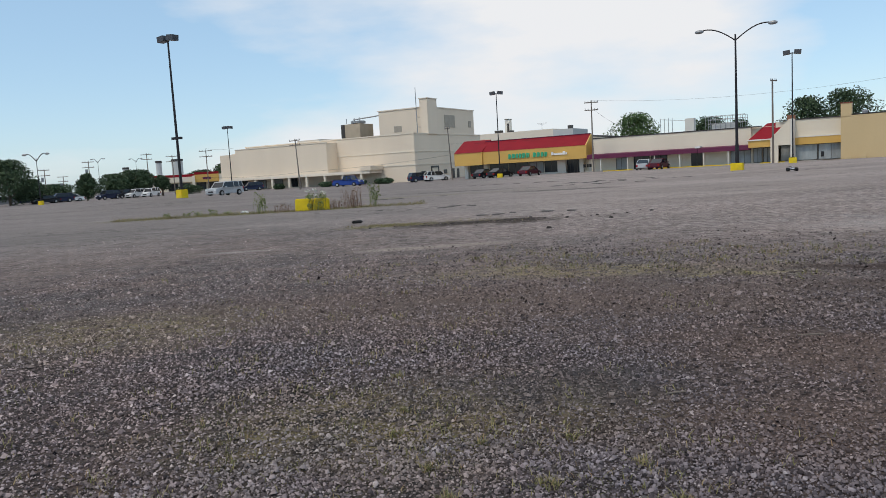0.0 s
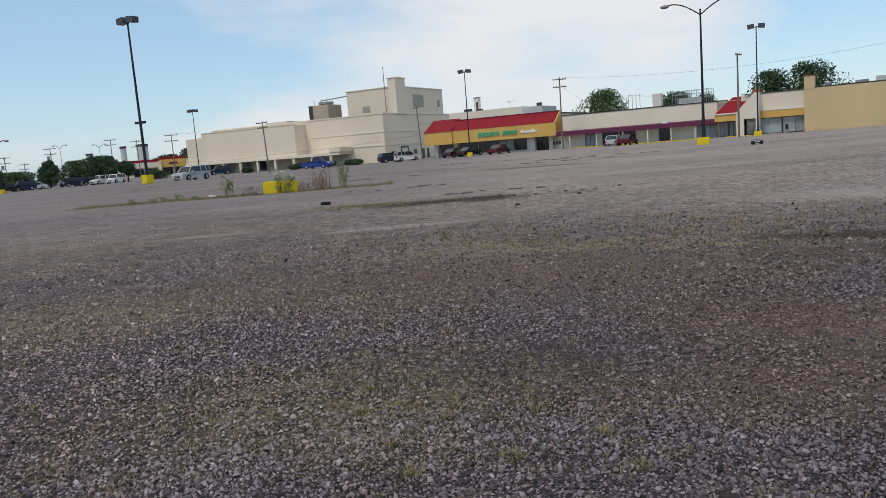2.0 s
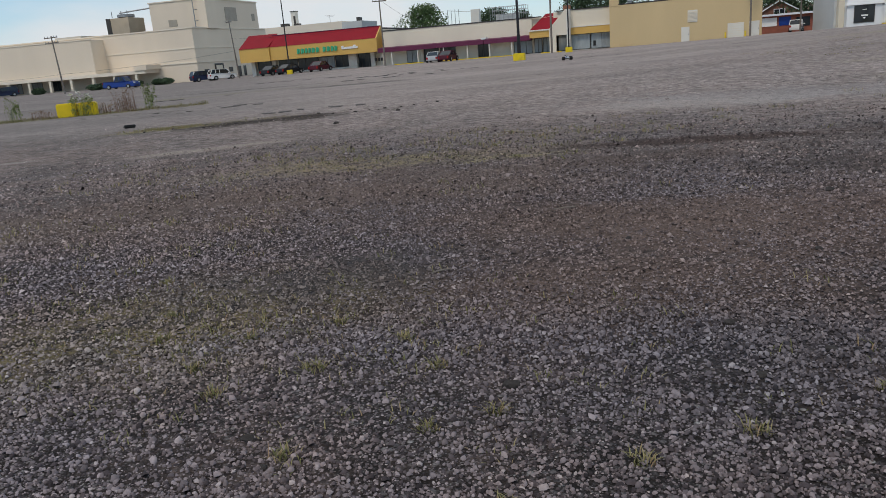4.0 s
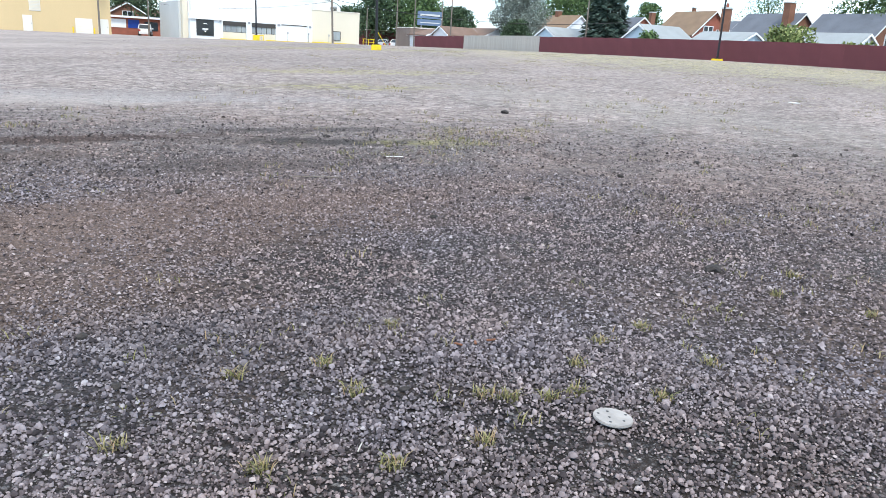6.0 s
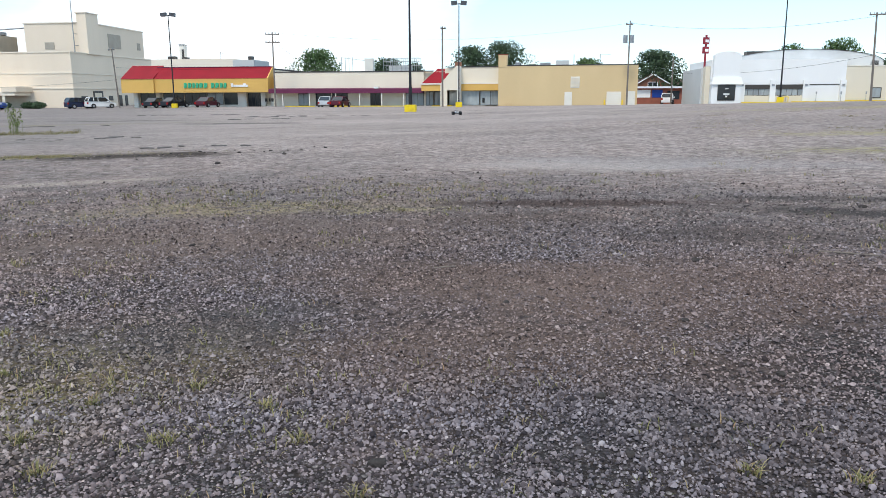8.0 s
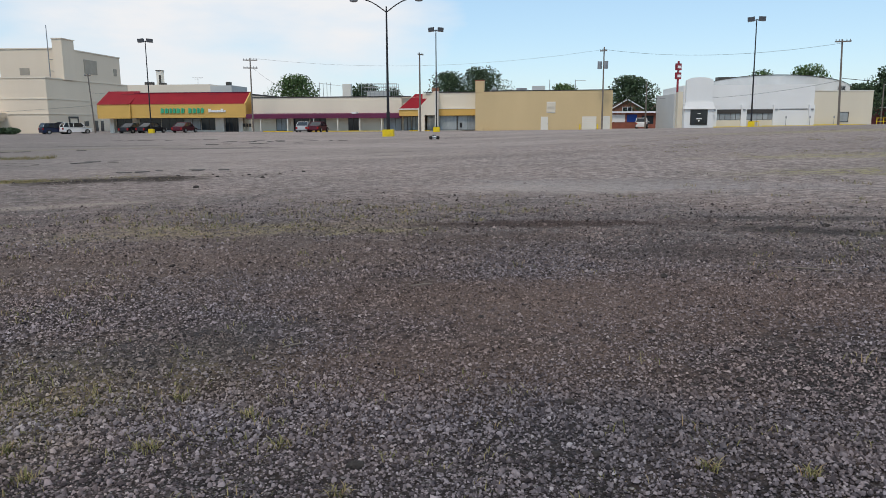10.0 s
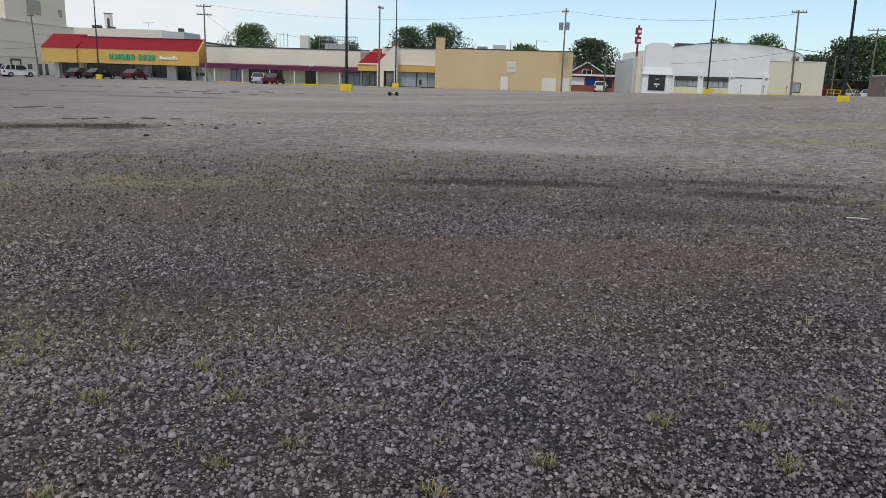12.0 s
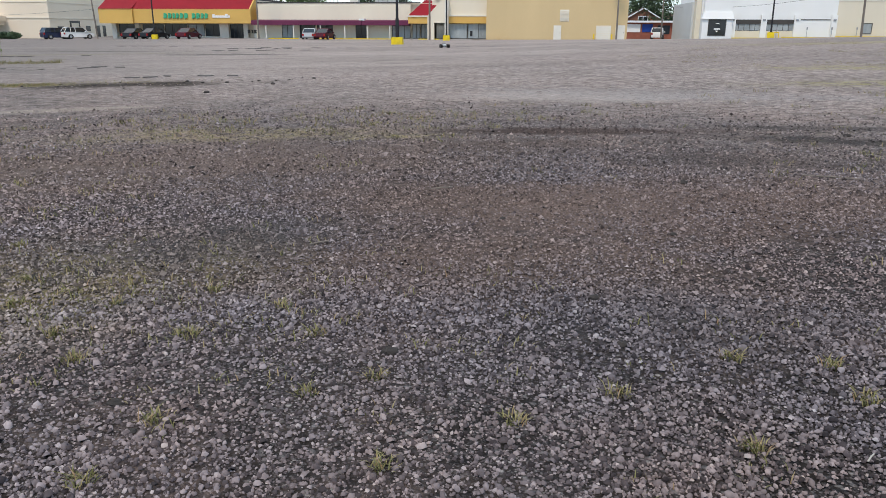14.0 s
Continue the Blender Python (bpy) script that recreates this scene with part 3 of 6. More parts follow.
def build_ground():
    def axis(lo, hi):
        a = [0.0]
        while a[-1] < hi:
            a.append(a[-1] + 0.6 + a[-1] * 0.06)
        c = [0.0]
        while c[-1] > lo:
            c.append(c[-1] - 0.6 + c[-1] * 0.06)
        return np.array(c[:0:-1] + a)
    xs, ys = axis(-2500, 2500), axis(-2500, 2500)
    gx, gy = np.meshgrid(xs + 4, ys + 4)
    z = gz(gx, gy)
    near = np.exp(-((gx - 4) ** 2 + (gy - 6) ** 2) / 500.0)
    z = z + near * np.array([[0.012 * noise.noise((x * 0.5, y * 0.5, 0)) for x, y in zip(r1, r2)] for r1, r2 in zip(gx, gy)])
    n, mm = len(xs), len(ys)
    verts = np.stack([gx.ravel(), gy.ravel(), z.ravel()], 1)
    faces = [(j * n + i, j * n + i + 1, (j + 1) * n + i + 1, (j + 1) * n + i) for j in range(mm - 1) for i in range(n - 1)]
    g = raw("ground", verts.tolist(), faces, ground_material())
    g.data.shade_smooth()
    return tagged(g, "gravel and worn grey asphalt lot with dirt patches", "ground", kind="structure")


build_ground()

# ---- the big beige store ----
def lattice(xs, zs, y0, y1):
    """One frame out of a sheet: every second cell both ways is an opening."""
    bm = bmesh.new()
    vs = [[bm.verts.new((x, y0, z)) for x in xs] for z in zs]
    fs = [bm.faces.new((vs[j][i], vs[j][i + 1], vs[j + 1][i + 1], vs[j + 1][i])) for j in range(len(zs) - 1) for i in range(len(xs) - 1) if not (i % 2 and j % 2)]
    back = bmesh.ops.extrude_face_region(bm, geom=fs)["geom"]
    for v in back:
        if isinstance(v, bmesh.types.BMVert):
            v.co.y = y1
    bmesh.ops.recalc_face_normals(bm, faces=bm.faces)
    return bm


def slab_window(parent, x0, x1, y, z0, z1, glass=M_GLASS, bars=0, name="window", depth=0.12):
    """A framed pane set in the plane y (front faces -y): frame proud, glass behind it."""
    t = 0.07
    xs = [x0, x0 + t]
    for i in range(bars):
        xm = x0 + (x1 - x0) * (i + 1) / (bars + 1)
        xs += [xm - 0.03, xm + 0.03]
    xs += [x1 - t, x1]
    bm = lattice(xs, [z0, z0 + t, z1 - t, z1], y - 0.05, y + depth)
    w = part(name, bm, M_FRAME, parent)
    bx("pane", glass, w, x0 + t, x1 - t, y - 0.012, y + 0.05, z0 + t, z1 - t)
    return w


def plain_door(parent, x0, x1, y, z0, z1, material, label=""):
    d = bx("door", material, parent, x0, x1, y - 0.06, y + 0.05, z0, z1, bev=0.01, label=label)
    bx("handle", M_GALV, d, x1 - 0.16, x1 - 0.10, y - 0.14, y - 0.06, z0 + 0.95, z0 + 1.1)
    return d


def big_store():
    # local x runs right along the front to the corner at 0, y goes back
    g = -0.34
    s = thing("department_store", pose(-5.4, 147.9, g, 0, 0, -28.8), "large windowless beige store with raised rear block and arcade", "building")
    bx("wall", M_BEIGE, s, -44.4, 0, 0, 40, 0, 9.45)
    bx("wall", M_BEIGE, s, -48.8, -44.4, 0, 40, 0, 8.3, label="lower end wall")
    bx("upper_wall", M_BEIGE, s, -44.2, -18.9, -3.6, 0, 2.6, 8.9, label="projecting upper front")
    bx("upper_wall", M_BEIGE, s, -48.9, -44.2, -3.6, 0, 2.6, 8.0)
    bx("roof", M_ROOFD, s, -44, -0.4, 0.4, 39.6, 9.45, 9.52)
    bx("coping", M_BEIGE_B, s, -44.5, 0.12, -0.12, 0.3, 9.45, 9.65)
    bx("coping", M_BEIGE_B, s, -0.3, 0.13, 0.3, 40, 9.45, 9.65)
    bx("coping", M_BEIGE_B, s, -44.3, -18.8, -3.7, -3.3, 8.9, 9.05)
    bx("band", M_BEIGE_B, s, -20, 0.1, -0.1, 0, 5.9, 6.1)
    bx("band", M_BEIGE_B, s, 0, 0.1, 0, 22, 5.9, 6.1)
    bx("band", M_BEIGE_B, s, -8, 0.12, -0.13, 0, 3.3, 3.5)
    bx("band", M_BEIGE_B, s, 0, 0.12, 0, 22, 3.3, 3.5)
    bx("canopy", M_BEIGE_B, s, -49, -8.0, -4.4, 0, 2.15, 2.75)
    bx("canopy_end", M_BEIGE, s, -10.2, -7.6, -4.6, 0, 2.75, 3.6)
    for x in (-48.6, -43.0, -38.4, -33.6, -28.9, -24.2, -19.4, -14.8, -10.2):
        bx("column", M_CREAM, s, x - 0.25, x + 0.25, -4.3, -3.8, 0, 2.15, bev=0.03)
    for x0, x1, gl in ((-48, -44.5, M_GLASS), (-42, -39, M_GLASSP), (-37.6, -34.2, M_GLASSP), (-32.6, -30, M_GLASS)):
        slab_window(s, x0, x1, 0, 0.15, 2.05, gl, 2)
    # side towards the neighbour
    for y0, y1, z0, z1 in ((6.5, 9.0, 0, 2.6),):
        d = bx("loading_door", M_CREAM, s, 0, 0.08, y0, y1, 0.3, z1, label="cream roller door in dark frame")
        for a in ((y0 - 0.35, y0, 0, 2.95), (y1, y1 + 0.35, 0, 2.95), (y0, y1, 2.6, 2.95)):
            bx("frame", M_FRAME, d, 0, 0.14, a[0], a[1], a[2], a[3])
    for y0, y1, z0, z1 in ((2.2, 4.2, 0.9, 2.0), (11.5, 13.0, 1.2, 2.1), (15.2, 16.4, 0, 2.2), (17.5, 18.6, 0, 2.2)):
        bx("window", M_GLASS, s, 0, 0.05, y0, y1, z0, z1)
    # rear block with its stair tower
    r = bx("rear_block", M_BEIGE, s, -11.9, 0, 6, 27, 9.45, 14.9)
    bx("coping", M_BEIGE_B, r, -12.1, 0.15, 5.85, 27.1, 14.9, 15.1)
    bx("vent", M_BEIGE_D, r, -8.2, -6.4, 5.93, 6, 10.4, 11.6, label="louvred wall vent")
    bx("hatch", M_BEIGE_D, r, 0, 0.1, 13.0, 17.6, 11.0, 13.6, label="grey wall hatch")
    bx("vent", M_BEIGE_D, r, 0, 0.1, 24.2, 25.4, 11.2, 12.6)
    t = bx("stair_tower", M_BEIGE, s, -1.45, 0.35, 5.4, 9.4, 9.45, 16.6)
    bx("coping", M_BEIGE_B, t, -1.6, 0.5, 5.25, 9.55, 16.6, 16.75)
    bm = bmesh.new()
    rod(bm, (-2.0, 5.0, 9.5), (-2.0, 5.0, 18.9), 0.10, 0.07)
    for z in (11, 13, 15):
        rod(bm, (-2.0, 5.0, z), (-1.6, 6.0, z), 0.05)
    part("vent_pipe", bm, M_GALV, s, "thin vent pipe strapped to the tower")
    # plant on the roof
    h = bx("cooling_tower", M_ROOFBOX, s, -20.4, -15.5, 4, 9, 9.55, 12.8, label="dusty beige rooftop cooling unit with pipes")
    bx("louvre", M_FRAME, h, -20.4, -19.4, 3.95, 4.0, 10.0, 12.8)
    bm = bmesh.new()
    rod(bm, (-17.6, 6.5, 13.0), (-17.6, 6.5, 13.5), 1.6, 1.6, 14)
    for x in (-18.6, -16.5, -15.2):
        rod(bm, (x - 1, 5, 13.0), (x - 1, 5, 14.1), 0.07)
    rod(bm, (-18.6, 6, 13.8), (-12, 7, 14.3), 0.13)
    part("pipework", bm, M_GALV, h)
    bx("parapet", M_BEIGE_B, s, -31, -25, 2, 8, 9.5, 10.1)


big_store()


# ---- discount shop with red roof and mustard fascia ----
def red_roof_shop():
    s = thing("discount_shop", pose(2.27, 126.9, -0.17, 0, 0, -30.7), "shop with red sloped roof, mustard fascia and dark glass front", "building")
    L = 23.0
    bx("wall", M_CREAM, s, 0.3, L - 0.2, 2.5, 22, 0, 5.7)
    bx("roof", M_ROOFD, s, 0.4, L - 0.3, 2.8, 21.8, 5.7, 5.96)
    f = bx("fascia", M_YELLOW, s, 0, L, 0, 2.2, 2.3, 4.35)
    bx("fascia", M_YELLOW, s, -0.05, 5.2, -0.35, 0, 2.25, 4.35)
    bm = bmesh.new()
    prism(bm, [(4.5, -0.05, 4.35), (4.5, 2.6, 4.35), (4.5, 2.6, 6.1)], (L - 4.5, 0, 0))
    part("roof_slope", bm, M_RED, s)
    bm = bmesh.new()
    prism(bm, [(-0.05, -0.45, 4.35), (-0.05, 3.4, 4.35), (-0.05, 3.4, 6.45)], (5.2, 0, 0))
    part("roof_slope", bm, M_RED, s, "taller red roof end")
    bm = bmesh.new()
    prism(bm, [(L, -0.05, 2.35), (L, 2.6, 2.35), (L, 2.6, 6.1), (L, -0.05, 4.35)], (0.18, 0, 0))
    part("gable_end", bm, M_YELLOW, s)
    bx("trim", M_MAROON, s, 4.5, L + 0.1, 2.5, 2.75, 6.1, 6.2)
    # shop front, set back under the fascia
    for x0, x1, gl, n in ((1.4, 4.0, M_GLASS, 1), (5.2, 8.6, M_GLASS, 2), (8.7, 12.3, M_GLASS, 2), (12.4, 15.0, M_GLASSP, 1), (15.1, 17.6, M_GLASS, 1), (19.0, 21.3, M_GLASS, 3)):
        slab_window(s, x0, x1, 2.5, 0.1 if x0 > 18.5 else 0.45, 2.25, gl, n)
    for x in (0.9, 4.6, 17.9, 18.6, 21.6, 23.2):
        bx("pier", M_OFFWHITE, s, x - 0.35, x + 0.35, 1.9, 2.5, 0, 2.3, bev=0.02)
    bx("sill_wall", M_OFFWHITE, s, 5.0, 17.5, 2.2, 2.48, 0, 0.42)
    for x, w in ((21.9, 0.5), (22.5, 0.35), (22.9, 0.6)):
        bx("poster", M_FRAME, s, x, x + w * 0.8, 1.86, 1.895, 0.9, 1.4)
    # lettering shapes: the shop's name stands as plain green blocks
    sign = new("sign")
    sign.parent = s
    x = 9.9
    for w in (0.62, 0.66, 0.5, 0.5, 0.66, 0.66, -0.45, 0.62, 0.66, 0.55, 0.55):
        if w < 0:
            x -= w
            continue
        bm = bmesh.new()
        prism(bm, [(x, -0.02, 2.97), (x + w * 0.34, -0.02, 2.97), (x + w * 0.46, -0.02, 3.73), (x + w * 0.12, -0.02, 3.73)], (0, -0.14, 0))
        prism(bm, [(x + w * 0.42, -0.02, 3.0), (x + w * 0.78, -0.02, 3.08), (x + w * 0.88, -0.02, 3.62), (x + w * 0.53, -0.02, 3.73)], (0, -0.14, 0))
        part("sign_block", bm, M_SIGN, sign)
        x += w + 0.05
    x = 17.4
    for w in (0.42, 0.3, 0.3, 0.3, 0.32, 0.3, 0.45, 0.3):
        bx("sign_block", M_SIGNW, sign, x, x + w * 0.86, -0.12, -0.02, 3.1, 3.12 + (0.5 if w > 0.4 else 0.3))
        x += w
    # things on the roof
    bx("roof_house", M_BEIGE_B, s, 1.2, 15.0, 7, 14, 5.96, 7.6)
    bx("roof_house_end", M_GREYSHADE, s, 15.0, 18.5, 7, 14, 5.96, 7.4)
    for x, w, h in ((4.7, 0.9, 9.7),):
        ch = bx("flue", M_OFFWHITE, s, x, x + 0.85, 10, 11, 7.6, 10.0, label="square white roof flue")
        bx("flue_cap", M_FRAME, ch, x - 0.06, x + 0.91, 9.9, 11.1, 10.0, 10.1)
        bx("flue_louvre", M_FRAME, ch, x + 0.45, x + 0.8, 9.95, 10, 7.6, 9.3)
    bx("roof_fan", M_FRAME, s, 3.6, 4.8, 8, 9, 7.6, 8.1)
    bx("roof_fan", M_FRAME, s, 6.0, 6.9, 8, 9, 7.6, 7.95)
    bx("roof_fan", M_FRAME, s, 17.2, 17.8, 8, 9, 7.4, 8.0)
    bm = bmesh.new()
    rod(bm, (12.6, 8, 7.6), (12.6, 8, 8.7), 0.03)
    for z, w in ((8.7, 0.9), (8.5, 0.6)):
        rod(bm, (12.6 - w, 8, z), (12.6 + w, 8, z), 0.02)
    part("aerial", bm, M_GALV, s)


red_roof_shop()


# ---- long strip with a maroon awning ----
def maroon_strip():
    s = thing("strip_shops", pose(23.4, 115.2, 0.0, 0, 0, -30.7), "long cream row of shops with a maroon awning", "building")
    L = 22.6
    bx("wall", M_CREAM, s, -0.1, L, 0, 20, 2.1, 5.0)
    bx("lower_wall", M_CREAM, s, -0.6, L, 0.4, 20, 0, 2.1)
    bx("coping", M_ROOFD, s, -0.1, L + 1.4, -0.08, 0.3, 5.0, 5.14)
    bx("roof", M_ROOFD, s, -0.1, L, 0.3, 19.8, 5.0, 5.06)
    for x0, x1 in ((-0.6, 15.7), (15.75, L)):
        bm = bmesh.new()
        prism(bm, [(x0, 0, 2.7), (x0, -1.7, 2.55), (x0, -1.7, 1.95), (x0, 0, 1.95)], (x1 - x0, 0, 0))
        part("awning", bm, M_MAROON, s)
    for x in (1.5, 5.6, 9.6, 13.2, 16.5, 19.8):
        bx("post", M_OFFWHITE, s, x - 0.07, x + 0.07, -1.55, -1.41, 0, 1.95)
    for x0, x1, gl, n in ((3.3, 5.0, M_GLASSP, 1), (6.0, 8.4, M_GLASS, 1), (8.6, 11.0, M_GLASS, 1), (14.4, 16.0, M_GLASS, 1), (19.8, L - 0.1, M_GLASSP, 2)):
        slab_window(s, x0, x1, 0.4, 0.1, 1.95, gl, n)
    bx("walkway", mat("pale concrete walk", (0.36, 0.34, 0.31), 0.9, vary=0.12, scale=1.5), s, -1.5, L + 9, -1.9, 0.4, -0.3, 0.10)
    for x0, x1 in ((2.0, 6.5), (9.0, 20.5), (24, 27)):
        bx("kerb", M_BLOCKY, s, x0, x1, -2.06, -1.9, -0.3, 0.13, label="yellow painted kerb")
    bx("sign_box", M_SIGNW, s, 15.4, 16.1, -1.75, -0.3, 2.6, 2.85)
    # end with the little red gable
    x0, x1 = L, L + 2.7
    bx("bay_fascia", M_YELLOW, s, x0 - 0.1, x1, -2.0, 0.2, 2.2, 3.15)
    bm = bmesh.new()
    lo = [(x0 - 0.2, -2.05, 3.15), (x1, -2.05, 3.15), (x1 + 2.2, 1.2, 5.45), (x0 + 1.9, 1.2, 5.45)]
    hi = [bm.verts.new(Vector(p)) for p in lo]
    bk = [bm.verts.new(Vector(p) + Vector((0, 0.25, -0.1))) for p in lo]
    bm.faces.new(hi)
    bm.faces.new(bk[::-1])
    for i in range(4):
        bm.faces.new((hi[i], bk[i], bk[(i + 1) % 4], hi[(i + 1) % 4]))
    bmesh.ops.recalc_face_normals(bm, faces=bm.faces)
    part("bay_roof", bm, M_RED, s, "small red sloped roof")
    bx("bay_trim", M_OFFWHITE, s, x0 - 0.25, x1, -2.15, -1.95, 3.1, 3.28)
    for a, b_, gl in ((x0 + 0.2, x0 + 1.35, M_GLASSP), (x0 + 1.45, x1 - 0.1, M_GLASSP)):
        slab_window(s, a, b_, 0.4, 0.1, 2.15, gl, 1)
    bx("bay_wall", M_CREAM, s, x0, x1 + 0.4, 0.5, 12, 0, 5.0)
    # sloping wing wall
    bm = bmesh.new()
    prism(bm, [(x1, -2.2, 2.3), (x1 + 2.6, -2.2, 2.3), (x1 + 2.6, -2.2, 5.7), (x1 + 2.3, -2.2, 5.7), (x1, -2.2, 3.25)], (0, 0.35, 0))
    box(bm, x1, x1 + 0.95, -2.2, -1.4, -0.1, 2.3)
    part("wing_wall", bm, M_CREAM, s, "cream wing wall with sloping top")
    bx("wall", M_CREAM, s, x1 + 0.4, x1 + 2.6, 0.2, 12, 2.3, 5.5)
    slab_window(s, x1 + 0.95, x1 + 2.5, 0.5, 0.1, 2.3, M_GLASSP, 0)
    # last unit with mustard band
    a, e = x1 + 2.5, L + 13.3
    bx("pier", M_OFFWHITE, s, a - 0.05, a + 0.35, -2.25, 0.6, 0, 5.7)
    bx("wall", M_CREAM, s, a, e, 0, 16, 2.3, 5.55)
    bx("band", M_YELLOW, s, a + 0.25, e - 0.3, -0.35, 0, 2.25, 3.2)
    bx("trim", M_OFFWHITE, s, a + 0.25, e - 0.3, -0.4, 0, 3.2, 3.34)
    bx("pier", M_OFFWHITE, s, e - 0.32, e + 0.12, -0.3, 0.6, 0, 5.75)
    slab_window(s, a + 0.3, a + 3.0, 0.3, 0.12, 2.25, M_GLASSP, 0)
    slab_window(s, a + 3.05, e - 0.4, 0.3, 0.12, 2.25, M_GLASSP, 2)
    bx("poster", M_BLACKP, s, a + 3.4, a + 3.75, 0.2, 0.245, 0.5, 1.2)
    bx("coping", M_ROOFD, s, x1 + 0.9, e, -0.1, 0.3, 5.55, 5.68)
    bx("unit_wall", M_CREAM, s, x1 + 0.95, e, 0.65, 16, 0, 2.3)
    # roof clutter
    c = bx("roof_chimney", M_OFFWHITE, s, 12.6, 13.9, 5, 6.2, 5.06, 7.2, label="white square roof chimney")
    bm = bmesh.new()
    for x in np.arange(15.2, 21.0, 0.7):
        rod(bm, (x, 7, 5.0), (x, 7, 7.3), 0.035)
        rod(bm, (x, 9, 5.0), (x, 9, 7.3), 0.035)
    for z in (6.2, 6.8, 7.3):
        rod(bm, (15.2, 7, z), (20.8, 7, z), 0.03)
        rod(bm, (15.2, 9, z), (20.8, 9, z), 0.03)
    for x in (8.2, 8.8, 9.4, 10.0):
        rod(bm, (x, 8, 5.0), (x, 8, 7.6), 0.04)
    rod(bm, (8.2, 8, 7.5), (13, 8, 6.9), 0.03)
    part("roof_railing", bm, M_GALV, s, "rusty rooftop railings and pipe frames")
    bx("roof_unit", M_GREYSHADE, s, 16.0, 19.5, 7.3, 8.7, 5.0, 6.1)
    bx("roof_unit", M_BRICKB, s, x1 + 1.3, x1 + 2.3, 5, 6.2, 5.4, 6.5)


maroon_strip()


def tan_building():
    s = thing("tan_building", pose(51.6, 96.9, 0.0, 0, 0, -33.0), "plain tan painted brick building with chimney and cream doors", "building")
    L = 19.5
    bm = bmesh.new()
    prism(bm, [(0, 0, -0.3), (L, 0, -0.3), (L, 0, 5.65), (0, 0, 5.6)], (0, 14, 0))
    part("wall", bm, M_TAN, s)
    bx("coping", M_ROOFD, s, 1.2, L + 0.05, -0.06, 14.1, 5.66, 5.76)
    c = bx("chimney", M_TAN, s, 0.0, 1.25, -0.05, 1.2, 5.5, 7.15)
    bx("chimney_cap", M_BRICK, c, -0.06, 1.31, -0.11, 1.26, 7.15, 7.28)
    plain_door(s, 9.45, 10.5, -0.02, 0.0, 2.0, M_OFFWHITE, "pale steel door")
    plain_door(s, 17.95, 19.2, -0.02, 0.05, 2.05, M_OFFWHITE, "pale steel door")
    d = bx("roller_door", M_OFFWHITE, s, 15.3, 17.3, -0.05, 0.05, 0.05, 2.0, label="cream roller door")
    bm = bmesh.new()
    for z in np.arange(0.35, 1.95, 0.3):
        box(bm, 15.35, 17.25, -0.066, -0.05, z, z + 0.04)
    part("slat_line", bm, M_CREAM, d)
    v = bx("wall_vent", M_OFFWHITE, s, 10.25, 11.5, -0.05, 0.02, 2.55, 4.1, label="cream louvred vent")
    for i in range(8):
        bx("louvre", M_CREAM, v, 10.32, 11.43, -0.10, -0.052, 2.65 + i * 0.17, 2.75 + i * 0.17)
    bx("kerb", M_BLOCKY, s, 2.0, 19.0, -0.35, -0.1, -0.3, 0.06)
    for x in (15.0, 17.45):
        bm = bmesh.new()
        rod(bm, (x, -0.5, -0.1), (x, -0.5, 0.9), 0.09, 0.09, 10)
        part("bollard", bm, M_BLOCKY, s, "yellow steel bollard")
    bm = bmesh.new()
    rod(bm, (2.6, 2, 5.7), (2.6, 2, 6.1), 0.35, 0.35, 12)
    rod(bm, (2.6, 2, 6.1), (2.6, 2, 6.25), 0.45, 0.1, 12)
    part("roof_fan", bm, M_GALV, s)
    bx("roof_unit", M_GREYSHADE, s, 8.0, 10.0, 8, 10, 5.7, 6.7)
    bx("roof_unit", M_GALV, s, 5.6, 7.2, 8, 9, 5.7, 6.4)
    bm = bmesh.new()
    for x in (10.7, 14.6):
        rod(bm, (x, 9, 5.7), (x, 9, 7.6), 0.05)
    rod(bm, (14.6, 9, 7.5), (16.2, 9, 7.5), 0.03)
    part("roof_post", bm, M_GALV, s)
    # low brick stubs at the foot of the wall
    for x, w, h in ((0.4, 0.8, 0.45), (1.3, 0.5, 0.3), (2.0, 0.9, 0.5)):
        bx("brick_stub", M_TAN, s, x, x + w, -0.5, -0.15, -0.05, h)


tan_building()


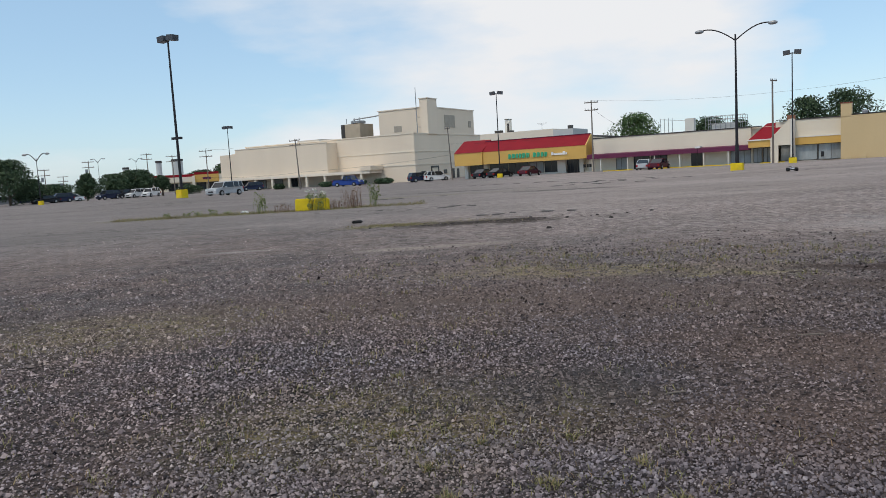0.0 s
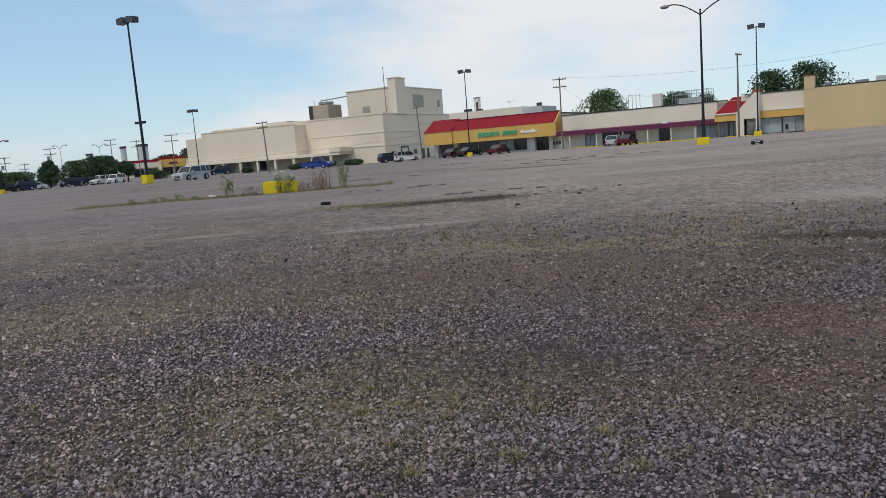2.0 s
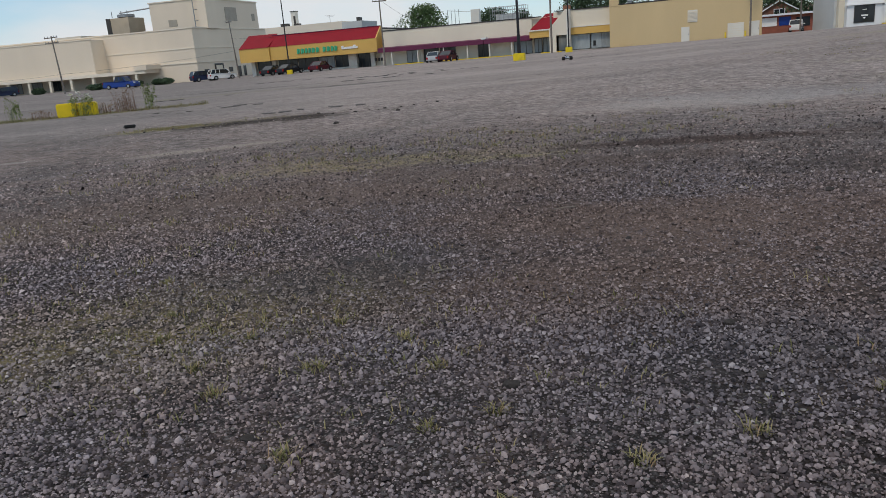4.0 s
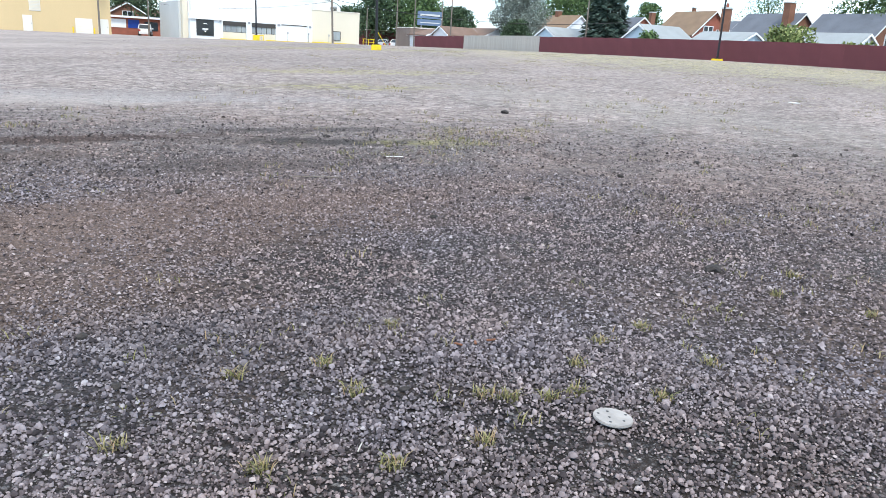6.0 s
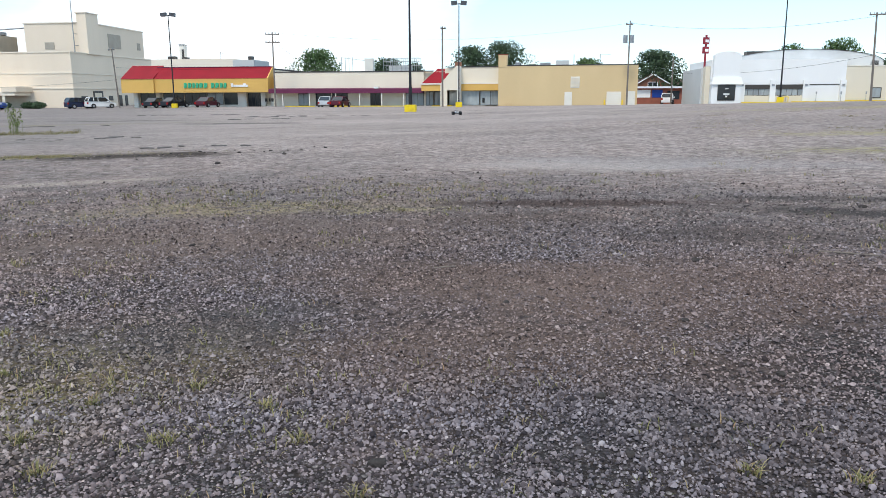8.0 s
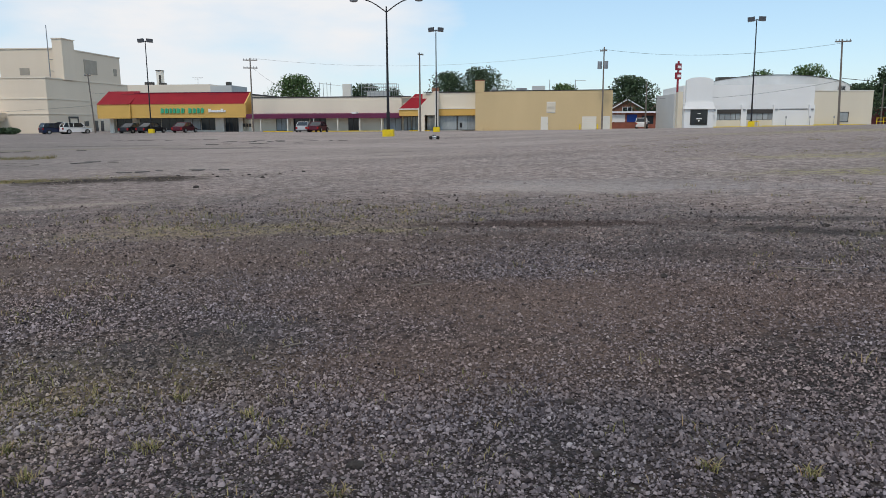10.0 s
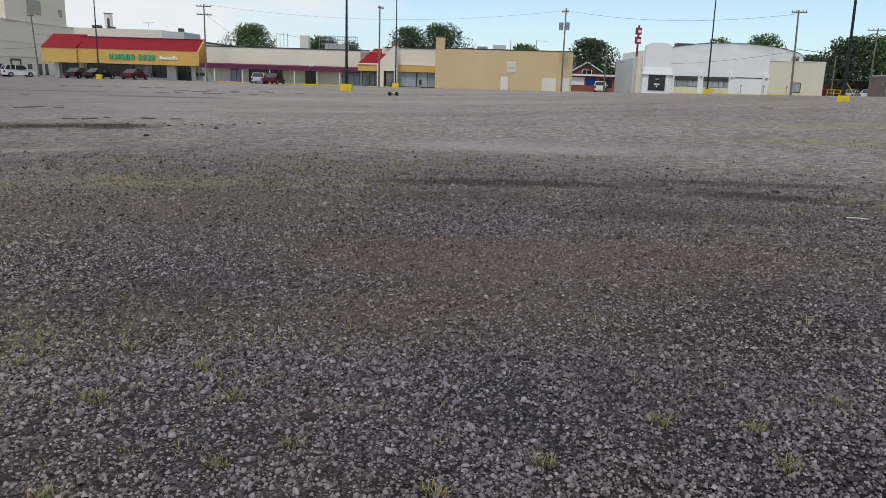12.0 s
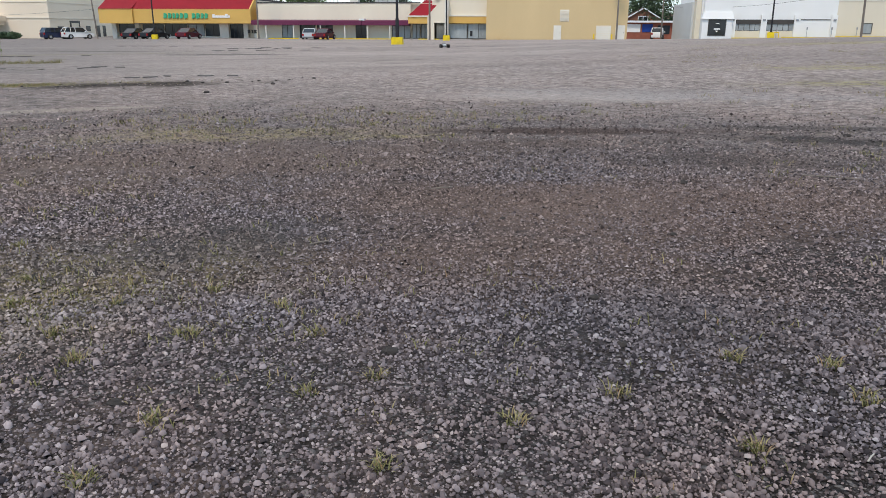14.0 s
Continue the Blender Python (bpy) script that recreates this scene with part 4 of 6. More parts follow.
def white_building():
    s = thing("white_building", pose(71.9, 76.5, 0.32, 0, 0, -30.7), "white painted building with barrel roof and arched entrance", "building")
    L1, L2 = 16.6, 23.9
    # the lot climbs to the right, so the walls go down into it
    bx("wall", M_WHITE, s, 0.0, L1, 0, 14, -0.5, 5.6)
    bx("wall", M_CREAMW, s, L1, L2, 0.0, 14, -0.5, 4.7, label="cream end wall")
    bx("coping", M_OFFWHITE, s, L1, L2 + 0.05, -0.06, 0.25, 4.7, 4.8)
    # white wall turned from the sun, its shade put into a greyer colour
    bx("side_wall", M_GREYSHADE, s, -0.9, 0, 1.5, 14, -0.5, 4.6)
    bx("pier", M_CREAMW, s, -0.65, -0.02, 0.3, 1.5, -0.5, 4.8)
    bm = bmesh.new()
    n = 20
    pts = [(3.0, 3.0, 4.5)]
    for i in range(n + 1):
        a = math.pi * i / n
        pts.append((12.6 - 9.6 * math.cos(a), 3.0, 5.2 + 1.75 * math.sin(a)))
    pts.append((22.2, 3.0, 4.5))
    prism(bm, pts, (0, 10.8, 0))
    part("barrel_roof", bm, M_ROOFW, s, "pale curved roof")
    bm = bmesh.new()
    for i in range(n):
        a0, a1 = math.pi * i / n, math.pi * (i + 1) / n
        rod(bm, (12.6 - 9.7 * math.cos(a0), 2.95, 5.22 + 1.78 * math.sin(a0)), (12.6 - 9.7 * math.cos(a1), 2.95, 5.22 + 1.78 * math.sin(a1)), 0.05, 0.05, 5)
    part("roof_edge", bm, M_FRAME, s)
    # entrance with round-headed panel
    bx("entrance", M_WHITE, s, 0.0, 3.7, -0.9, 0, -0.4, 3.2)
    bm = bmesh.new()
    prism(bm, [(-0.15, -1.15, 2.5), (3.85, -1.15, 2.5), (3.6, -0.9, 3.4), (0.15, -0.9, 3.4)], (0, 0.9, 0))
    part("entrance_hood", bm, M_WHITE, s)
    bm = bmesh.new()
    pts = [(0.15, -0.75, 3.2), (3.55, -0.75, 3.2), (3.55, -0.75, 6.1)]
    for i in range(1, 12):
        a = math.pi * i / 12
        pts.append((1.85 + 1.7 * math.cos(a), -0.75, 6.1 + 0.5 * math.sin(a)))
    pts.append((0.15, -0.75, 6.1))
    prism(bm, pts, (0, 0.75, 0))
    part("arched_panel", bm, M_WHITE, s)
    slab_window(s, 0.75, 2.95, -0.92, 0.45, 2.45, M_GLASS, 0)
    bm = bmesh.new()
    box(bm, 1.65, 2.1, -0.95, -0.936, 1.9, 1.98)
    part("lettering_bar", bm, M_SIGNW, s)
    bm = bmesh.new()
    box(bm, 1.5, 2.25, -0.95, -0.936, 1.2, 1.36)
    part("lettering_bar", bm, M_SIGNW, s)
    bm = bmesh.new()
    prism(bm, [(1.7, -0.95, 1.08), (2.05, -0.95, 1.08), (1.87, -0.95, 0.85)], (0, 0.014, 0))
    part("emblem", bm, M_SIGNW, s)
    for x0, x1 in ((4.05, 7.75), (8.1, 11.9)):
        w = slab_window(s, x0, x1 - 0.3, 0.0, 1.05, 2.4, M_GLASSP, 4)
        bx("shutter_box", M_FRAME, w, x0, x1 - 0.3, -0.12, -0.05, 1.9, 2.45)
        bx("panel", M_CREAMW, s, x0, x1 - 0.3, -0.05, 0, -0.4, 1.1)
    for x in (3.95, 7.75, 11.8, 16.3):
        p = bx("pilaster", M_WHITE, s, x - 0.35, x + 0.35, -0.3, 0, -0.5, 3.0)
        bx("lamp", M_GALV, p, x - 0.15, x + 0.15, -0.42, -0.3, 2.3, 2.5)
    bx("lintel", M_FRAME, s, 12.3, 15.9, -0.06, 0, 2.4, 2.5)
    slab_window(s, L1 + 3.2, L1 + 4.4, -0.02, 0.75, 2.05, M_GLASSP, 0)
    for x0, x1, top in ((3.9, 10.0, 0.24), (10.05, 16.5, 0.34), (16.55, 23.0, 0.46)):
        bx("kerb", M_BLOCKY, s, x0, x1, -0.75, -0.45, -0.5, top, label="yellow painted kerb")
    for x in (9.3, 13.0, 16.0, 19.0):
        bm = bmesh.new()
        rod(bm, (x, -0.6, 0), (x, -0.6, 1.5), 0.03)
        box(bm, x - 0.09, x + 0.09, -0.63, -0.61, 1.25, 1.55)
        part("parking_sign", bm, M_GALV, s, "thin parking sign post")
    bm = bmesh.new()
    for x in (9.0, 9.6):
        rod(bm, (x, -0.7, 0), (x, -0.7, 0.9), 0.05)
    rod(bm, (9.0, -0.7, 0.9), (9.6, -0.7, 0.9), 0.05)
    part("guard_rail", bm, M_BLOCKY, s, "yellow pipe guard")
    bx("roof_unit", M_FRAME, s, 5.6, 8.0, 5, 6.5, 5.5, 6.9)
    bx("roof_unit", M_BLACKP, s, 20.6, 21.6, 3, 4.5, 4.7, 5.5)
    # red pole sign, set on the side wall's top to fit the camera's view
    g = thing("pole_sign", pose(73.6, 79.6, 4.9), "red two-panel pole sign on top of the white building", "sign")
    bm = bmesh.new()
    rod(bm, (0, 0, 0), (0, 0, 4.4), 0.14)
    part("post", bm, M_SIGNR, g)
    for z0, z1 in ((2.0, 2.9), (3.2, 4.1)):
        p = bx("panel", M_SIGNR, g, -0.42, 0.42, -0.2, 0.2, z0, z1, bev=0.03)
        bx("face", M_SIGNW, p, -0.3, 0.3, -0.215, -0.2, z0 + 0.25, z1 - 0.3)


white_building()


# ---- lamps ----
def lamp_head(bm, x, z, tilt):
    vs = box(bm, -0.37, 0.37, -0.32, 0.32, -0.23, 0.23)
    bmesh.ops.transform(bm, verts=vs, matrix=pose(x, 0, z, 0, tilt, 0))


def box_lamp(x, y, h, block=0.55, rz=-30, r=0.11, label="tall dark steel lamp post with two box heads on yellow base", arms=False, lean=0.0, tall=0.62):
    z = float(gz(x, y))
    s = thing("street_lamp", pose(x, y, z, 0, lean, rz), label, "lamp post", "lot lamps")
    b = bx("base", M_BLOCKY, s, -block, block, -block, block, -0.3, tall, bev=0.04, label="yellow painted concrete base")
    bm = bmesh.new()
    rod(bm, (0, 0, tall), (0, 0, h), r * 1.25, r * 0.7, 10)
    box(bm, -0.22, 0.22, -0.22, 0.22, tall, tall + 0.06)
    part("pole", bm, M_POLE, s)
    bm = bmesh.new()
    rod(bm, (-0.4, 0, h - 0.1), (0.4, 0, h - 0.1), 0.05)
    part("crossbar", bm, M_POLE, s)
    for d in (-1, 1):
        bm = bmesh.new()
        lamp_head(bm, d * 0.58, h, d * 6)
        hd = part("lamp_head", bm, M_HEAD, s, "dark bronze box lamp head")
        bm = bmesh.new()
        vs = box(bm, -0.3, 0.3, -0.26, 0.26, -0.242, -0.23)
        bmesh.ops.transform(bm, verts=vs, matrix=pose(d * 0.58, 0, h, 0, d * 6, 0))
        part("lens", bm, M_GALV, hd)
    if arms:
        bm = bmesh.new()
        box(bm, -0.55, 0.55, -0.12, 0.12, arms - 0.1, arms + 0.1)
        part("bracket", bm, M_POLE, s)
    return s


def cobra_lamp(x, y, h, rz=-28, reach=2.6, block=0.55, r=0.15):
    z = float(gz(x, y))
    s = thing("street_lamp", pose(x, y, z, 0, 0, rz), "tall dark lamp post with two curved arms on yellow base", "lamp post", "lot lamps")
    if block:
        bx("base", M_BLOCKY, s, -block, block, -block, block, -0.3, 0.62, bev=0.04, label="yellow painted concrete base")
    bm = bmesh.new()
    rod(bm, (0, 0, 0.3), (0, 0, 2.2), r * 1.5, r * 1.35, 10)
    rod(bm, (0, 0, 2.2), (0, 0, h), r * 1.1, r * 0.6, 10)
    part("pole", bm, M_POLE, s)
    for d in (-1, 1):
        pts = [Vector((d * reach * k / 8, 0, h - 0.5 + 1.15 * math.sin(k / 8 * 1.75))) for k in range(9)]
        last = pts[-1]
        a = tube("arm", pts, 0.055, M_POLE, s)
        bm = bmesh.new()
        vs = bmesh.ops.create_uvsphere(bm, u_segments=10, v_segments=6, radius=0.3)["verts"]
        bmesh.ops.transform(bm, verts=vs, matrix=Matrix.LocRotScale(last + Vector((d * 0.3, 0, -0.08)), None, (1.3, 0.7, 0.55)))
        part("lamp_head", bm, M_GALV, a, smooth=True)
    return s


cobra_lamp(25.2, 63.95, 11.4, block=0.5, r=0.115)
box_lamp(*polar(-19.4, 66.8)[:2], 13.2, block=0.36, r=0.10, label="tall dark lamp post with box heads on yellow base", arms=5.0, tall=0.7)
box_lamp(*polar(-15.85, 141)[:2], 11.8, block=0.4, rz=-20, r=0.08)
box_lamp(*polar(4.35, 112)[:2], 12.5, block=0.36, rz=-20, r=0.08)
box_lamp(*polar(25.1, 95)[:2], 12.5, block=0.42, rz=-25, r=0.08)
box_lamp(*polar(47.85, 94)[:2], 12.0, block=0.36, rz=-45, r=0.08, lean=-0.5)
box_lamp(*polar(56.6, 56)[:2], 13.0, block=0.36, rz=-55, r=0.085, tall=0.38, lean=-1.0)
box_lamp(*polar(81.1, 75)[:2], 12.4, block=0.5, rz=-80, r=0.08, tall=0.16)


# ---- wooden poles and wires ----
def utility_pole(x, y, h, rz=0, arms=(0.3,), width=1.1, lean=(0, 0), transformer=0, label="weathered wooden utility pole with crossarm", r=0.11, mat_=None):
    s = thing("utility_pole", pose(x, y, float(gz(x, y)) - 0.1, lean[0], lean[1], rz), label, "utility pole", "utility poles")
    bm = bmesh.new()
    rod(bm, (0, 0, 0), (0, 0, h), r * 1.15, r * 0.75, 9)
    part("pole", bm, mat_ or M_WOOD, s)
    for d in arms:
        bm = bmesh.new()
        box(bm, -width, width, -0.22, -0.12, h - d - 0.07, h - d + 0.07)
        a = part("crossarm", bm, M_WOOD, s)
        for k in (-0.9, -0.45, 0.45, 0.9):
            bm = bmesh.new()
            rod(bm, (k * width, -0.17, h - d + 0.07), (k * width, -0.17, h - d + 0.25), 0.05, 0.035, 6)
            part("insulator", bm, M_GALV, a)
    for i in range(transformer):
        bm = bmesh.new()
        rod(bm, (-0.45 + 0.9 * i, -0.3, h - 2.9), (-0.45 + 0.9 * i, -0.3, h - 1.9), 0.3, 0.3, 12)
        part("transformer", bm, M_GALV, s, "grey transformer can")
    return s


def cable(a, b, sag, r=0.014, name="overhead_cable"):
    a, b = Vector(a), Vector(b)
    pts = [a.lerp(b, i / 16) - Vector((0, 0, sag * 4 * (i / 16) * (1 - i / 16))) for i in range(17)]
    return tagged(tube(name, pts, r, M_CABLE, None, 4), "thin black overhead cable strung between poles", "cable", "overhead cables")


utility_pole(*polar(11.4, 113)[:2], 10.6, rz=-15, arms=(0.3, 1.4), width=1.0)
utility_pole(*polar(23.85, 103)[:2], 10.6, rz=30, arms=(0.25,), width=0.6, r=0.125)
utility_pole(*polar(37.5, 107)[:2], 11.2, rz=-60, arms=(0.5,), width=0.5, transformer=2, lean=(0, 0))
utility_pole(*polar(53.3, 93)[:2], 9.2, rz=-20, arms=(0.25,), width=0.9, lean=(0, -2.2))
utility_pole(*polar(-10.9, 128)[:2], 8.6, rz=-25, arms=(0.25, 1.0), width=1.1, lean=(0, -2.5))
utility_pole(*polar(0.7, 132)[:2], 9.3, rz=-25, arms=(0.2,), width=0.5, lean=(0, -2.8), label="bare leaning wooden pole beside the beige store")
for az, r, h in ((-17.5, 170, 9.4), (-19.85, 190, 9.3), (-21.55, 200, 10.4), (-25.35, 190, 8.8), (-28.1, 190, 7.4), (-27.0, 215, 6.2)):
    utility_pole(*polar(az, r)[:2], h, rz=-15, arms=(0.3, 1.5), width=1.6, transformer=1 if az < -24 else 0)
for az, r, h, w in ((57.9, 130, 10.2, 1.3), (59.2, 132, 12.3, 1.5), (61.9, 125, 11.6, 1.6), (61.2, 140, 10.6, 1.2), (56.4, 140, 7.0, 0.4), (55.7, 145, 7.0, 0.4), (71.8, 106, 12.0, 1.0)):
    utility_pole(*polar(az, r)[:2], h, rz=-60, arms=(0.3, 1.3) if w > 1 else (), width=w, transformer=1 if az in (59.2, 61.9) else 0)
utility_pole(*polar(40.6, 118)[:2], 7.0, rz=-40, arms=(), label="bare wooden pole at the alley")
cable((*polar(11.4, 113)[:2], 9.4), (*polar(17.0, 120)[:2], 5.0), 1.4)
cable((*polar(37.5, 107)[:2], 11.0), (*polar(53.15, 93)[:2], 9.5), 1.0)
cable((*polar(37.5, 107)[:2], 11.0), (*polar(11.4, 113)[:2], 10.5), 1.6, 0.01)
cable((*polar(53.3, 93)[:2], 5.8), (*polar(75, 92)[:2], 5.2), 1.2, 0.03)
cable((*polar(53.3, 93)[:2], 5.6), (*polar(39.5, 118)[:2], 5.0), 1.0)
cable((*polar(0.7, 132)[:2], 4.2), (*polar(-10.9, 128)[:2], 2.6), 0.3)
cable((*polar(-10.9, 128)[:2], 2.6), (*polar(-18, 150)[:2], 2.9), 0.4)
cable((*polar(-17.5, 170)[:2], 9.2), (*polar(-15.5, 160)[:2], 8.6), 0.3)
cable((*polar(0.7, 132)[:2], 6.1), (*polar(11.4, 113)[:2], 5.6), 0.3, 0.012)


# ---- vehicles ----
def car_paint(name, c, metal=0.3):
    m = mat(name, c, 0.38, metal=metal * 0.3, vary=0.06, scale=1.0, spec=0.3)
    m.node_tree.nodes["Principled BSDF"].inputs["Coat Weight"].default_value = 0.12
    return m


PAINT = {"silver": car_paint("silver paint", (0.44, 0.45, 0.46), 0.5), "white": car_paint("white paint", (0.75, 0.75, 0.75), 0.0), "blue": car_paint("bright blue paint", (0.010, 0.042, 0.235)),
         "navy": car_paint("navy paint", (0.012, 0.02, 0.055)), "red": car_paint("dark red paint", (0.075, 0.005, 0.015)), "black": car_paint("black paint", (0.012, 0.013, 0.017)),
         "grey": car_paint("grey paint", (0.17, 0.18, 0.19), 0.5)}

SHAPES = {  # side outlines as fractions: belt line then roof line (x from nose to tail, z up)
    "sedan": dict(L=4.8, W=1.82, body=[(0, .35), (.02, .62), (.28, .82), (.84, .92), (.99, .86), (1, .40)], roof=[(.26, .84), (.42, 1.42), (.66, 1.44), (.86, .92)]),
    "suv": dict(L=4.5, W=1.85, body=[(0, .42), (.02, .85), (.24, 1.02), (.97, 1.10), (1, .95), (1, .45)], roof=[(.22, 1.03), (.36, 1.68), (.90, 1.72), (.985, 1.10)]),
    "wagon": dict(L=5.1, W=1.93, body=[(0, .38), (.01, .90), (.22, 1.02), (.98, 1.06), (1, .9), (1, .42)], roof=[(.23, 1.03), (.34, 1.66), (.95, 1.70), (.985, 1.06)]),
    "pickup": dict(L=5.9, W=2.0, body=[(0, .5), (.01, 1.02), (.22, 1.14), (.995, 1.2), (1, 1.1), (1, .55)], roof=[(.25, 1.15), (.34, 1.86), (.56, 1.88), (.60, 1.2)]),
}


def car(shape, paint, x, y, rz, label, category="car"):
    q = SHAPES[shape]
    L, W = q["L"], q["W"]
    s = thing({"sedan": "sedan_car", "suv": "suv_car", "wagon": "station_wagon", "pickup": "pickup_truck"}[shape], pose(x, y, float(gz(x, y)), 0, 0, rz), label, category, "parked vehicles")
    P = PAINT[paint]
    bm = bmesh.new()
    outline = [(0.01, .26)] + q["body"] + [(0.99, .26)]
    prism(bm, [(L * (a - 0.5), -W / 2, z) for a, z in outline], (0, W, 0))
    for v in bm.verts:
        if v.co.z > 0.7:
            v.co.y *= 0.94
        if abs(v.co.x) > L * 0.47:
            v.co.y *= 0.88
    bmesh.ops.bevel(bm, geom=list(bm.edges), offset=0.045, segments=2, affect="EDGES", clamp_overlap=True)
    body = part("body", bm, P, s, smooth=False)
    r = q["roof"]
    # greenhouse: glass block, roof skin and pillars
    bm = bmesh.new()
    prism(bm, [(L * (a - 0.5), -W * 0.44, z) for a, z in r], (0, W * 0.88, 0))
    top = max(z for _, z in r)
    for v in bm.verts:
        if v.co.z > top - 0.15:
            v.co.y *= 0.86
    part("window_glass", bm, M_GLASS, s, "dark tinted glass")
    bm = bmesh.new()
    a0, a1 = L * (r[1][0] - 0.5), L * (r[2][0] - 0.5)
    prism(bm, [(a0 - 0.05, -W * 0.385, top - 0.07), (a1 + 0.05, -W * 0.385, top - 0.04), (a1, -W * 0.36, top + 0.03), (a0 + 0.05, -W * 0.36, top + 0.01)], (0, W * 0.745, 0))
    part("roof", bm, P, s)
    for sy in (-1, 1):
        bm = bmesh.new()
        xs = [r[0][0], r[1][0], r[2][0], r[3][0]]
        posts = [((xs[0], r[0][1]), (xs[1], top)), ((xs[3], r[3][1]), (xs[2], top))]
        mid = (xs[1] + xs[2]) / 2
        posts.append(((mid, r[0][1]), (mid, top)))
        if shape in ("suv", "wagon"):
            posts.append(((xs[2] - 0.12, r[0][1]), (xs[2] - 0.12, top)))
        bm.free()
        for (pa, za), (pb, zb) in posts:
            bm = bmesh.new()
            rod(bm, (L * (pa - 0.5), sy * W * 0.445, za), (L * (pb - 0.5), sy * W * 0.385, zb), 0.05, 0.05, 6)
            part("pillar", bm, P, body)
        bm = bmesh.new()
        box(bm, L * (r[0][0] - 0.5) + 0.3, L * (r[0][0] - 0.5) + 0.5, sy * W * 0.5 - 0.02, sy * W * 0.5 + 0.18 * sy, r[0][1], r[0][1] + 0.15) if sy > 0 else box(bm, L * (r[0][0] - 0.5) + 0.3, L * (r[0][0] - 0.5) + 0.5, -W * 0.5 - 0.18, -W * 0.5 + 0.02, r[0][1], r[0][1] + 0.15)
        part("wing_mirror", bm, P, s)
        bm = bmesh.new()
        hz = q["body"][1][1]
        box(bm, -L / 2 - 0.02, -L / 2 + 0.25, *sorted((sy * W * 0.25, sy * W * 0.42)), hz - 0.22, hz - 0.04)
        part("headlight", bm, M_LAMPGL, s)
        bm = bmesh.new()
        box(bm, L / 2 - 0.16, L / 2 + 0.02, *sorted((sy * W * 0.30, sy * W * 0.43)), hz - 0.16, hz + 0.12)
        part("tail_light", bm, M_TAIL, s)
        for k in (0.18, 0.80):
            R = 0.36 if shape in ("suv", "wagon", "pickup") else 0.32
            cx = L * (k - 0.5)
            bm = bmesh.new()
            rod(bm, (cx, sy * (W / 2 - 0.2), R), (cx, sy * (W / 2 + 0.015), R), R, R, 18)
            t = part("wheel", bm, M_TYRE, s)
            bm = bmesh.new()
            rod(bm, (cx, sy * (W / 2 - 0.02), R), (cx, sy * (W / 2 + 0.03), R), R * 0.62, R * 0.55, 10)
            part("rim", bm, M_RIM, t)
    bm = bmesh.new()
    box(bm, -L / 2 - 0.03, -L / 2 + 0.06, -W * 0.2, W * 0.2, 0.45, 0.62)
    part("grille", bm, M_BLACKP, s)
    if shape == "pickup":
        bx("cargo_bed", M_BLACKP, s, L * 0.13, L * 0.475, -W * 0.4, W * 0.4, 1.195, 1.235)
    return s


def car_at(shape, paint, az, r, rz, label, category="car"):
    x, y, _ = polar(az, r)
    return car(shape, paint, x, y, rz, label, category)


car_at("wagon", "silver", -16.4, 95, 66, "silver station wagon standing alone on the lot")
car_at("pickup", "blue", -7.3, 136, 152, "bright blue crew cab pickup truck before the store", "truck")
car_at("suv", "navy", -1.75, 134, 205, "dark navy suv parked near the store corner")
car_at("suv", "white", -0.5, 133, 200, "white suv with black trim beside the store")
car_at("sedan", "black", 3.1, 118, 236, "black sedan parked in front of the shop")
car_at("sedan", "black", 4.35, 116.5, 226, "black sedan parked beside the lamp base")
car_at("sedan", "red", 6.6, 115, 236, "dark red sedan parked in front of the shop")
car_at("sedan", "silver", 15.1, 109.5, 246, "silver sedan parked by the maroon awning")
car_at("sedan", "red", 16.15, 108.5, 236, "dark red sedan parked by the maroon awning")
car_at("suv", "navy", -14.45, 160, 30, "dark suv parked at the end of the store")
car_at("suv", "white", 40.35, 128, 226, "white suv parked in the alley, seen from behind")
for az, r, sh, p, rz in ((-28.2, 154, "sedan", "black", 50), (-27.3, 156, "suv", "navy", 40), (-26.7, 157, "sedan", "white", 45), (-24.3, 158, "suv", "navy", 60), (-23.2, 160, "suv", "black", 60), (-22.5, 160, "suv", "white", 70),
                         (-21.5, 160, "suv", "white", 80), (-29.4, 165, "sedan", "navy", 30), (-30.6, 160, "suv", "grey", 30)):
    car_at(sh, p, az, r, rz, {"white": "white", "black": "black", "navy": "dark blue", "grey": "grey"}[p] + " car parked in a row behind the trees")
for az, r, sh, p in ((57.0, 148, "sedan", "silver"), (57.95, 146, "sedan", "white"), (58.6, 149, "suv", "grey")):
    car_at(sh, p, az, r, 196, {"white": "white", "silver": "silver", "grey": "grey"}[p] + " car parked beyond the end of the wall")


# ---- trees ----
def leaf_cloud(rng, centres, radii, count, size, flat=1.0):
    """Leaf clumps spread over the shells of several lobes: a mesh of small bent quads."""
    k = rng.integers(0, len(centres), count)
    d = rng.normal(size=(count, 3))
    d /= np.linalg.norm(d, axis=1, keepdims=True)
    rad = np.array(radii)[k]
    rr = rng.uniform(0.25, 1.06, count)[:, None] ** 0.6
    p = np.array(centres)[k] + d * rad * rr
    u = rng.normal(size=(count, 3))
    u[:, 2] *= flat
    u /= np.linalg.norm(u, axis=1, keepdims=True)
    w = np.cross(u, d + rng.normal(size=(count, 3)) * 0.5)
    w /= np.linalg.norm(w, axis=1, keepdims=True) + 1e-9
    s = rng.uniform(0.5, 1.2, count)[:, None] * size
    v = np.stack([p - u * s, p + w * s * 0.55 + d * s * 0.2, p + u * s, p - w * s * 0.55], 1).reshape(-1, 3)
    f = [(4 * i, 4 * i + 1, 4 * i + 2, 4 * i + 3) for i in range(count)]
    return v.tolist(), f


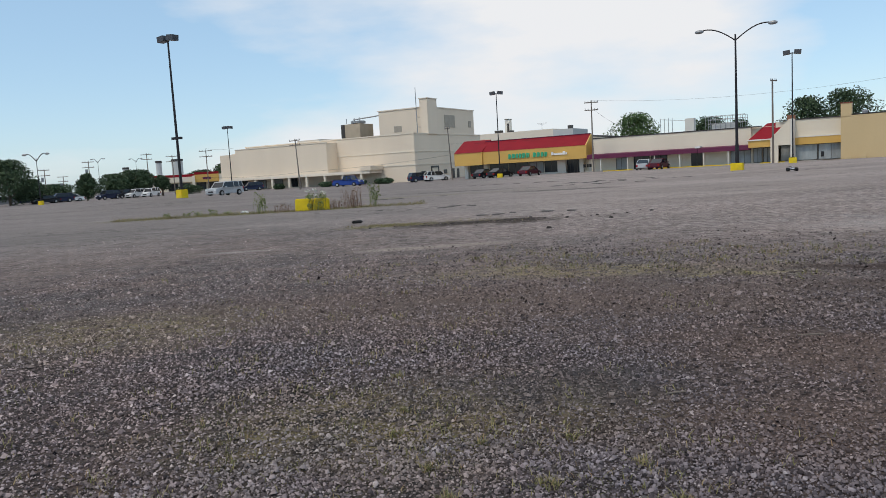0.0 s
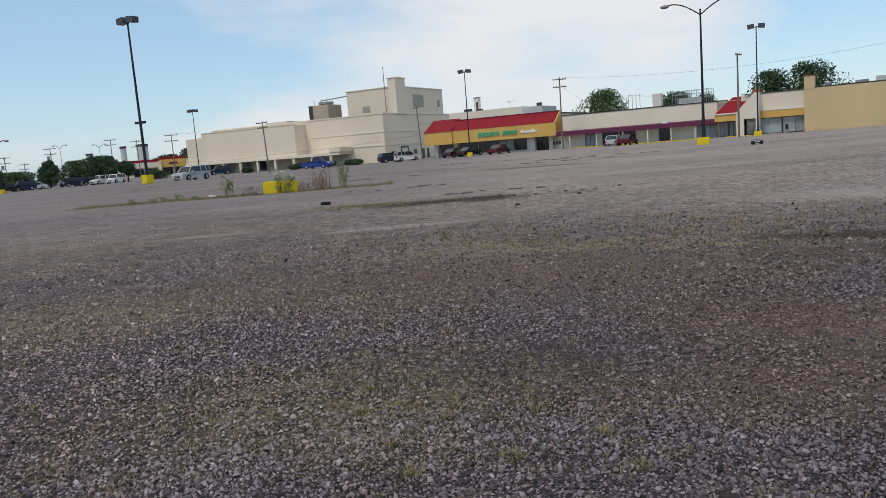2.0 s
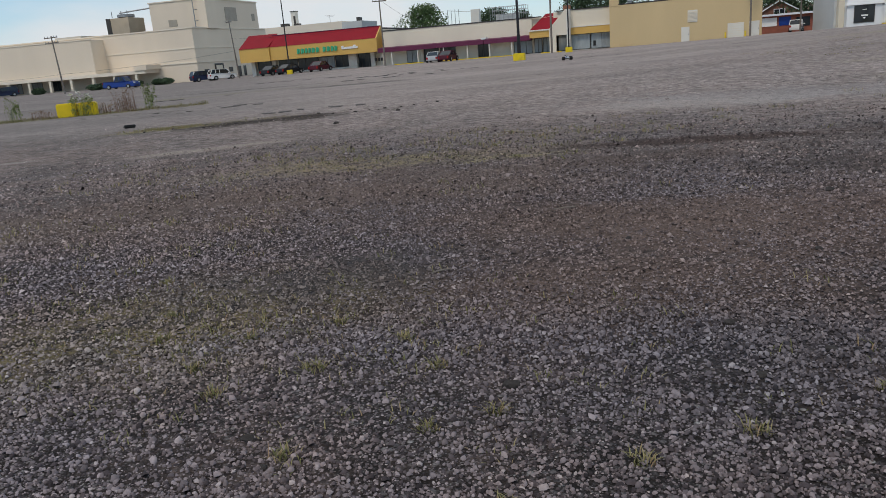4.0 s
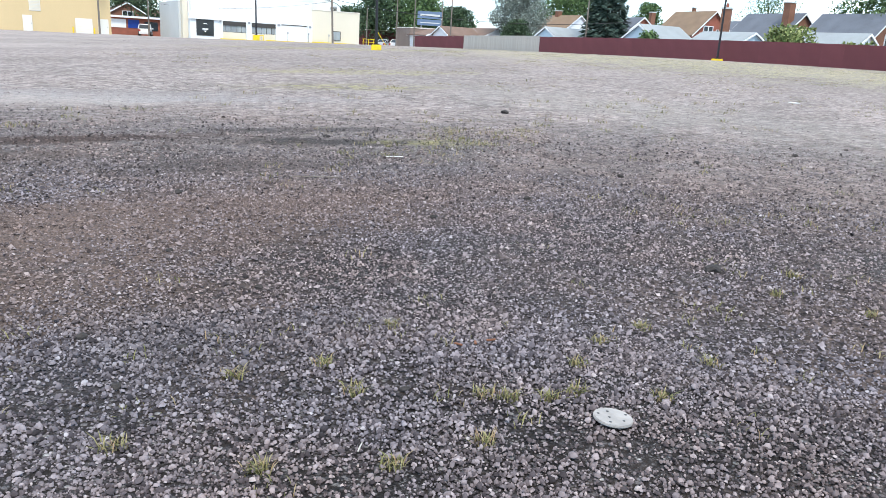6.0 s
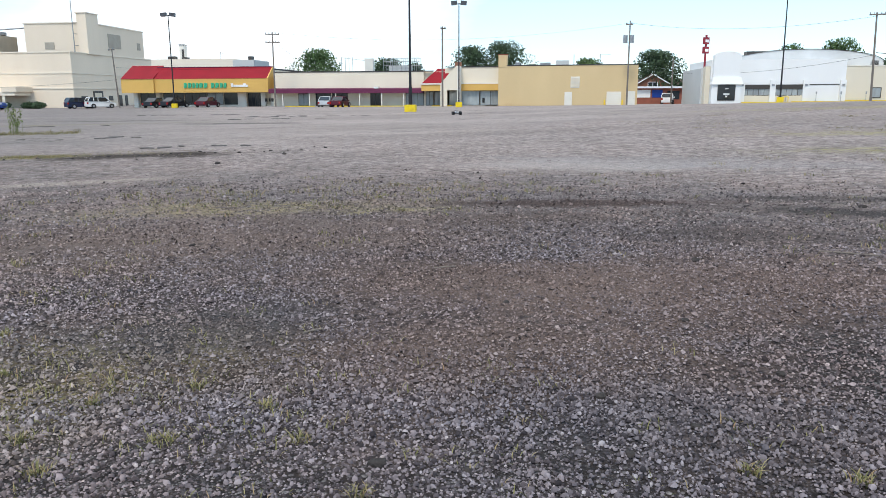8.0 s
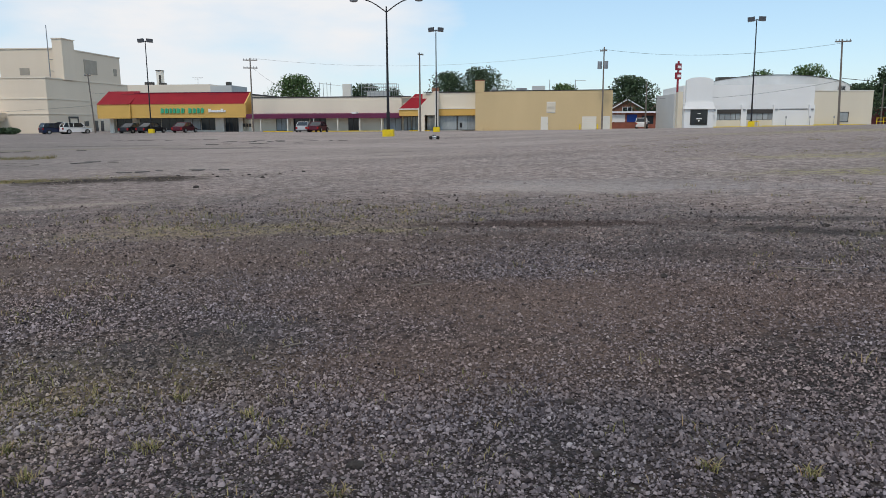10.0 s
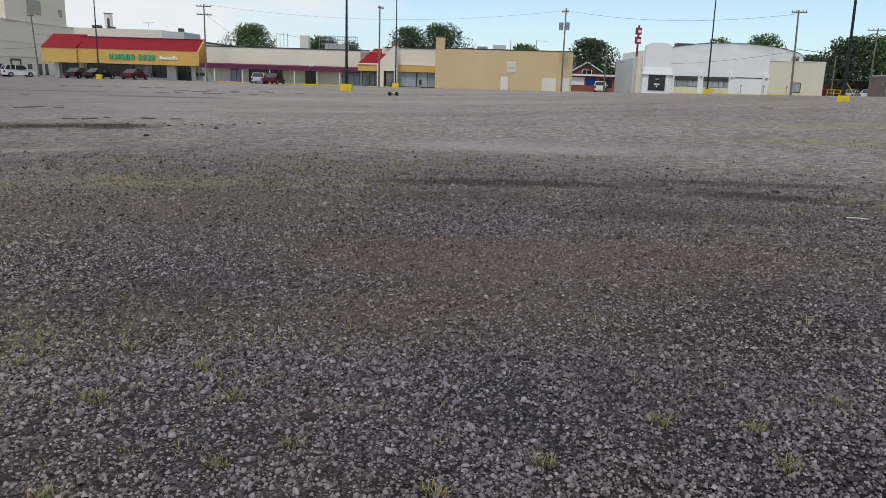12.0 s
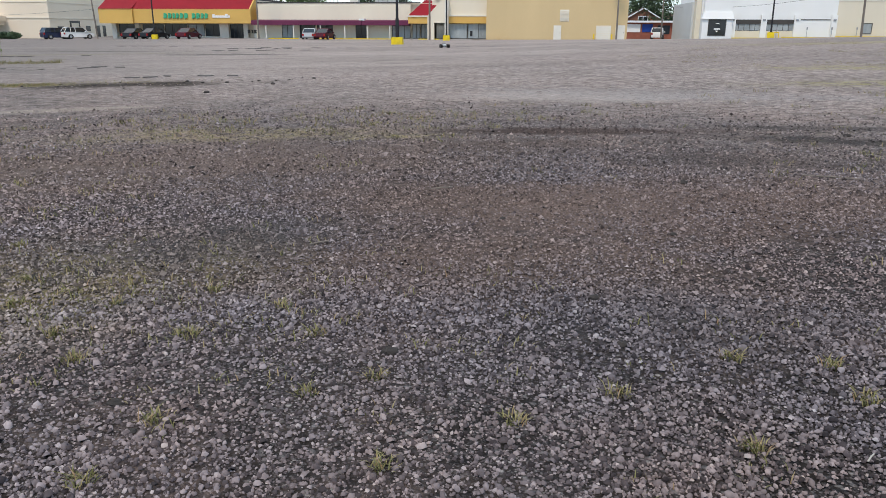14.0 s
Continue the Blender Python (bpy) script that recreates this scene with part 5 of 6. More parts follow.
def tree(x, y, h, w, label, leaf=M_LEAF, seed=1, trunk=0.2, lobes=13, count=2600, size=0.35, low=0.3, category="tree"):
    w = w * 1.3
    rng = np.random.default_rng(seed)
    s = thing("tree", pose(x, y, float(gz(x, y)), 0, 0, seed * 37 % 360), label, category)
    bm = bmesh.new()
    rod(bm, (0, 0, -0.2), (0.1, 0, h * 0.5), trunk, trunk * 0.55, 8)
    cs, rs = [], []
    for i in range(lobes):
        a = 2 * math.pi * (i * 0.382 + rng.uniform(-0.05, 0.05))
        k = (i + 0.5) / lobes
        z = h * (low + (0.92 - low) * k)
        out = w * 0.29 * (1 - 0.75 * max(0, k - 0.35) / 0.65) * rng.uniform(0.6, 1.15)
        c = (math.cos(a) * out, math.sin(a) * out, z)
        q = w * rng.uniform(0.21, 0.31) * (1 - 0.35 * k)
        cs.append(c)
        rs.append((q, q, min(q * 0.8, h - z) if h - z > 0.3 else q * 0.5))
        rod(bm, (0, 0, max(0.3, z - h * 0.28)), (c[0] * 0.85, c[1] * 0.85, z), trunk * 0.4, trunk * 0.12, 5)
    part("trunk", bm, M_BARK, s)
    v, f = leaf_cloud(rng, cs, rs, int(count * 2.2), size * 0.66)
    raw("crown", v, f, leaf, s)
    return s


def tree_at(az, r, h, w, label, **k):
    x, y, _ = polar(az, r)
    return tree(x, y, h, w, label, **k)


# the row along the far left of the lot
tree_at(-30.3, 150, 8.0, 9.0, "large green roadside tree at the lot edge", leaf=M_LEAFD, seed=3, size=0.34, count=3800)
tree_at(-29.0, 155, 4.6, 4.6, "round green roadside tree at the lot edge", leaf=M_LEAFD, seed=4, size=0.3)
tree_at(-25.6, 160, 5.3, 4.0, "bushy green roadside tree with low branches", leaf=M_LEAFD, seed=5, size=0.3, low=0.15)
tree_at(-23.9, 162, 3.9, 3.2, "thin green roadside tree", leaf=M_LEAFD, seed=6, size=0.26, low=0.42)
tree_at(-22.9, 164, 4.6, 3.5, "green roadside tree before parked cars", leaf=M_LEAFD, seed=7, size=0.28, low=0.42)
tree_at(-21.9, 165, 5.6, 4.2, "green roadside tree before parked cars", leaf=M_LEAFD, seed=8, size=0.28, low=0.42)
tree_at(-20.7, 166, 4.3, 3.0, "small green roadside tree", leaf=M_LEAFD, seed=9, size=0.26, low=0.42)
tree_at(-27.5, 176, 3.4, 6, "low green roadside tree", leaf=M_LEAFD, seed=10, size=0.28, low=0.15)
tree_at(-18.9, 170, 1.8, 5, "low dark green hedge by the lamp", leaf=M_LEAFD, seed=11, size=0.25, count=1500, low=0.2)
for i, (az, r, h, w) in enumerate(((-23.8, 300, 7.6, 14), (-22.5, 300, 8.8, 14), (-17.8, 300, 7.4, 12), (-16.3, 280, 9.0, 10), (-33, 260, 5.5, 20), (-28, 300, 5.0, 24))):
    tree_at(az, r, h, w, "distant dark green tree behind the shops", leaf=M_LEAFD, seed=20 + i, size=0.6, count=1500)
# behind the strip
tree_at(14.55, 150, 10.6, 9.5, "green tree rising behind the long shop roof", leaf=M_LEAF, seed=31, size=0.36, count=3000)
tree_at(12.1, 160, 6.4, 5, "green tree top behind the long shop roof", leaf=M_LEAFD, seed=32, size=0.35, count=1500)
tree_at(19.6, 150, 8.8, 8.5, "green tree behind the rooftop railings", leaf=M_LEAFD, seed=33, size=0.36, count=2200)
tree_at(21.6, 152, 8.0, 7.0, "green tree behind the rooftop railings", leaf=M_LEAFD, seed=34, size=0.36, count=1800)
tree_at(26.0, 138, 10.4, 9.4, "dark round tree behind the shops", leaf=M_LEAFD, seed=35, size=0.34, count=3200)
tree_at(28.5, 138, 11.2, 9.8, "dark round tree behind the shops", leaf=M_LEAFD, seed=36, size=0.34, count=3200)
tree_at(34.7, 140, 8.2, 7.0, "green tree behind the tan building", leaf=M_LEAF, seed=37, size=0.34, count=2200)
tree_at(39.5, 150, 9.9, 11.5, "dense green tree behind the brick shop", leaf=M_LEAFD, seed=38, size=0.4, count=3800, low=0.15)
tree_at(48.3, 150, 10.4, 7.4, "green tree behind the barrel roof", leaf=M_LEAF, seed=39, size=0.36, count=2000)
tree_at(51.2, 150, 11.0, 9.4, "green tree behind the barrel roof", leaf=M_LEAF, seed=40, size=0.36, count=2400)
tree_at(54.2, 150, 7.4, 8.0, "green tree behind the white building", leaf=M_LEAFD, seed=41, size=0.36, count=1800)
# behind the east wall
for i, (az, r, h, w, lf) in enumerate(((56.6, 165, 11.5, 12, M_LEAFD), (58.3, 168, 12, 13, M_LEAF), (59.9, 170, 12.0, 12, M_LEAF), (62.2, 165, 9, 10, M_LEAFD), (55.4, 170, 8, 8, M_LEAFD))):
    tree_at(az, r, h, w, "large green street tree in the distance", leaf=lf, seed=50 + i, size=0.45, count=2800)
tree_at(66.9, 128, 12.6, 8.6, "silvery grey-green willow behind the fence", leaf=M_LEAFS, seed=60, size=0.27, count=9500, low=0.25)
tree_at(66.8, 122, 5.0, 5.5, "dark green shrub under the willow", leaf=M_LEAFD, seed=61, size=0.3, count=1800, low=0.1)
tree_at(70.0, 155, 12.0, 13.0, "broad green tree behind the houses", leaf=M_LEAF, seed=62, size=0.42, count=3200)
tree_at(71.6, 155, 12.0, 12.0, "broad green tree behind the houses", leaf=M_LEAF, seed=63, size=0.42, count=3000)
tree_at(76.0, 155, 10.5, 6.5, "green tree between houses", leaf=M_LEAF, seed=64, size=0.4, count=2400)
tree_at(83.9, 150, 13.5, 11.0, "thin open-crowned tree behind a roof", leaf=M_LEAF, seed=65, size=0.24, count=2600)
tree_at(91.2, 110, 13.5, 11.0, "leafy green tree beside a house", leaf=M_LEAF, seed=66, size=0.38, count=3200)
tree_at(95.5, 96, 12.5, 10.0, "leafy green tree beside a house", leaf=M_LEAF, seed=67, size=0.38, count=3000)


def spruce(x, y, h, w, label):
    rng = np.random.default_rng(77)
    s = thing("spruce_tree", pose(x, y, float(gz(x, y))), label, "tree")
    bm = bmesh.new()
    rod(bm, (0, 0, -0.2), (0, 0, h), 0.28, 0.03, 8)
    part("trunk", bm, M_BARK, s)
    vs, fs = [], []
    n = 13000
    t = rng.uniform(0, 1, n) ** 1.35
    tier = np.floor(t * 22) / 22
    a = rng.uniform(0, 2 * np.pi, n)
    lob = 0.86 + 0.14 * np.sin(a * 7 + tier * 40)
    R = w / 2 * (1 - tier) ** 0.62 * lob * (0.35 + 0.65 * rng.uniform(0, 1, n) ** 0.5) + 0.1
    z = h * (0.05 + 0.95 * t) - R * 0.22
    p = np.stack([R * np.cos(a), R * np.sin(a), z], 1)
    d = np.stack([np.cos(a), np.sin(a), np.full(n, -0.35)], 1)
    q = np.stack([-np.sin(a), np.cos(a), rng.normal(0, 0.3, n)], 1)
    sz = rng.uniform(0.18, 0.42, n)[:, None]
    v = np.stack([p - d * sz, p + q * sz * 0.5, p + d * sz, p - q * sz * 0.5], 1).reshape(-1, 3)
    raw("crown", v.tolist(), [(4 * i, 4 * i + 1, 4 * i + 2, 4 * i + 3) for i in range(n)], M_NEEDLE, s)


spruce(*polar(73.2, 108)[:2], 15.2, 7.6, "tall dense blue-green spruce behind the wall")


def bush(az, r, h, w, label, leaf=M_WEEDG, seed=5, count=1500):
    rng = np.random.default_rng(seed)
    x, y, z = polar(az, r)
    s = thing("bush", pose(x, y, z), label, "bush")
    cs = [(rng.uniform(-w, w) * 0.3, rng.uniform(-w, w) * 0.3, h * rng.uniform(0.35, 0.6)) for _ in range(7)]
    rs = [(w * 0.28, w * 0.28, h * 0.42)] * 7
    v, f = leaf_cloud(rng, cs, rs, count, 0.22)
    raw("foliage", v, f, leaf, s)
    bm = bmesh.new()
    for c in cs[:4]:
        rod(bm, (0, 0, -0.1), c, 0.05, 0.02, 5)
    part("stem", bm, M_BARK, s)


bush(76.1, 87, 3.0, 2.8, "rounded green bush behind the wall", M_LEAF, 3)
bush(85.7, 80, 3.7, 4.6, "large yellow-green bush behind the wall", M_WEEDG, 4, 2600)
bush(89.8, 79, 2.4, 3.6, "green shrubs behind the wall", M_WEEDG, 6)
for az, r, w in ((-4.6, 142, 4.0), (-6.4, 150, 3.2), (-8.8, 144, 4.5), (-12.5, 152, 3)):
    bush(az, r, 1.1, w * 0.85, "dark low shrub along the store front", M_LEAFD, int(r * 3 + w))


# ---- east wall, fence, houses ----
def wall_run(p0, p1, h, material, name, label, panels, piece, gap=0.02, thick=0.2, board=None):
    a, b = Vector((*p0, 0)), Vector((*p1, 0))
    d = (b - a)
    n = panels
    rz = math.degrees(math.atan2(d.y, d.x))
    s = thing(name, pose(a.x, a.y, 0, 0, 0, rz), label, "fence" if board else "wall")
    step = d.length / n
    bm = bmesh.new()
    box(bm, 0, step - gap, -thick / 2, thick / 2, -0.5, h)
    first = None
    for i in range(n):
        c = a + d * ((i + 0.5) / n)
        if first is None:
            first = part(piece, bm, material, s)
            o = first
        else:
            o = new(piece, first.data)
            o.parent = s
        o.location = (i * step, 0, float(gz(c.x, c.y)) + (0.03 * math.sin(i * 2.3) if board else 0))
    return s


wall_run((66.0, -5.5), (89.4, 35.1), 1.85, M_WALLR, "boundary_wall", "long dark red painted boundary wall along the lot", 24, "panel", 0.004)
wall_run((89.4, 35.1), (98.2, 50.2), 1.95, M_FENCEW, "wooden_fence", "weathered grey wooden board fence", 110, "board", 0.012, 0.06, True)
wall_run((98.2, 50.2), (105.3, 62.5), 1.85, M_WALLR, "boundary_wall", "dark red painted wall end beside the fence", 6, "panel", 0.004)


def gable_house(az, r, w, d, eave, ridge, turn, wall, roof, label, name="house", chimney=None, windows=(), base=0.9, trim=M_SIDEW):
    """Ridge runs along local x (length w); gables at both ends."""
    x, y, z = polar(az, r)
    s = thing(name, pose(x, y, base, 0, 0, turn), label, "house" if name == "house" else "garage")
    bm = bmesh.new()
    prism(bm, [(-w / 2, -d / 2, -1.5), (-w / 2, d / 2, -1.5), (-w / 2, d / 2, eave), (-w / 2, 0, ridge - 0.12), (-w / 2, -d / 2, eave)], (w, 0, 0))
    part("wall", bm, wall, s)
    for sy in (-1, 1):
        o = 0.35
        drop = (ridge - eave) / (d / 2) * o
        bm = bmesh.new()
        prism(bm, [(-w / 2 - 0.3, 0, ridge), (-w / 2 - 0.3, sy * (d / 2 + o), eave - drop + 0.06), (-w / 2 - 0.3, sy * (d / 2 + o), eave - drop - 0.08), (-w / 2 - 0.3, 0, ridge - 0.14)], (w + 0.6, 0, 0))
        rf = part("roof", bm, roof, s)
        for e in (-1, 1):
            bm = bmesh.new()
            prism(bm, [(e * (w / 2 + 0.31), 0, ridge - 0.02), (e * (w / 2 + 0.31), sy * (d / 2 + o), eave - drop + 0.04), (e * (w / 2 + 0.31), sy * (d / 2 + o), eave - drop - 0.18), (e * (w / 2 + 0.31), 0, ridge - 0.24)], (0.04 * e, 0, 0))
            part("bargeboard", bm, trim, rf)
    if chimney:
        cx, cy, ch, cw = chimney
        c = bx("chimney", M_BRICKB, s, cx - cw / 2, cx + cw / 2, cy - cw / 2, cy + cw / 2, 0, ch)
        bx("chimney_cap", M_GREYSHADE, c, cx - cw / 2 - 0.06, cx + cw / 2 + 0.06, cy - cw / 2 - 0.06, cy + cw / 2 + 0.06, ch, ch + 0.12)
    for side, u0, u1, z0, z1 in windows:
        if side in "lr":
            e = 1 if side == "r" else -1
            bm = bmesh.new()
            xw = e * w / 2
            for q in ((u0, u1, z0, z0 + 0.1), (u0, u1, z1 - 0.1, z1), (u0, u0 + 0.1, z0, z1), (u1 - 0.1, u1, z0, z1), ((u0 + u1) / 2 - 0.05, (u0 + u1) / 2 + 0.05, z0, z1)):
                box(bm, *sorted((xw, xw + e * 0.09)), q[0], q[1], q[2], q[3])
            fr = part("window", bm, M_SIDEW, s)
            bx("pane", M_GLASS, fr, *sorted((xw, xw + e * 0.04)), u0 + 0.1, u1 - 0.1, z0 + 0.1, z1 - 0.1)
        else:
            bm = bmesh.new()
            yw = -d / 2
            for q in ((u0, u1, z0, z0 + 0.1), (u0, u1, z1 - 0.1, z1), (u0, u0 + 0.1, z0, z1), (u1 - 0.1, u1, z0, z1)):
                box(bm, q[0], q[1], yw - 0.09, yw, q[2], q[3])
            fr = part("window", bm, M_SIDEW, s)
            bx("pane", M_GLASS, fr, u0 + 0.1, u1 - 0.1, yw - 0.04, yw, z0 + 0.1, z1 - 0.1)
    return s


T = 60.0  # the back lane runs along this direction
gable_house(62.3, 129, 6, 5.0, 2.2, 3.5, T + 90, M_SIDEW, M_SHBROWN, "white gabled garage with brown roof behind the wall", "garage")
gable_house(64.5, 133, 7.5, 6, 2.3, 3.7, T + 180, M_SIDEW, M_SHBROWN, "low brown roofed garage behind the fence", "garage")
gable_house(60.6, 134, 6, 6, 2.0, 3.0, T + 180, M_SIDEW, M_SHBROWN, "low brown roofed garage beside the wall", "garage")
gable_house(70.2, 114, 6.5, 5.5, 2.3, 3.9, T + 90, M_SIDEB, M_SHPALE, "pale blue garage with grey roof behind the wall", "garage")
gable_house(70.2, 142, 8, 6, 4.6, 6.9, T + 180, M_SIDEW, M_SHTAN, "white house with tan roof and brick chimney", windows=(("r", -1, 0.5, 2.5, 4),), chimney=(-2, 0, 7.6, 0.9))
gable_house(76.9, 100, 6.6, 5.6, 2.6, 4.4, T + 90, M_SIDEB, M_SHPALE, "pale blue garage with grey roof behind the wall", "garage")
gable_house(75.2, 136, 5, 5, 4.8, 6.9, T + 165, M_BRICK, M_SHGREY, "small brick house with white trimmed gable", chimney=(2.0, 1.8, 7.7, 0.8), windows=(("r", -0.8, 0.8, 2.8, 4.2),))
gable_house(79.2, 124, 8.5, 7.5, 4.2, 7.6, T + 172, M_BRICK, M_SHTAN, "brick house with tan shingle roof and white window", windows=(("r", -1.9, -0.1, 3.6, 5.4), ("r", 0.5, 1.6, 3.6, 5.0)), chimney=(-1.0, 0.5, 8.1, 0.45))
gable_house(81.6, 93, 6.6, 5.5, 2.4, 3.8, T + 180, M_SIDEB, M_SHPALE, "pale garage with light grey roof behind the wall", "garage")
gable_house(82.0, 136, 6, 6, 5.0, 7.0, T + 175, M_BRICK, M_SHGREY, "brick house with white trim between neighbours", windows=(("r", -1, 1, 3, 4.6),))
gable_house(84.4, 113, 9, 8, 3.6, 7.1, T + 174, M_BRICKB, M_SHGREY, "brick house with slate grey roof and chimney", windows=(("r", -1.2, 1.2, 3.4, 5.2),), chimney=(3.4, -1.6, 8.2, 1.0))
gable_house(88.3, 88, 6.5, 5.5, 2.2, 4.0, T + 180, M_SIDEW, M_SHPALE, "white garage with pale grey roof behind the wall", "garage")
gable_house(89.3, 106, 9, 8, 3.6, 7.0, T + 176, M_BRICKB, M_SHGREY, "house with dark grey roof among trees", windows=(("r", -1, 1, 3, 4.6),))
gable_house(95.5, 92, 10, 9, 3.0, 6.0, T + 180, M_BRICK, M_SHGREY, "brick house with grey roof at the lane", chimney=(2, 0, 7, 0.8))
c = thing("brick_chimney", pose(*polar(81.25, 104)), "thick free-standing looking brown brick house chimney", "chimney")
bx("stack", M_BRICKB, c, -0.55, 0.55, -0.55, 0.55, -1, 6.3)
bx("chimney_cap", M_GREYSHADE, c, -0.65, 0.65, -0.65, 0.65, 6.3, 6.5)
bm = bmesh.new()
rod(bm, (0, 0, 6.5), (0, 0, 7.0), 0.2, 0.17, 10)
part("flue_pot", bm, M_BRICK, c)

# the alley: brick shop and a house gable behind it
gable_house(39.0, 150, 9, 8, 3.2, 5.6, -30.7 - 90, M_BRICKB, M_SHBROWN, "brown gabled house with white trim in the alley", base=-0.2, windows=(("r", -0.9, 0.9, 2.9, 4.1), ("l", -0.9, 0.9, 2.9, 4.1)))
gable_house(40.5, 158, 14, 7, 3.4, 4.8, -30.7, M_SIDEW, M_SHBROWN, "white house with brown roof behind the alley", base=-0.2)
s = thing("brick_shop", pose(*polar(37.6, 134)[:2], -0.1, 0, 0, -33), "low red brick shop with white canopy and poster panels", "building")
bx("wall", M_BRICK, s, -1, 12, 0, 8, 0, 2.9)
bx("canopy", M_SIDEW, s, -1, 12.2, -0.7, 0, 2.75, 3.05)
for x0, x1, m_ in ((1.2, 3.6, M_SIGNW), (3.9, 5.6, PAINT["blue"])):
    bx("poster_panel", m_, s, x0, x1, -0.06, 0, 1.2, 2.5)
bx("window", M_GLASS, s, 6.4, 8.4, -0.05, 0, 0.9, 2.3)

# buildings beyond the wall's far end
for az, r, w, h, m_, lb in ((57.0, 166, 14, 3.3, M_WALLR, "low dark red brick shed beyond the lot"), (60.3, 136, 7.0, 3.7, M_BROWNW, "brown brick building beyond the lot"), (61.2, 150, 7, 3.6, M_BRICKB, "brown brick building with flat roof")):
    x, y, z = polar(az, r)
    s = thing("brick_building", pose(x, y, 0.2, 0, 0, -40), lb, "building")
    bx("wall", m_, s, -w / 2, w / 2, 0, 8, 0, h)
    bx("coping", M_OFFWHITE, s, -w / 2 - 0.1, w / 2 + 0.1, -0.1, 8.1, h, h + 0.15)
s = thing("billboard", pose(*polar(60.3, 150)[:2], 0, 0, 0, -55), "blue roadside sign board on posts", "sign")
bm = bmesh.new()
for x in (-1.6, 1.6):
    rod(bm, (x, 0, 0), (x, 0, 7.2), 0.12)
part("post", bm, M_GALV, s)
for z0, z1 in ((4.8, 5.9), (6.1, 7.4)):
    p = bx("panel", M_BOARD, s, -2.4, 2.4, -0.2, 0, z0, z1)
    bx("lettering_bar", M_GREYSHADE, p, -1.9, 1.9, -0.215, -0.2, z0 + 0.42, z1 - 0.5)
# yellow barrier by the white building's end
s = thing("pipe_barrier", pose(*polar(55.9, 100), 0, 0, -40), "bright yellow pipe barrier at the lot exit", "barrier")
for x in (-0.7, 0, 0.7):
    bm = bmesh.new()
    rod(bm, (x, 0, -0.2), (x, 0, 0.8), 0.04)
    part("post", bm, M_BLOCKY, s)
bm = bmesh.new()
for z in (0.4, 0.77):
    rod(bm, (-0.8, 0, z), (0.8, 0, z), 0.03)
rod(bm, (1.2, 0, 1.7), (2.5, 0, -0.1), 0.04)
part("rail", bm, M_BLOCKY, s)


# ---- far shops on the left ----
def far_shops():
    s = thing("far_shops", pose(*polar(-21.6, 262)[:2], -0.36, 0, 0, 19.5), "distant row of shops with mustard fascia and red roof band", "building")
    bx("wall", M_CREAM, s, -6, 27, 2, 20, 0, 5.2)
    bx("roof", M_RED, s, -4, 14.4, 0.8, 4, 4.7, 5.5)
    bx("fascia", M_YELLOW, s, 14.5, 22.2, -0.6, 2, 2.7, 5.2)
    bx("roof", M_RED, s, 14.5, 22.2, -0.4, 2.0, 5.2, 6.0)
    bx("fascia", M_CREAM, s, 5, 14.2, 0.2, 2, 2.9, 4.6)
    bx("lettering_bar", M_MAROON, s, 17.0, 19.6, -0.75, -0.6, 3.6, 4.3)
    for x in (5.0, 13.6, 22.3, 25.6):
        bm = bmesh.new()
        prism(bm, [(x, -1.6, 0), (x + 0.9, -1.6, 0), (x + 0.9, -1.6, 4.9), (x, -1.6, 4.9)], (0, 3.5, 0))
        part("wing_wall", bm, M_CREAM, s)
    bx("fascia", mat("orange shop panel", (0.55, 0.16, 0.04), 0.6, vary=0.1), s, 23.3, 25.5, -0.4, 2, 1.0, 4.6)
    for x0, x1 in ((-4, 1), (6, 9), (10, 13), (15, 18), (18.6, 22)):
        slab_window(s, x0, x1, 2, 0.2, 2.6, M_GLASS, 2)
    # concrete towers far behind
    for az, r, w, h in ((-20.8, 400, 2.8, 13.4), (-19.55, 400, 5.4, 13.9), (-23.0, 420, 3, 11.5)):
        t = thing("storage_tower", pose(*polar(az, r)[:2], 0), "distant pale concrete tower", "tower", "distant towers")
        bm = bmesh.new()
        rod(bm, (0, 0, 0), (0, 0, h), w / 2, w / 2, 16)
        part("shaft", bm, M_GREYSHADE, t)
        bm = bmesh.new()
        rod(bm, (0, 0, h), (0, 0, h + 1), w / 2 + 0.2, w / 2 + 0.2, 16)
        part("rim", bm, M_ROOFD, t)


far_shops()
for az, r in ((-28.5, 125), (-22.3, 240), (-24.75, 230)):
    cobra_lamp(*polar(az, r)[:2], 6.9 if r < 200 else 10.0, rz=-10, reach=1.6, block=0.3 if r < 200 else 0, r=0.065)


# ---- yellow block and weeds on the island of grass ----
s = thing("parking_block", pose(-6.25, 35.0, 0, 0, 0, 2), "yellow painted concrete block with weeds growing against it", "concrete block")
bx("block", M_BLOCKY, s, -0.76, 0.02, -0.28, 0.28, -0.1, 0.56, bev=0.04)
bx("block", M_BLOCKY, s, 0.05, 0.80, -0.25, 0.30, -0.1, 0.54, bev=0.05)


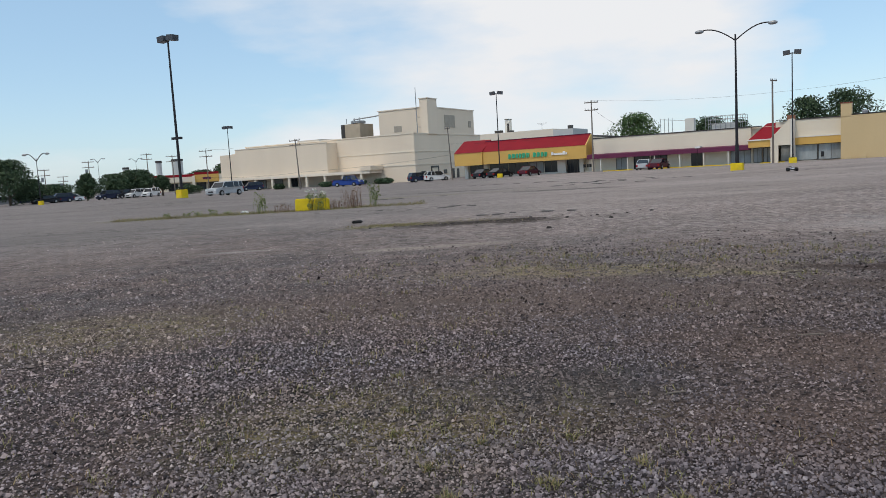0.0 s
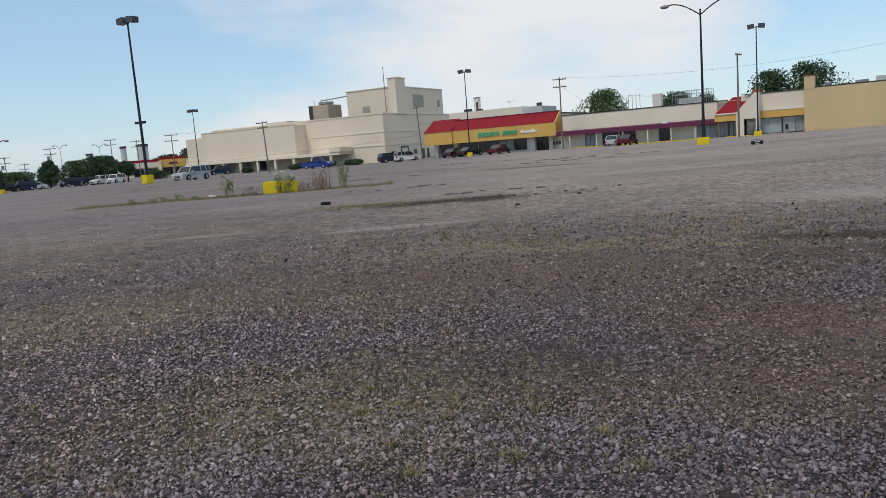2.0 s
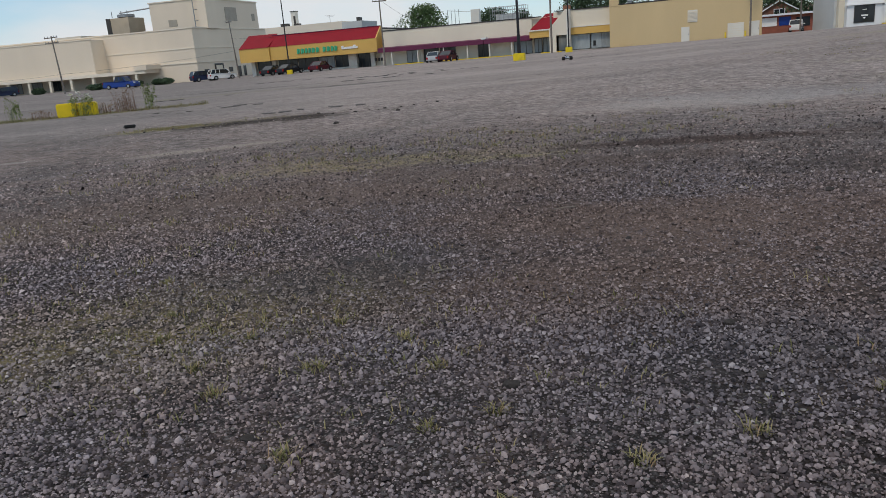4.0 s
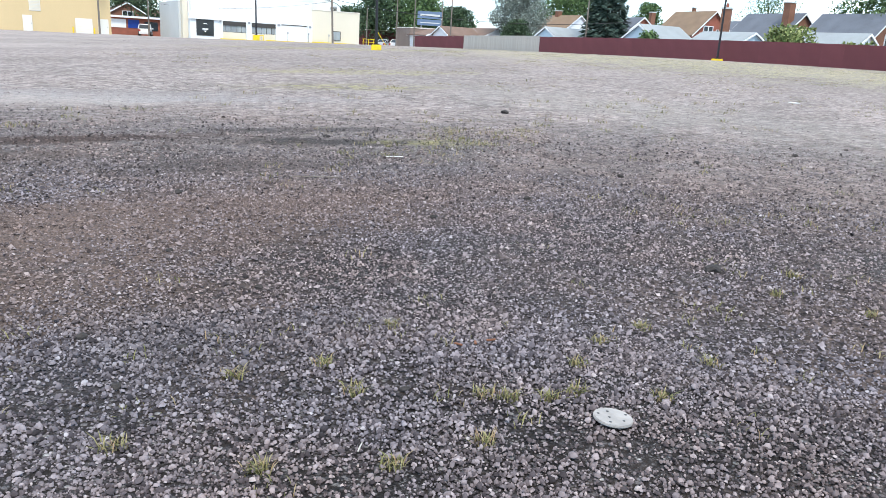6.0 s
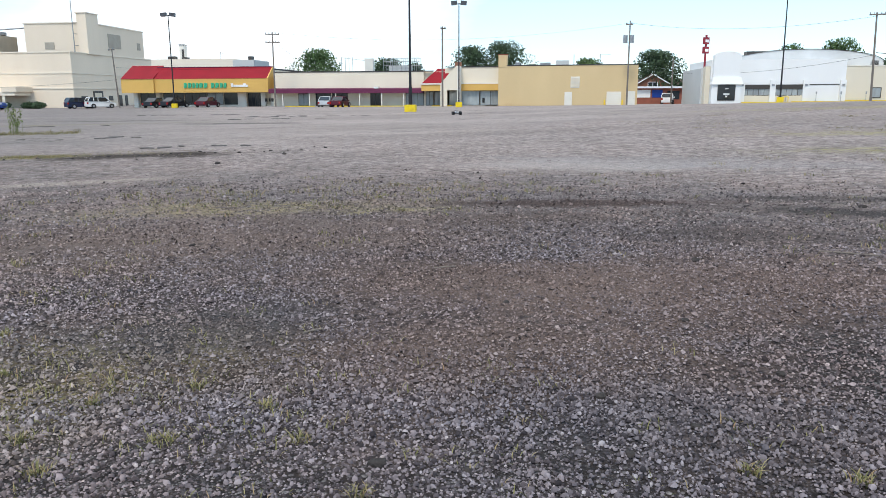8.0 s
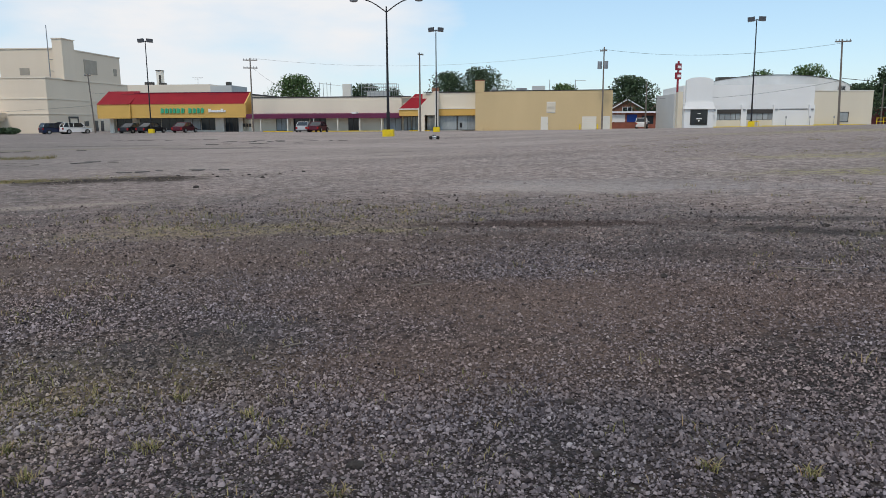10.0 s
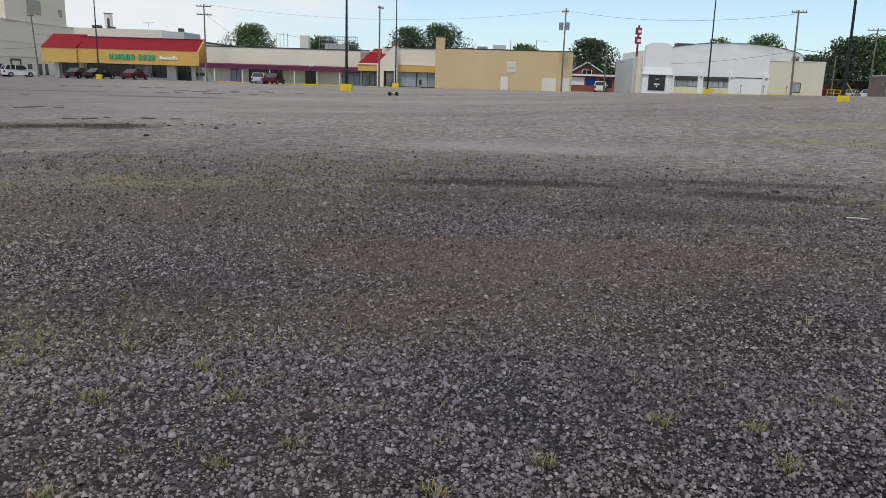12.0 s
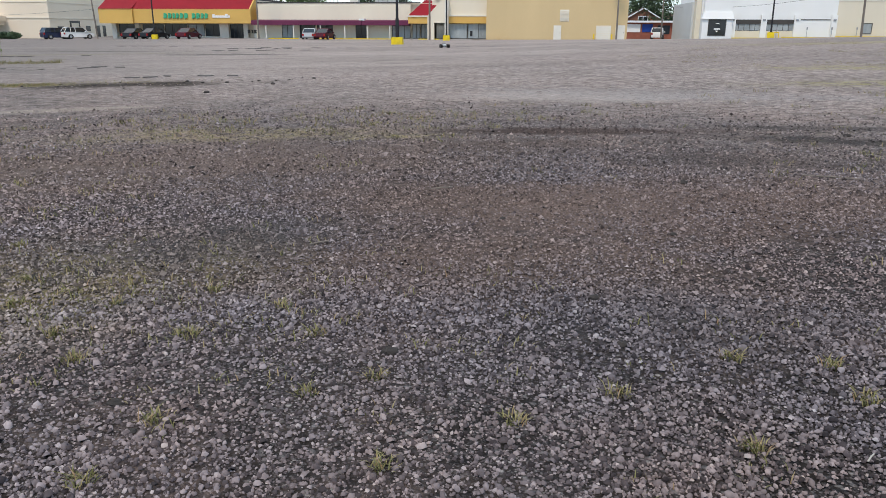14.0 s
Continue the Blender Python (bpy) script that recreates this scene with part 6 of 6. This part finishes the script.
def blades(rng, n, spread, h0, h1, w, lean=0.5):
    """Bent strips of grass or stalk rising from one clump."""
    vs, fs = [], []
    for _ in range(n):
        a, d = rng.uniform(0, 2 * math.pi), spread * rng.uniform(0, 1) ** 0.7
        x, y, h = d * math.cos(a), d * math.sin(a), rng.uniform(h0, h1)
        b = rng.uniform(0, 2 * math.pi)
        lx, ly = math.cos(b) * h * lean * rng.uniform(0.2, 1), math.sin(b) * h * lean * rng.uniform(0.2, 1)
        px, py = -math.sin(b) * w / 2, math.cos(b) * w / 2
        i = len(vs)
        vs += [(x - px, y - py, -0.01), (x + px, y + py, -0.01), (x + lx * 0.4 + px * 0.8, y + ly * 0.4 + py * 0.8, h * 0.6), (x + lx * 0.4 - px * 0.8, y + ly * 0.4 - py * 0.8, h * 0.6), (x + lx, y + ly, h * 0.95)]
        fs += [(i, i + 1, i + 2, i + 3), (i + 3, i + 2, i + 4)]
    return vs, fs


def weed(x, y, h, spread, stalks, label, leafy=M_WEEDG, stalk_mat=M_WEEDG, flowers=False, seed=1, leaves=220):
    rng = np.random.default_rng(seed)
    s = thing("weed_clump", pose(x, y, float(gz(x, y))), label, "weeds", "weeds by the yellow block")
    v, f = blades(rng, int(stalks * 1.4), spread, h * 0.5, h, 0.011, 0.35)
    raw("stem_tuft", v, f, stalk_mat, s)
    if leaves:
        cs = [(rng.uniform(-spread, spread), rng.uniform(-spread, spread) * 0.6, rng.uniform(0.15, 0.85) * h) for _ in range(14)]
        v, f = leaf_cloud(rng, cs, [(spread * 0.4, spread * 0.4, h * 0.16)] * 14, int(leaves * 1.3), 0.038)
        raw("foliage", v, f, leafy, s)
    if flowers:
        cs = [(rng.uniform(-spread, spread) * 1.2, rng.uniform(-spread, spread) * 0.6, rng.uniform(0.75, 1.05) * h) for _ in range(9)]
        v, f = leaf_cloud(rng, cs, [(0.1, 0.1, 0.05)] * 9, 110, 0.04)
        raw("blossom", v, f, M_FLOWER, s)
    return s


weed(-5.95, 34.55, 0.95, 0.42, 40, "leafy green weed with white flowers before the block", flowers=True, seed=2, leaves=420)
weed(-8.6, 34.6, 1.15, 0.28, 26, "tall thin green weed on the grassy strip", seed=3, leaves=240)
weed(-4.35, 35.2, 1.15, 0.5, 90, "clump of rusty dry weed stalks", M_WEEDR, M_WEEDR, seed=4, leaves=120)
weed(-3.35, 35.6, 1.2, 0.25, 30, "tall yellow-green weed on the grassy strip", seed=5, leaves=360)
weed(-7.6, 34.9, 0.42, 0.5, 50, "dry reddish weed stalks beside the block", M_WEEDR, M_WEEDR, seed=6, leaves=60)
weed(-5.2, 35.3, 0.6, 0.3, 40, "dry weed stalks beside the block", M_WEEDR, M_WEEDR, seed=7, leaves=50)
for i, x in enumerate((-12.6, -12.0, -11.2, -10.4, -13.3)):
    weed(x, 36.2 - 0.2 * i, 0.18 + 0.07 * (i % 3), 0.2, 26, "low green weeds at the end of the grassy strip", seed=10 + i, leaves=50)

# ---- grass: strips, scattered tufts ----
TUFTS_A = [(1.07, 2.56), (0.77, 2.54), (2.75, 1.59), (2.07, 1.51), (0.91, 3.53), (1.41, 2.01), (0.87, 1.94), (-0.04, 2.25), (-0.43, 5.33), (-0.33, 4.54), (0.62, 3.93), (0.2, 2.56), (0.11, 3.91), (-0.16, 3.6), (0.41, 3.35), (0.97, 3.11), (-0.07, 3.25), (-0.36, 4.13), (3.9, 10.57), (3.75, 9.24)]
TUFTS_B = [(2.56, 2.1), (2.89, 1.86), (3.49, 1.87), (3.95, 0.88), (3.6, 0.87), (4.0, 0.32), (3.48, 0.44), (3.04, 1.11), (3.08, 1.01), (3.18, 0.86), (3.31, 0.79), (2.68, 0.94), (2.35, 1.14), (1.89, 2.03), (4.29, 0.74), (6.01, 0.09), (5.46, 0.15), (5.4, -0.38), (11.04, 5.34), (9.29, 5.62)]


def grass_stuff():
    rng = np.random.default_rng(9)
    vs, fs = [], []

    def clump(x, y, n, spread, h0, h1, w=0.004):
        v, f = blades(rng, n, spread, h0, h1, w, 1.7)
        i, z = len(vs), float(gz(x, y))
        vs.extend((a + x, b + y, c + z) for a, b, c in v)
        fs.extend(tuple(k + i for k in q) for q in f)
    for x, y in TUFTS_A + TUFTS_B:
        clump(x, y, 70, 0.05, 0.012, 0.05, 0.0055)
    # faint scatter where the gravel has grown over
    for cx, cy, sx, sy, n in ((0.4, 3.7, 0.7, 0.6, 65), (-0.2, 4.6, 0.8, 0.6, 25), (-1.7, 4.5, 1.3, 1.3, 110), (-0.3, 8.0, 2.5, 1.5, 26), (3.6, 11.0, 2.0, 0.9, 110), (5.5, 0.4, 2.0, 0.8, 40), (10.5, 5.2, 1.8, 0.6, 70), (0.4, 11.8, 2.0, 0.8, 45), (17, 6, 5, 3, 60), (2.6, 2.0, 1.2, 0.6, 20), (-3.5, 7, 2, 2, 24)):
        for _ in range(n):
            x, y = rng.normal(cx, sx), rng.normal(cy, sy)
            k = 1.0 + 0.12 * math.hypot(x, y)
            clump(x, y, 13, 0.08 * k, 0.012 * k, 0.032 * k, 0.004 * k)
    for _ in range(800):
        x = rng.uniform(-15.5, -1.0)
        clump(x, 35.4 + 0.05 * x + rng.normal(0, 0.6), 9, 0.3, 0.02, 0.05 + 0.2 * rng.uniform(0, 1) ** 2, 0.012)
    for _ in range(110):
        x = rng.normal(0.6, 1.1)
        clump(x, 21.9 + rng.normal(0, 0.45), 8, 0.2, 0.012, 0.04, 0.01)
    for _ in range(60):
        x = rng.normal(-1.6, 0.5)
        clump(x, 21.4 + rng.normal(0, 0.25), 14, 0.2, 0.02, 0.07, 0.012)
    for _ in range(1100):
        x, y = rng.uniform(22, 66), rng.uniform(-3, 34)
        if noise.noise((x * 0.13, y * 0.22, 3)) > 0.02:
            clump(x, y, 14, 0.5, 0.02, 0.05, 0.022)
    g = raw("grass", vs, fs, M_GRASS)
    tagged(g, "sparse yellow-green grass tufts growing through gravel", "grass", kind="stuff")


grass_stuff()


# ---- loose gravel over the sector the camera looks at ----
def gravel_stuff():
    rng = np.random.default_rng(4)
    # a chipped stone, set in the ground: six corners at its foot, four on its worn top
    a6, a4 = np.arange(6) * math.pi / 3, np.arange(4) * math.pi / 2 + 0.4
    chip_v = np.concatenate([np.stack([np.cos(a6), np.sin(a6), np.full(6, -0.35)], 1), np.stack([0.68 * np.cos(a4), 0.68 * np.sin(a4), np.full(4, 0.75)], 1)])
    chip_f = np.array([(0, 1, 6), (1, 7, 6), (1, 2, 7), (2, 3, 7), (3, 8, 7), (3, 4, 8), (4, 9, 8), (4, 5, 9), (5, 0, 9), (0, 6, 9), (6, 7, 8), (6, 8, 9)])
    pyr_v = np.array([(1, 0.2, -0.3), (-0.1, 1, -0.3), (-1, -0.1, -0.3), (0.1, -1, -0.3), (0.15, 0.1, 0.9)])
    pyr_f = np.array([(0, 1, 4), (1, 2, 4), (2, 3, 4), (3, 0, 4)])

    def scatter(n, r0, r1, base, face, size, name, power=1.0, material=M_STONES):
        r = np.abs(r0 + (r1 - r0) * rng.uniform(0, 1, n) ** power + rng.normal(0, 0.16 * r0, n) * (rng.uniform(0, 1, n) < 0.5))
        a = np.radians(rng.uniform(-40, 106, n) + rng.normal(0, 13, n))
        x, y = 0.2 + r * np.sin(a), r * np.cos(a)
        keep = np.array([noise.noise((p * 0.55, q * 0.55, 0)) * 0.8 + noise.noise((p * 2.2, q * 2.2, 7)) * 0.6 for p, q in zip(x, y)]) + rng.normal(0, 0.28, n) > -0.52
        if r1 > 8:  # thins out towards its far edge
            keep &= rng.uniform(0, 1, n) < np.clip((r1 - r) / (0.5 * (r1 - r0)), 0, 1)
        for cx, cy, ax, ay, turn, c, k in BLOBS[:7]:
            t = radians(turn)
            u, v = (x - cx) * math.cos(t) + (y - cy) * math.sin(t), -(x - cx) * math.sin(t) + (y - cy) * math.cos(t)
            keep &= ~(((u / ax) ** 2 + (v / ay) ** 2 < 0.8) & (rng.uniform(0, 1, n) < 0.3 * k))
        x, y, r = x[keep], y[keep], r[keep]
        n = len(x)
        s = size * np.exp(np.clip(rng.normal(0, 0.36, n), -0.9, 1.0)) * (1 + 0.045 * r)
        sc = np.stack([s * rng.uniform(0.85, 1.4, n), s * rng.uniform(0.75, 1.1, n), s * rng.uniform(0.6, 1.05, n)], 1)
        v = base[None] * (1 + rng.normal(0, 0.17, (n, len(base), 1))) * sc[:, None]
        th = rng.uniform(0, 2 * np.pi, n)
        tilt = rng.normal(0, 0.4, n)
        c, q, ct, st = np.cos(th)[:, None], np.sin(th)[:, None], np.cos(tilt)[:, None], np.sin(tilt)[:, None]
        vx, vy, vz = v[..., 0], v[..., 1], v[..., 2]
        vx, vz = vx * ct + vz * st, -vx * st + vz * ct
        vx, vy = vx * c - vy * q, vx * q + vy * c
        V = np.stack([vx + x[:, None], vy + y[:, None], vz + (gz(x, y) + sc[:, 2] * rng.uniform(0.1, 1.25, n))[:, None]], -1).reshape(-1, 3)
        F = (face[None] + (np.arange(n) * len(base))[:, None, None]).reshape(-1, 3)
        me = bpy.data.meshes.new(name)
        me.vertices.add(len(V))
        me.vertices.foreach_set("co", V.ravel())
        me.loops.add(F.size)
        me.loops.foreach_set("vertex_index", F.ravel().astype(np.int32))
        me.polygons.add(len(F))
        me.polygons.foreach_set("loop_start", np.arange(0, F.size, 3, dtype=np.int32))
        me.update(calc_edges=True)
        me.materials.append(material)
        tagged(new(name, me), "loose grey crushed gravel stones over dirt", "gravel", kind="stuff")
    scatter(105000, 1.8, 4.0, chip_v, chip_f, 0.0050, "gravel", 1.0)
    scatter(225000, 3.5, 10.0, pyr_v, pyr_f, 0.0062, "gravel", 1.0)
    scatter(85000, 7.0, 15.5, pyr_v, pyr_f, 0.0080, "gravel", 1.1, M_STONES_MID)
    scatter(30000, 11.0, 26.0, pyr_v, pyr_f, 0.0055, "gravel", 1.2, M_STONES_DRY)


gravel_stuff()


# ---- clods, litter, debris ----
def lump(name, x, y, size, label, category, material, group="", seed=0, flat=0.6):
    rng = random.Random(seed)
    bm = bmesh.new()
    bmesh.ops.create_icosphere(bm, subdivisions=2, radius=size)
    for v in bm.verts:
        k = 1 + 0.45 * noise.noise(v.co * (2.2 / size) + Vector((seed * 7.1, 0, 0)))
        v.co = Vector((v.co.x * k * 1.15, v.co.y * k, v.co.z * k * flat))
    ob = part(name, bm, material)
    ob.matrix_world = pose(x, y, float(gz(x, y)) + size * flat * 0.45, rng.uniform(-8, 8), rng.uniform(-8, 8), rng.uniform(0, 360))
    return tagged(ob, label, category, group)


CLODS = [(1.21, 2.77, 0.045), (1.53, 2.57, 0.024), (2.39, 1.91, 0.026), (0.13, 2.51, 0.022), (0.08, 2.76, 0.035), (2.65, 2.5, 0.03), (5.78, 0.6, 0.075), (15.71, 6.69, 0.11), (7.22, 2.64, 0.05), (9.42, 2.3, 0.05), (5.26, 1.59, 0.04),
         (3.53, 2.83, 0.03), (5.1, 5.21, 0.05), (2.46, 2.97, 0.035), (2.21, 2.41, 0.03), (2.89, 1.42, 0.025), (5.86, 2.95, 0.04), (11.47, 1.76, 0.06), (9.42, 6.82, 0.06), (0.97, 7.87, 0.04), (2.86, 4.7, 0.03), (3.74, 3.81, 0.03), (2.43, 17.56, 0.075), (4.39, 19.66, 0.075), (13.65, 0.61, 0.06)]
for i, (x, y, q) in enumerate(CLODS):
    lump("dirt_clod", x, y, q * 0.8, "dark lump of dirt lying on the gravel", "dirt clod", M_CLOD, "dirt clods", i)
rc = random.Random(12)
for i in range(46):
    x, y = (rc.gauss(1.3, 1.9), rc.gauss(20.9, 0.45)) if i < 32 else (rc.gauss(9, 3), rc.gauss(6, 2))
    lump("asphalt_chunk", x, y, rc.uniform(0.015, 0.05) * (1 if i < 32 else 0.5), "broken chunk of dark asphalt on the dirt", "rubble", M_CLOD, "rubble", 100 + i, 0.55)
# lifted edges of broken pavement: loose runs of ragged slabs
rng = random.Random(31)
for x0, y0, run, deep, count, turn in ((-1.2, 30.5, 2.6, 0.5, 7, 4), (2.6, 24.0, 1.8, 0.5, 6, -4), (13.0, 57.0, 4.2, 2.4, 9, -14), (10.5, 51.0, 3.6, 1.5, 7, -10), (17.5, 55.0, 2.6, 0.7, 4, -18), (6.0, 66.0, 5.0, 1.2, 6, -6), (-2.0, 44.0, 3.0, 0.8, 4, 2)):
    for i in range(count):
        w, d = rng.uniform(0.2, 0.6) * run / 4, rng.uniform(0.2, 0.55) * (0.6 + deep / 3)
        bm = bmesh.new()
        n = 11
        pts = []
        for k in range(n):
            a = 2 * math.pi * k / n
            q = rng.uniform(0.55, 1.15)
            pts.append((math.cos(a) * w * q, math.sin(a) * d * q, 0))
        prism(bm, pts, (0, 0, 0.022))
        ob = part("pavement_slab", bm, M_ASPH)
        u, v = rng.uniform(-run, run) * 0.9, rng.gauss(0, deep * 0.4)
        x, y = x0 + u, y0 + v + u * math.sin(radians(turn))
        ob.matrix_world = pose(x, y, float(gz(x, y)) - 0.004, rng.uniform(-0.4, 0.2), rng.uniform(-0.3, 0.3), turn + rng.uniform(-25, 25))
        tagged(ob, "dark ragged slab of broken old asphalt", "pavement slab", "broken slabs")
# a black strip of tyre lying flat
bm = bmesh.new()
box(bm, -0.17, 0.17, -0.09, 0.09, 0, 0.09, bev=0.03)
ob = part("tyre_scrap", bm, M_TYRE)
ob.matrix_world = pose(-2.8, 23.35, 0.005, 0, 0, 12)
tagged(ob, "black scrap of tyre lying on the dirt", "tyre scrap")
# pale perforated disc
s = thing("plastic_disc", pose(3.14, 0.57, 0.012, 2.5, 3.5, 25), "dirty white plastic disc with small holes on gravel", "disc")
bm = bmesh.new()
n = 40
ring = [(0.082 * math.cos(2 * math.pi * k / n) * 1.08, 0.082 * math.sin(2 * math.pi * k / n), 0) for k in range(n)]
prism(bm, ring, (0, 0, 0.012))
bmesh.ops.bevel(bm, geom=[e for e in bm.edges if abs(e.verts[0].co.z - e.verts[1].co.z) < 1e-5], offset=0.003, segments=2, affect="EDGES")
part("plate", bm, mat("dirty white plastic", (0.29, 0.27, 0.255), 0.7, vary=0.2, scale=0.1, stain=(0.35, 0.30, 0.25)), s)
for a, d in ((20, 0.05), (75, 0.062), (160, 0.06), (230, 0.05), (300, 0.065), (120, 0.02)):
    bm = bmesh.new()
    x, y = d * math.cos(radians(a)), d * math.sin(radians(a))
    rod(bm, (x, y, 0.0118), (x, y, 0.0128), 0.006, 0.006, 10)
    part("hole", bm, M_BLACKP, s)
# sticks and scraps
for x, y, ln, rz, r, m_, lb, ct in ((8.53, 5.05, 0.24, -52, 0.005, M_SIGNW, "thin white plastic stick on the gravel", "stick"), (6.61, 4.83, 0.5, -50, 0.007, M_WOOD, "thin dry twig on the gravel", "twig"), (2.38, 1.3, 0.06, 20, 0.003, M_FENCEW, "small pale splinter on the gravel", "splinter"), (1.4, 4.6, 0.14, 10, 0.006, M_WOOD, "pale dry straw on the gravel", "straw"), (2.9, 5.9, 0.2, -5, 0.006, M_WOOD, "dry twig on the gravel", "twig")):
    bm = bmesh.new()
    rod(bm, (-ln / 2, 0, 0), (0, 0.01 * ln, 0.004), r, r, 6)
    rod(bm, (0, 0.01 * ln, 0.004), (ln / 2, 0, 0.002), r, r * 0.8, 6)
    ob = part(ct, bm, m_)
    ob.matrix_world = pose(x, y, float(gz(x, y)) + r + 0.006, 0, 0, rz)
    tagged(ob, lb, ct)
bm = bmesh.new()
box(bm, -0.18, 0.18, -0.09, 0.09, 0, 0.1, bev=0.03)
ob = part("litter_cup", bm, M_SIGNW)
ob.matrix_world = pose(-9.75, 36.1, 0.0, 0, 8, 15)
tagged(ob, "crumpled white paper cup on the grassy strip", "litter")
bm = bmesh.new()
box(bm, -0.16, 0.16, -0.1, 0.1, 0, 0.02, bev=0.006)
ob = part("paper_scrap", bm, M_SIGNW)
ob.matrix_world = pose(27.0, 1.6, float(gz(27.0, 1.6)), 0, 0, 40)
tagged(ob, "flat pale scrap of cardboard on the lot", "litter")
for i, (x, y) in enumerate(((3.52, 1.39), (3.45, 1.45), (3.6, 1.34))):
    bm = bmesh.new()
    box(bm, -0.024, 0.024, -0.006, 0.006, 0, 0.008, bev=0.002)
    ob = part("wood_chip", bm, mat("orange wood chip", (0.20, 0.085, 0.045), 0.8, vary=0.2, scale=0.05))
    ob.matrix_world = pose(x, y, 0.014, 0, 5, 30 + 50 * i)
    tagged(ob, "rusty orange wood chip on the gravel", "wood chip", "wood chips")


# ---- the radio-controlled truck ----
def rc_truck(x, y, rz):
    k = 1.12
    s = thing("toy_truck", pose(x, y, float(gz(x, y)), 0, 0, rz), "radio-controlled monster truck, white and blue body, big black tyres", "toy car")
    shell_w, shell_b = car_paint("white toy shell", (0.72, 0.74, 0.76), 0), car_paint("blue toy shell", (0.02, 0.10, 0.36), 0)
    R = 0.105 * k
    for sx in (-1, 1):
        for sy in (-1, 1):
            cx, cy = sx * 0.215 * k, sy * 0.235 * k
            bm = bmesh.new()
            r = bmesh.ops.create_cone(bm, cap_ends=True, segments=28, radius1=R, radius2=R, depth=0.14 * k, matrix=Matrix.Translation((cx, cy, R)) @ pose(0, 0, 0, 90, 0, 0))
            bmesh.ops.bevel(bm, geom=[e for e in bm.edges if len(e.link_faces) == 2 and any(len(f.verts) > 4 for f in e.link_faces)], offset=0.028, segments=3, affect="EDGES")
            t = part("wheel", bm, M_TYRE, s, "chunky black tyre")
            bm = bmesh.new()
            for i in range(18):
                a = 2 * math.pi * i / 18
                for o in (-0.035, 0.035):
                    vs = box(bm, -0.012, 0.012, -0.03, 0.03, R - 0.006, R + 0.007)
                    bmesh.ops.transform(bm, verts=vs, matrix=Matrix.Translation((cx, cy + o, R)) @ Matrix.Rotation(a + (0.17 if o > 0 else 0), 4, "Y"))
            part("tread", bm, M_TYRE, t)
            bm = bmesh.new()
            rod(bm, (cx, cy + sy * 0.05 * k, R), (cx, cy + sy * 0.074 * k, R), R * 0.52, R * 0.45, 14)
            part("rim", bm, M_BLACKP, t)
            bm = bmesh.new()
            rod(bm, (sx * 0.19 * k, sy * 0.06, R * 1.0), (cx, cy - sy * 0.06, R), 0.012, 0.012, 6)
            rod(bm, (sx * 0.21 * k, sy * 0.06, R * 0.8), (cx, cy - sy * 0.06, R * 0.85), 0.012, 0.012, 6)
            part("suspension_arm", bm, M_BLACKP, s)
            bm = bmesh.new()
            rod(bm, (sx * 0.17 * k, sy * 0.07, R * 2.0), (sx * 0.2 * k, sy * 0.14, R), 0.016, 0.016, 8)
            part("shock_absorber", bm, M_GALV, s)
    bx("chassis", M_BLACKP, s, -0.27 * k, 0.27 * k, -0.075, 0.075, 0.075, 0.14, bev=0.015)
    bm = bmesh.new()
    prism(bm, [(-0.30 * k, -0.12, 0.15), (-0.31 * k, -0.12, 0.20), (-0.14 * k, -0.12, 0.235), (0.0, -0.12, 0.245), (0.30 * k, -0.12, 0.235), (0.30 * k, -0.12, 0.15)], (0, 0.24, 0))
    for v in bm.verts:
        if v.co.z > 0.19:
            v.co.y *= 0.85
    bmesh.ops.bevel(bm, geom=list(bm.edges), offset=0.012, segments=2, affect="EDGES")
    part("body_shell", bm, shell_w, s, "glossy white body shell")
    bm = bmesh.new()
    prism(bm, [(-0.13 * k, -0.09, 0.238), (-0.04 * k, -0.085, 0.30), (0.13 * k, -0.085, 0.295), (0.22 * k, -0.09, 0.24)], (0, 0.175, 0))
    part("cab", bm, M_GLASS, s, "dark tinted cab windows")
    bm = bmesh.new()
    box(bm, -0.045 * k, 0.135 * k, -0.085, 0.085, 0.294, 0.308, bev=0.004)
    part("cab_roof", bm, shell_w, s)
    for sy in (-1, 1):
        bm = bmesh.new()
        box(bm, -0.20 * k, 0.26 * k, *sorted((sy * 0.108, sy * 0.124)), 0.165, 0.205, bev=0.004)
        part("side_stripe", bm, shell_b, s, "bright blue side panel")
        bm = bmesh.new()
        box(bm, -0.318 * k, -0.30 * k, *sorted((sy * 0.05, sy * 0.095)), 0.178, 0.198)
        part("headlight", bm, M_BLACKP, s)
        bm = bmesh.new()
        rod(bm, (0.27 * k, sy * 0.08, 0.22), (0.33 * k, sy * 0.09, 0.315), 0.009, 0.009, 6)
        part("wing_strut", bm, M_BLACKP, s)
    bx("rear_wing", M_BLACKP, s, 0.28 * k, 0.37 * k, -0.16, 0.16, 0.31, 0.325, bev=0.004)
    bx("front_bumper", M_BLACKP, s, -0.36 * k, -0.30 * k, -0.12, 0.12, 0.09, 0.125, bev=0.01)
    bx("rear_bumper", M_BLACKP, s, 0.30 * k, 0.36 * k, -0.11, 0.11, 0.09, 0.12, bev=0.01)
    bx("skid_plate", M_SIGNW, s, -0.335 * k, -0.28 * k, -0.1, 0.1, 0.06, 0.085)


rc_truck(23.6, 50.5, 74)
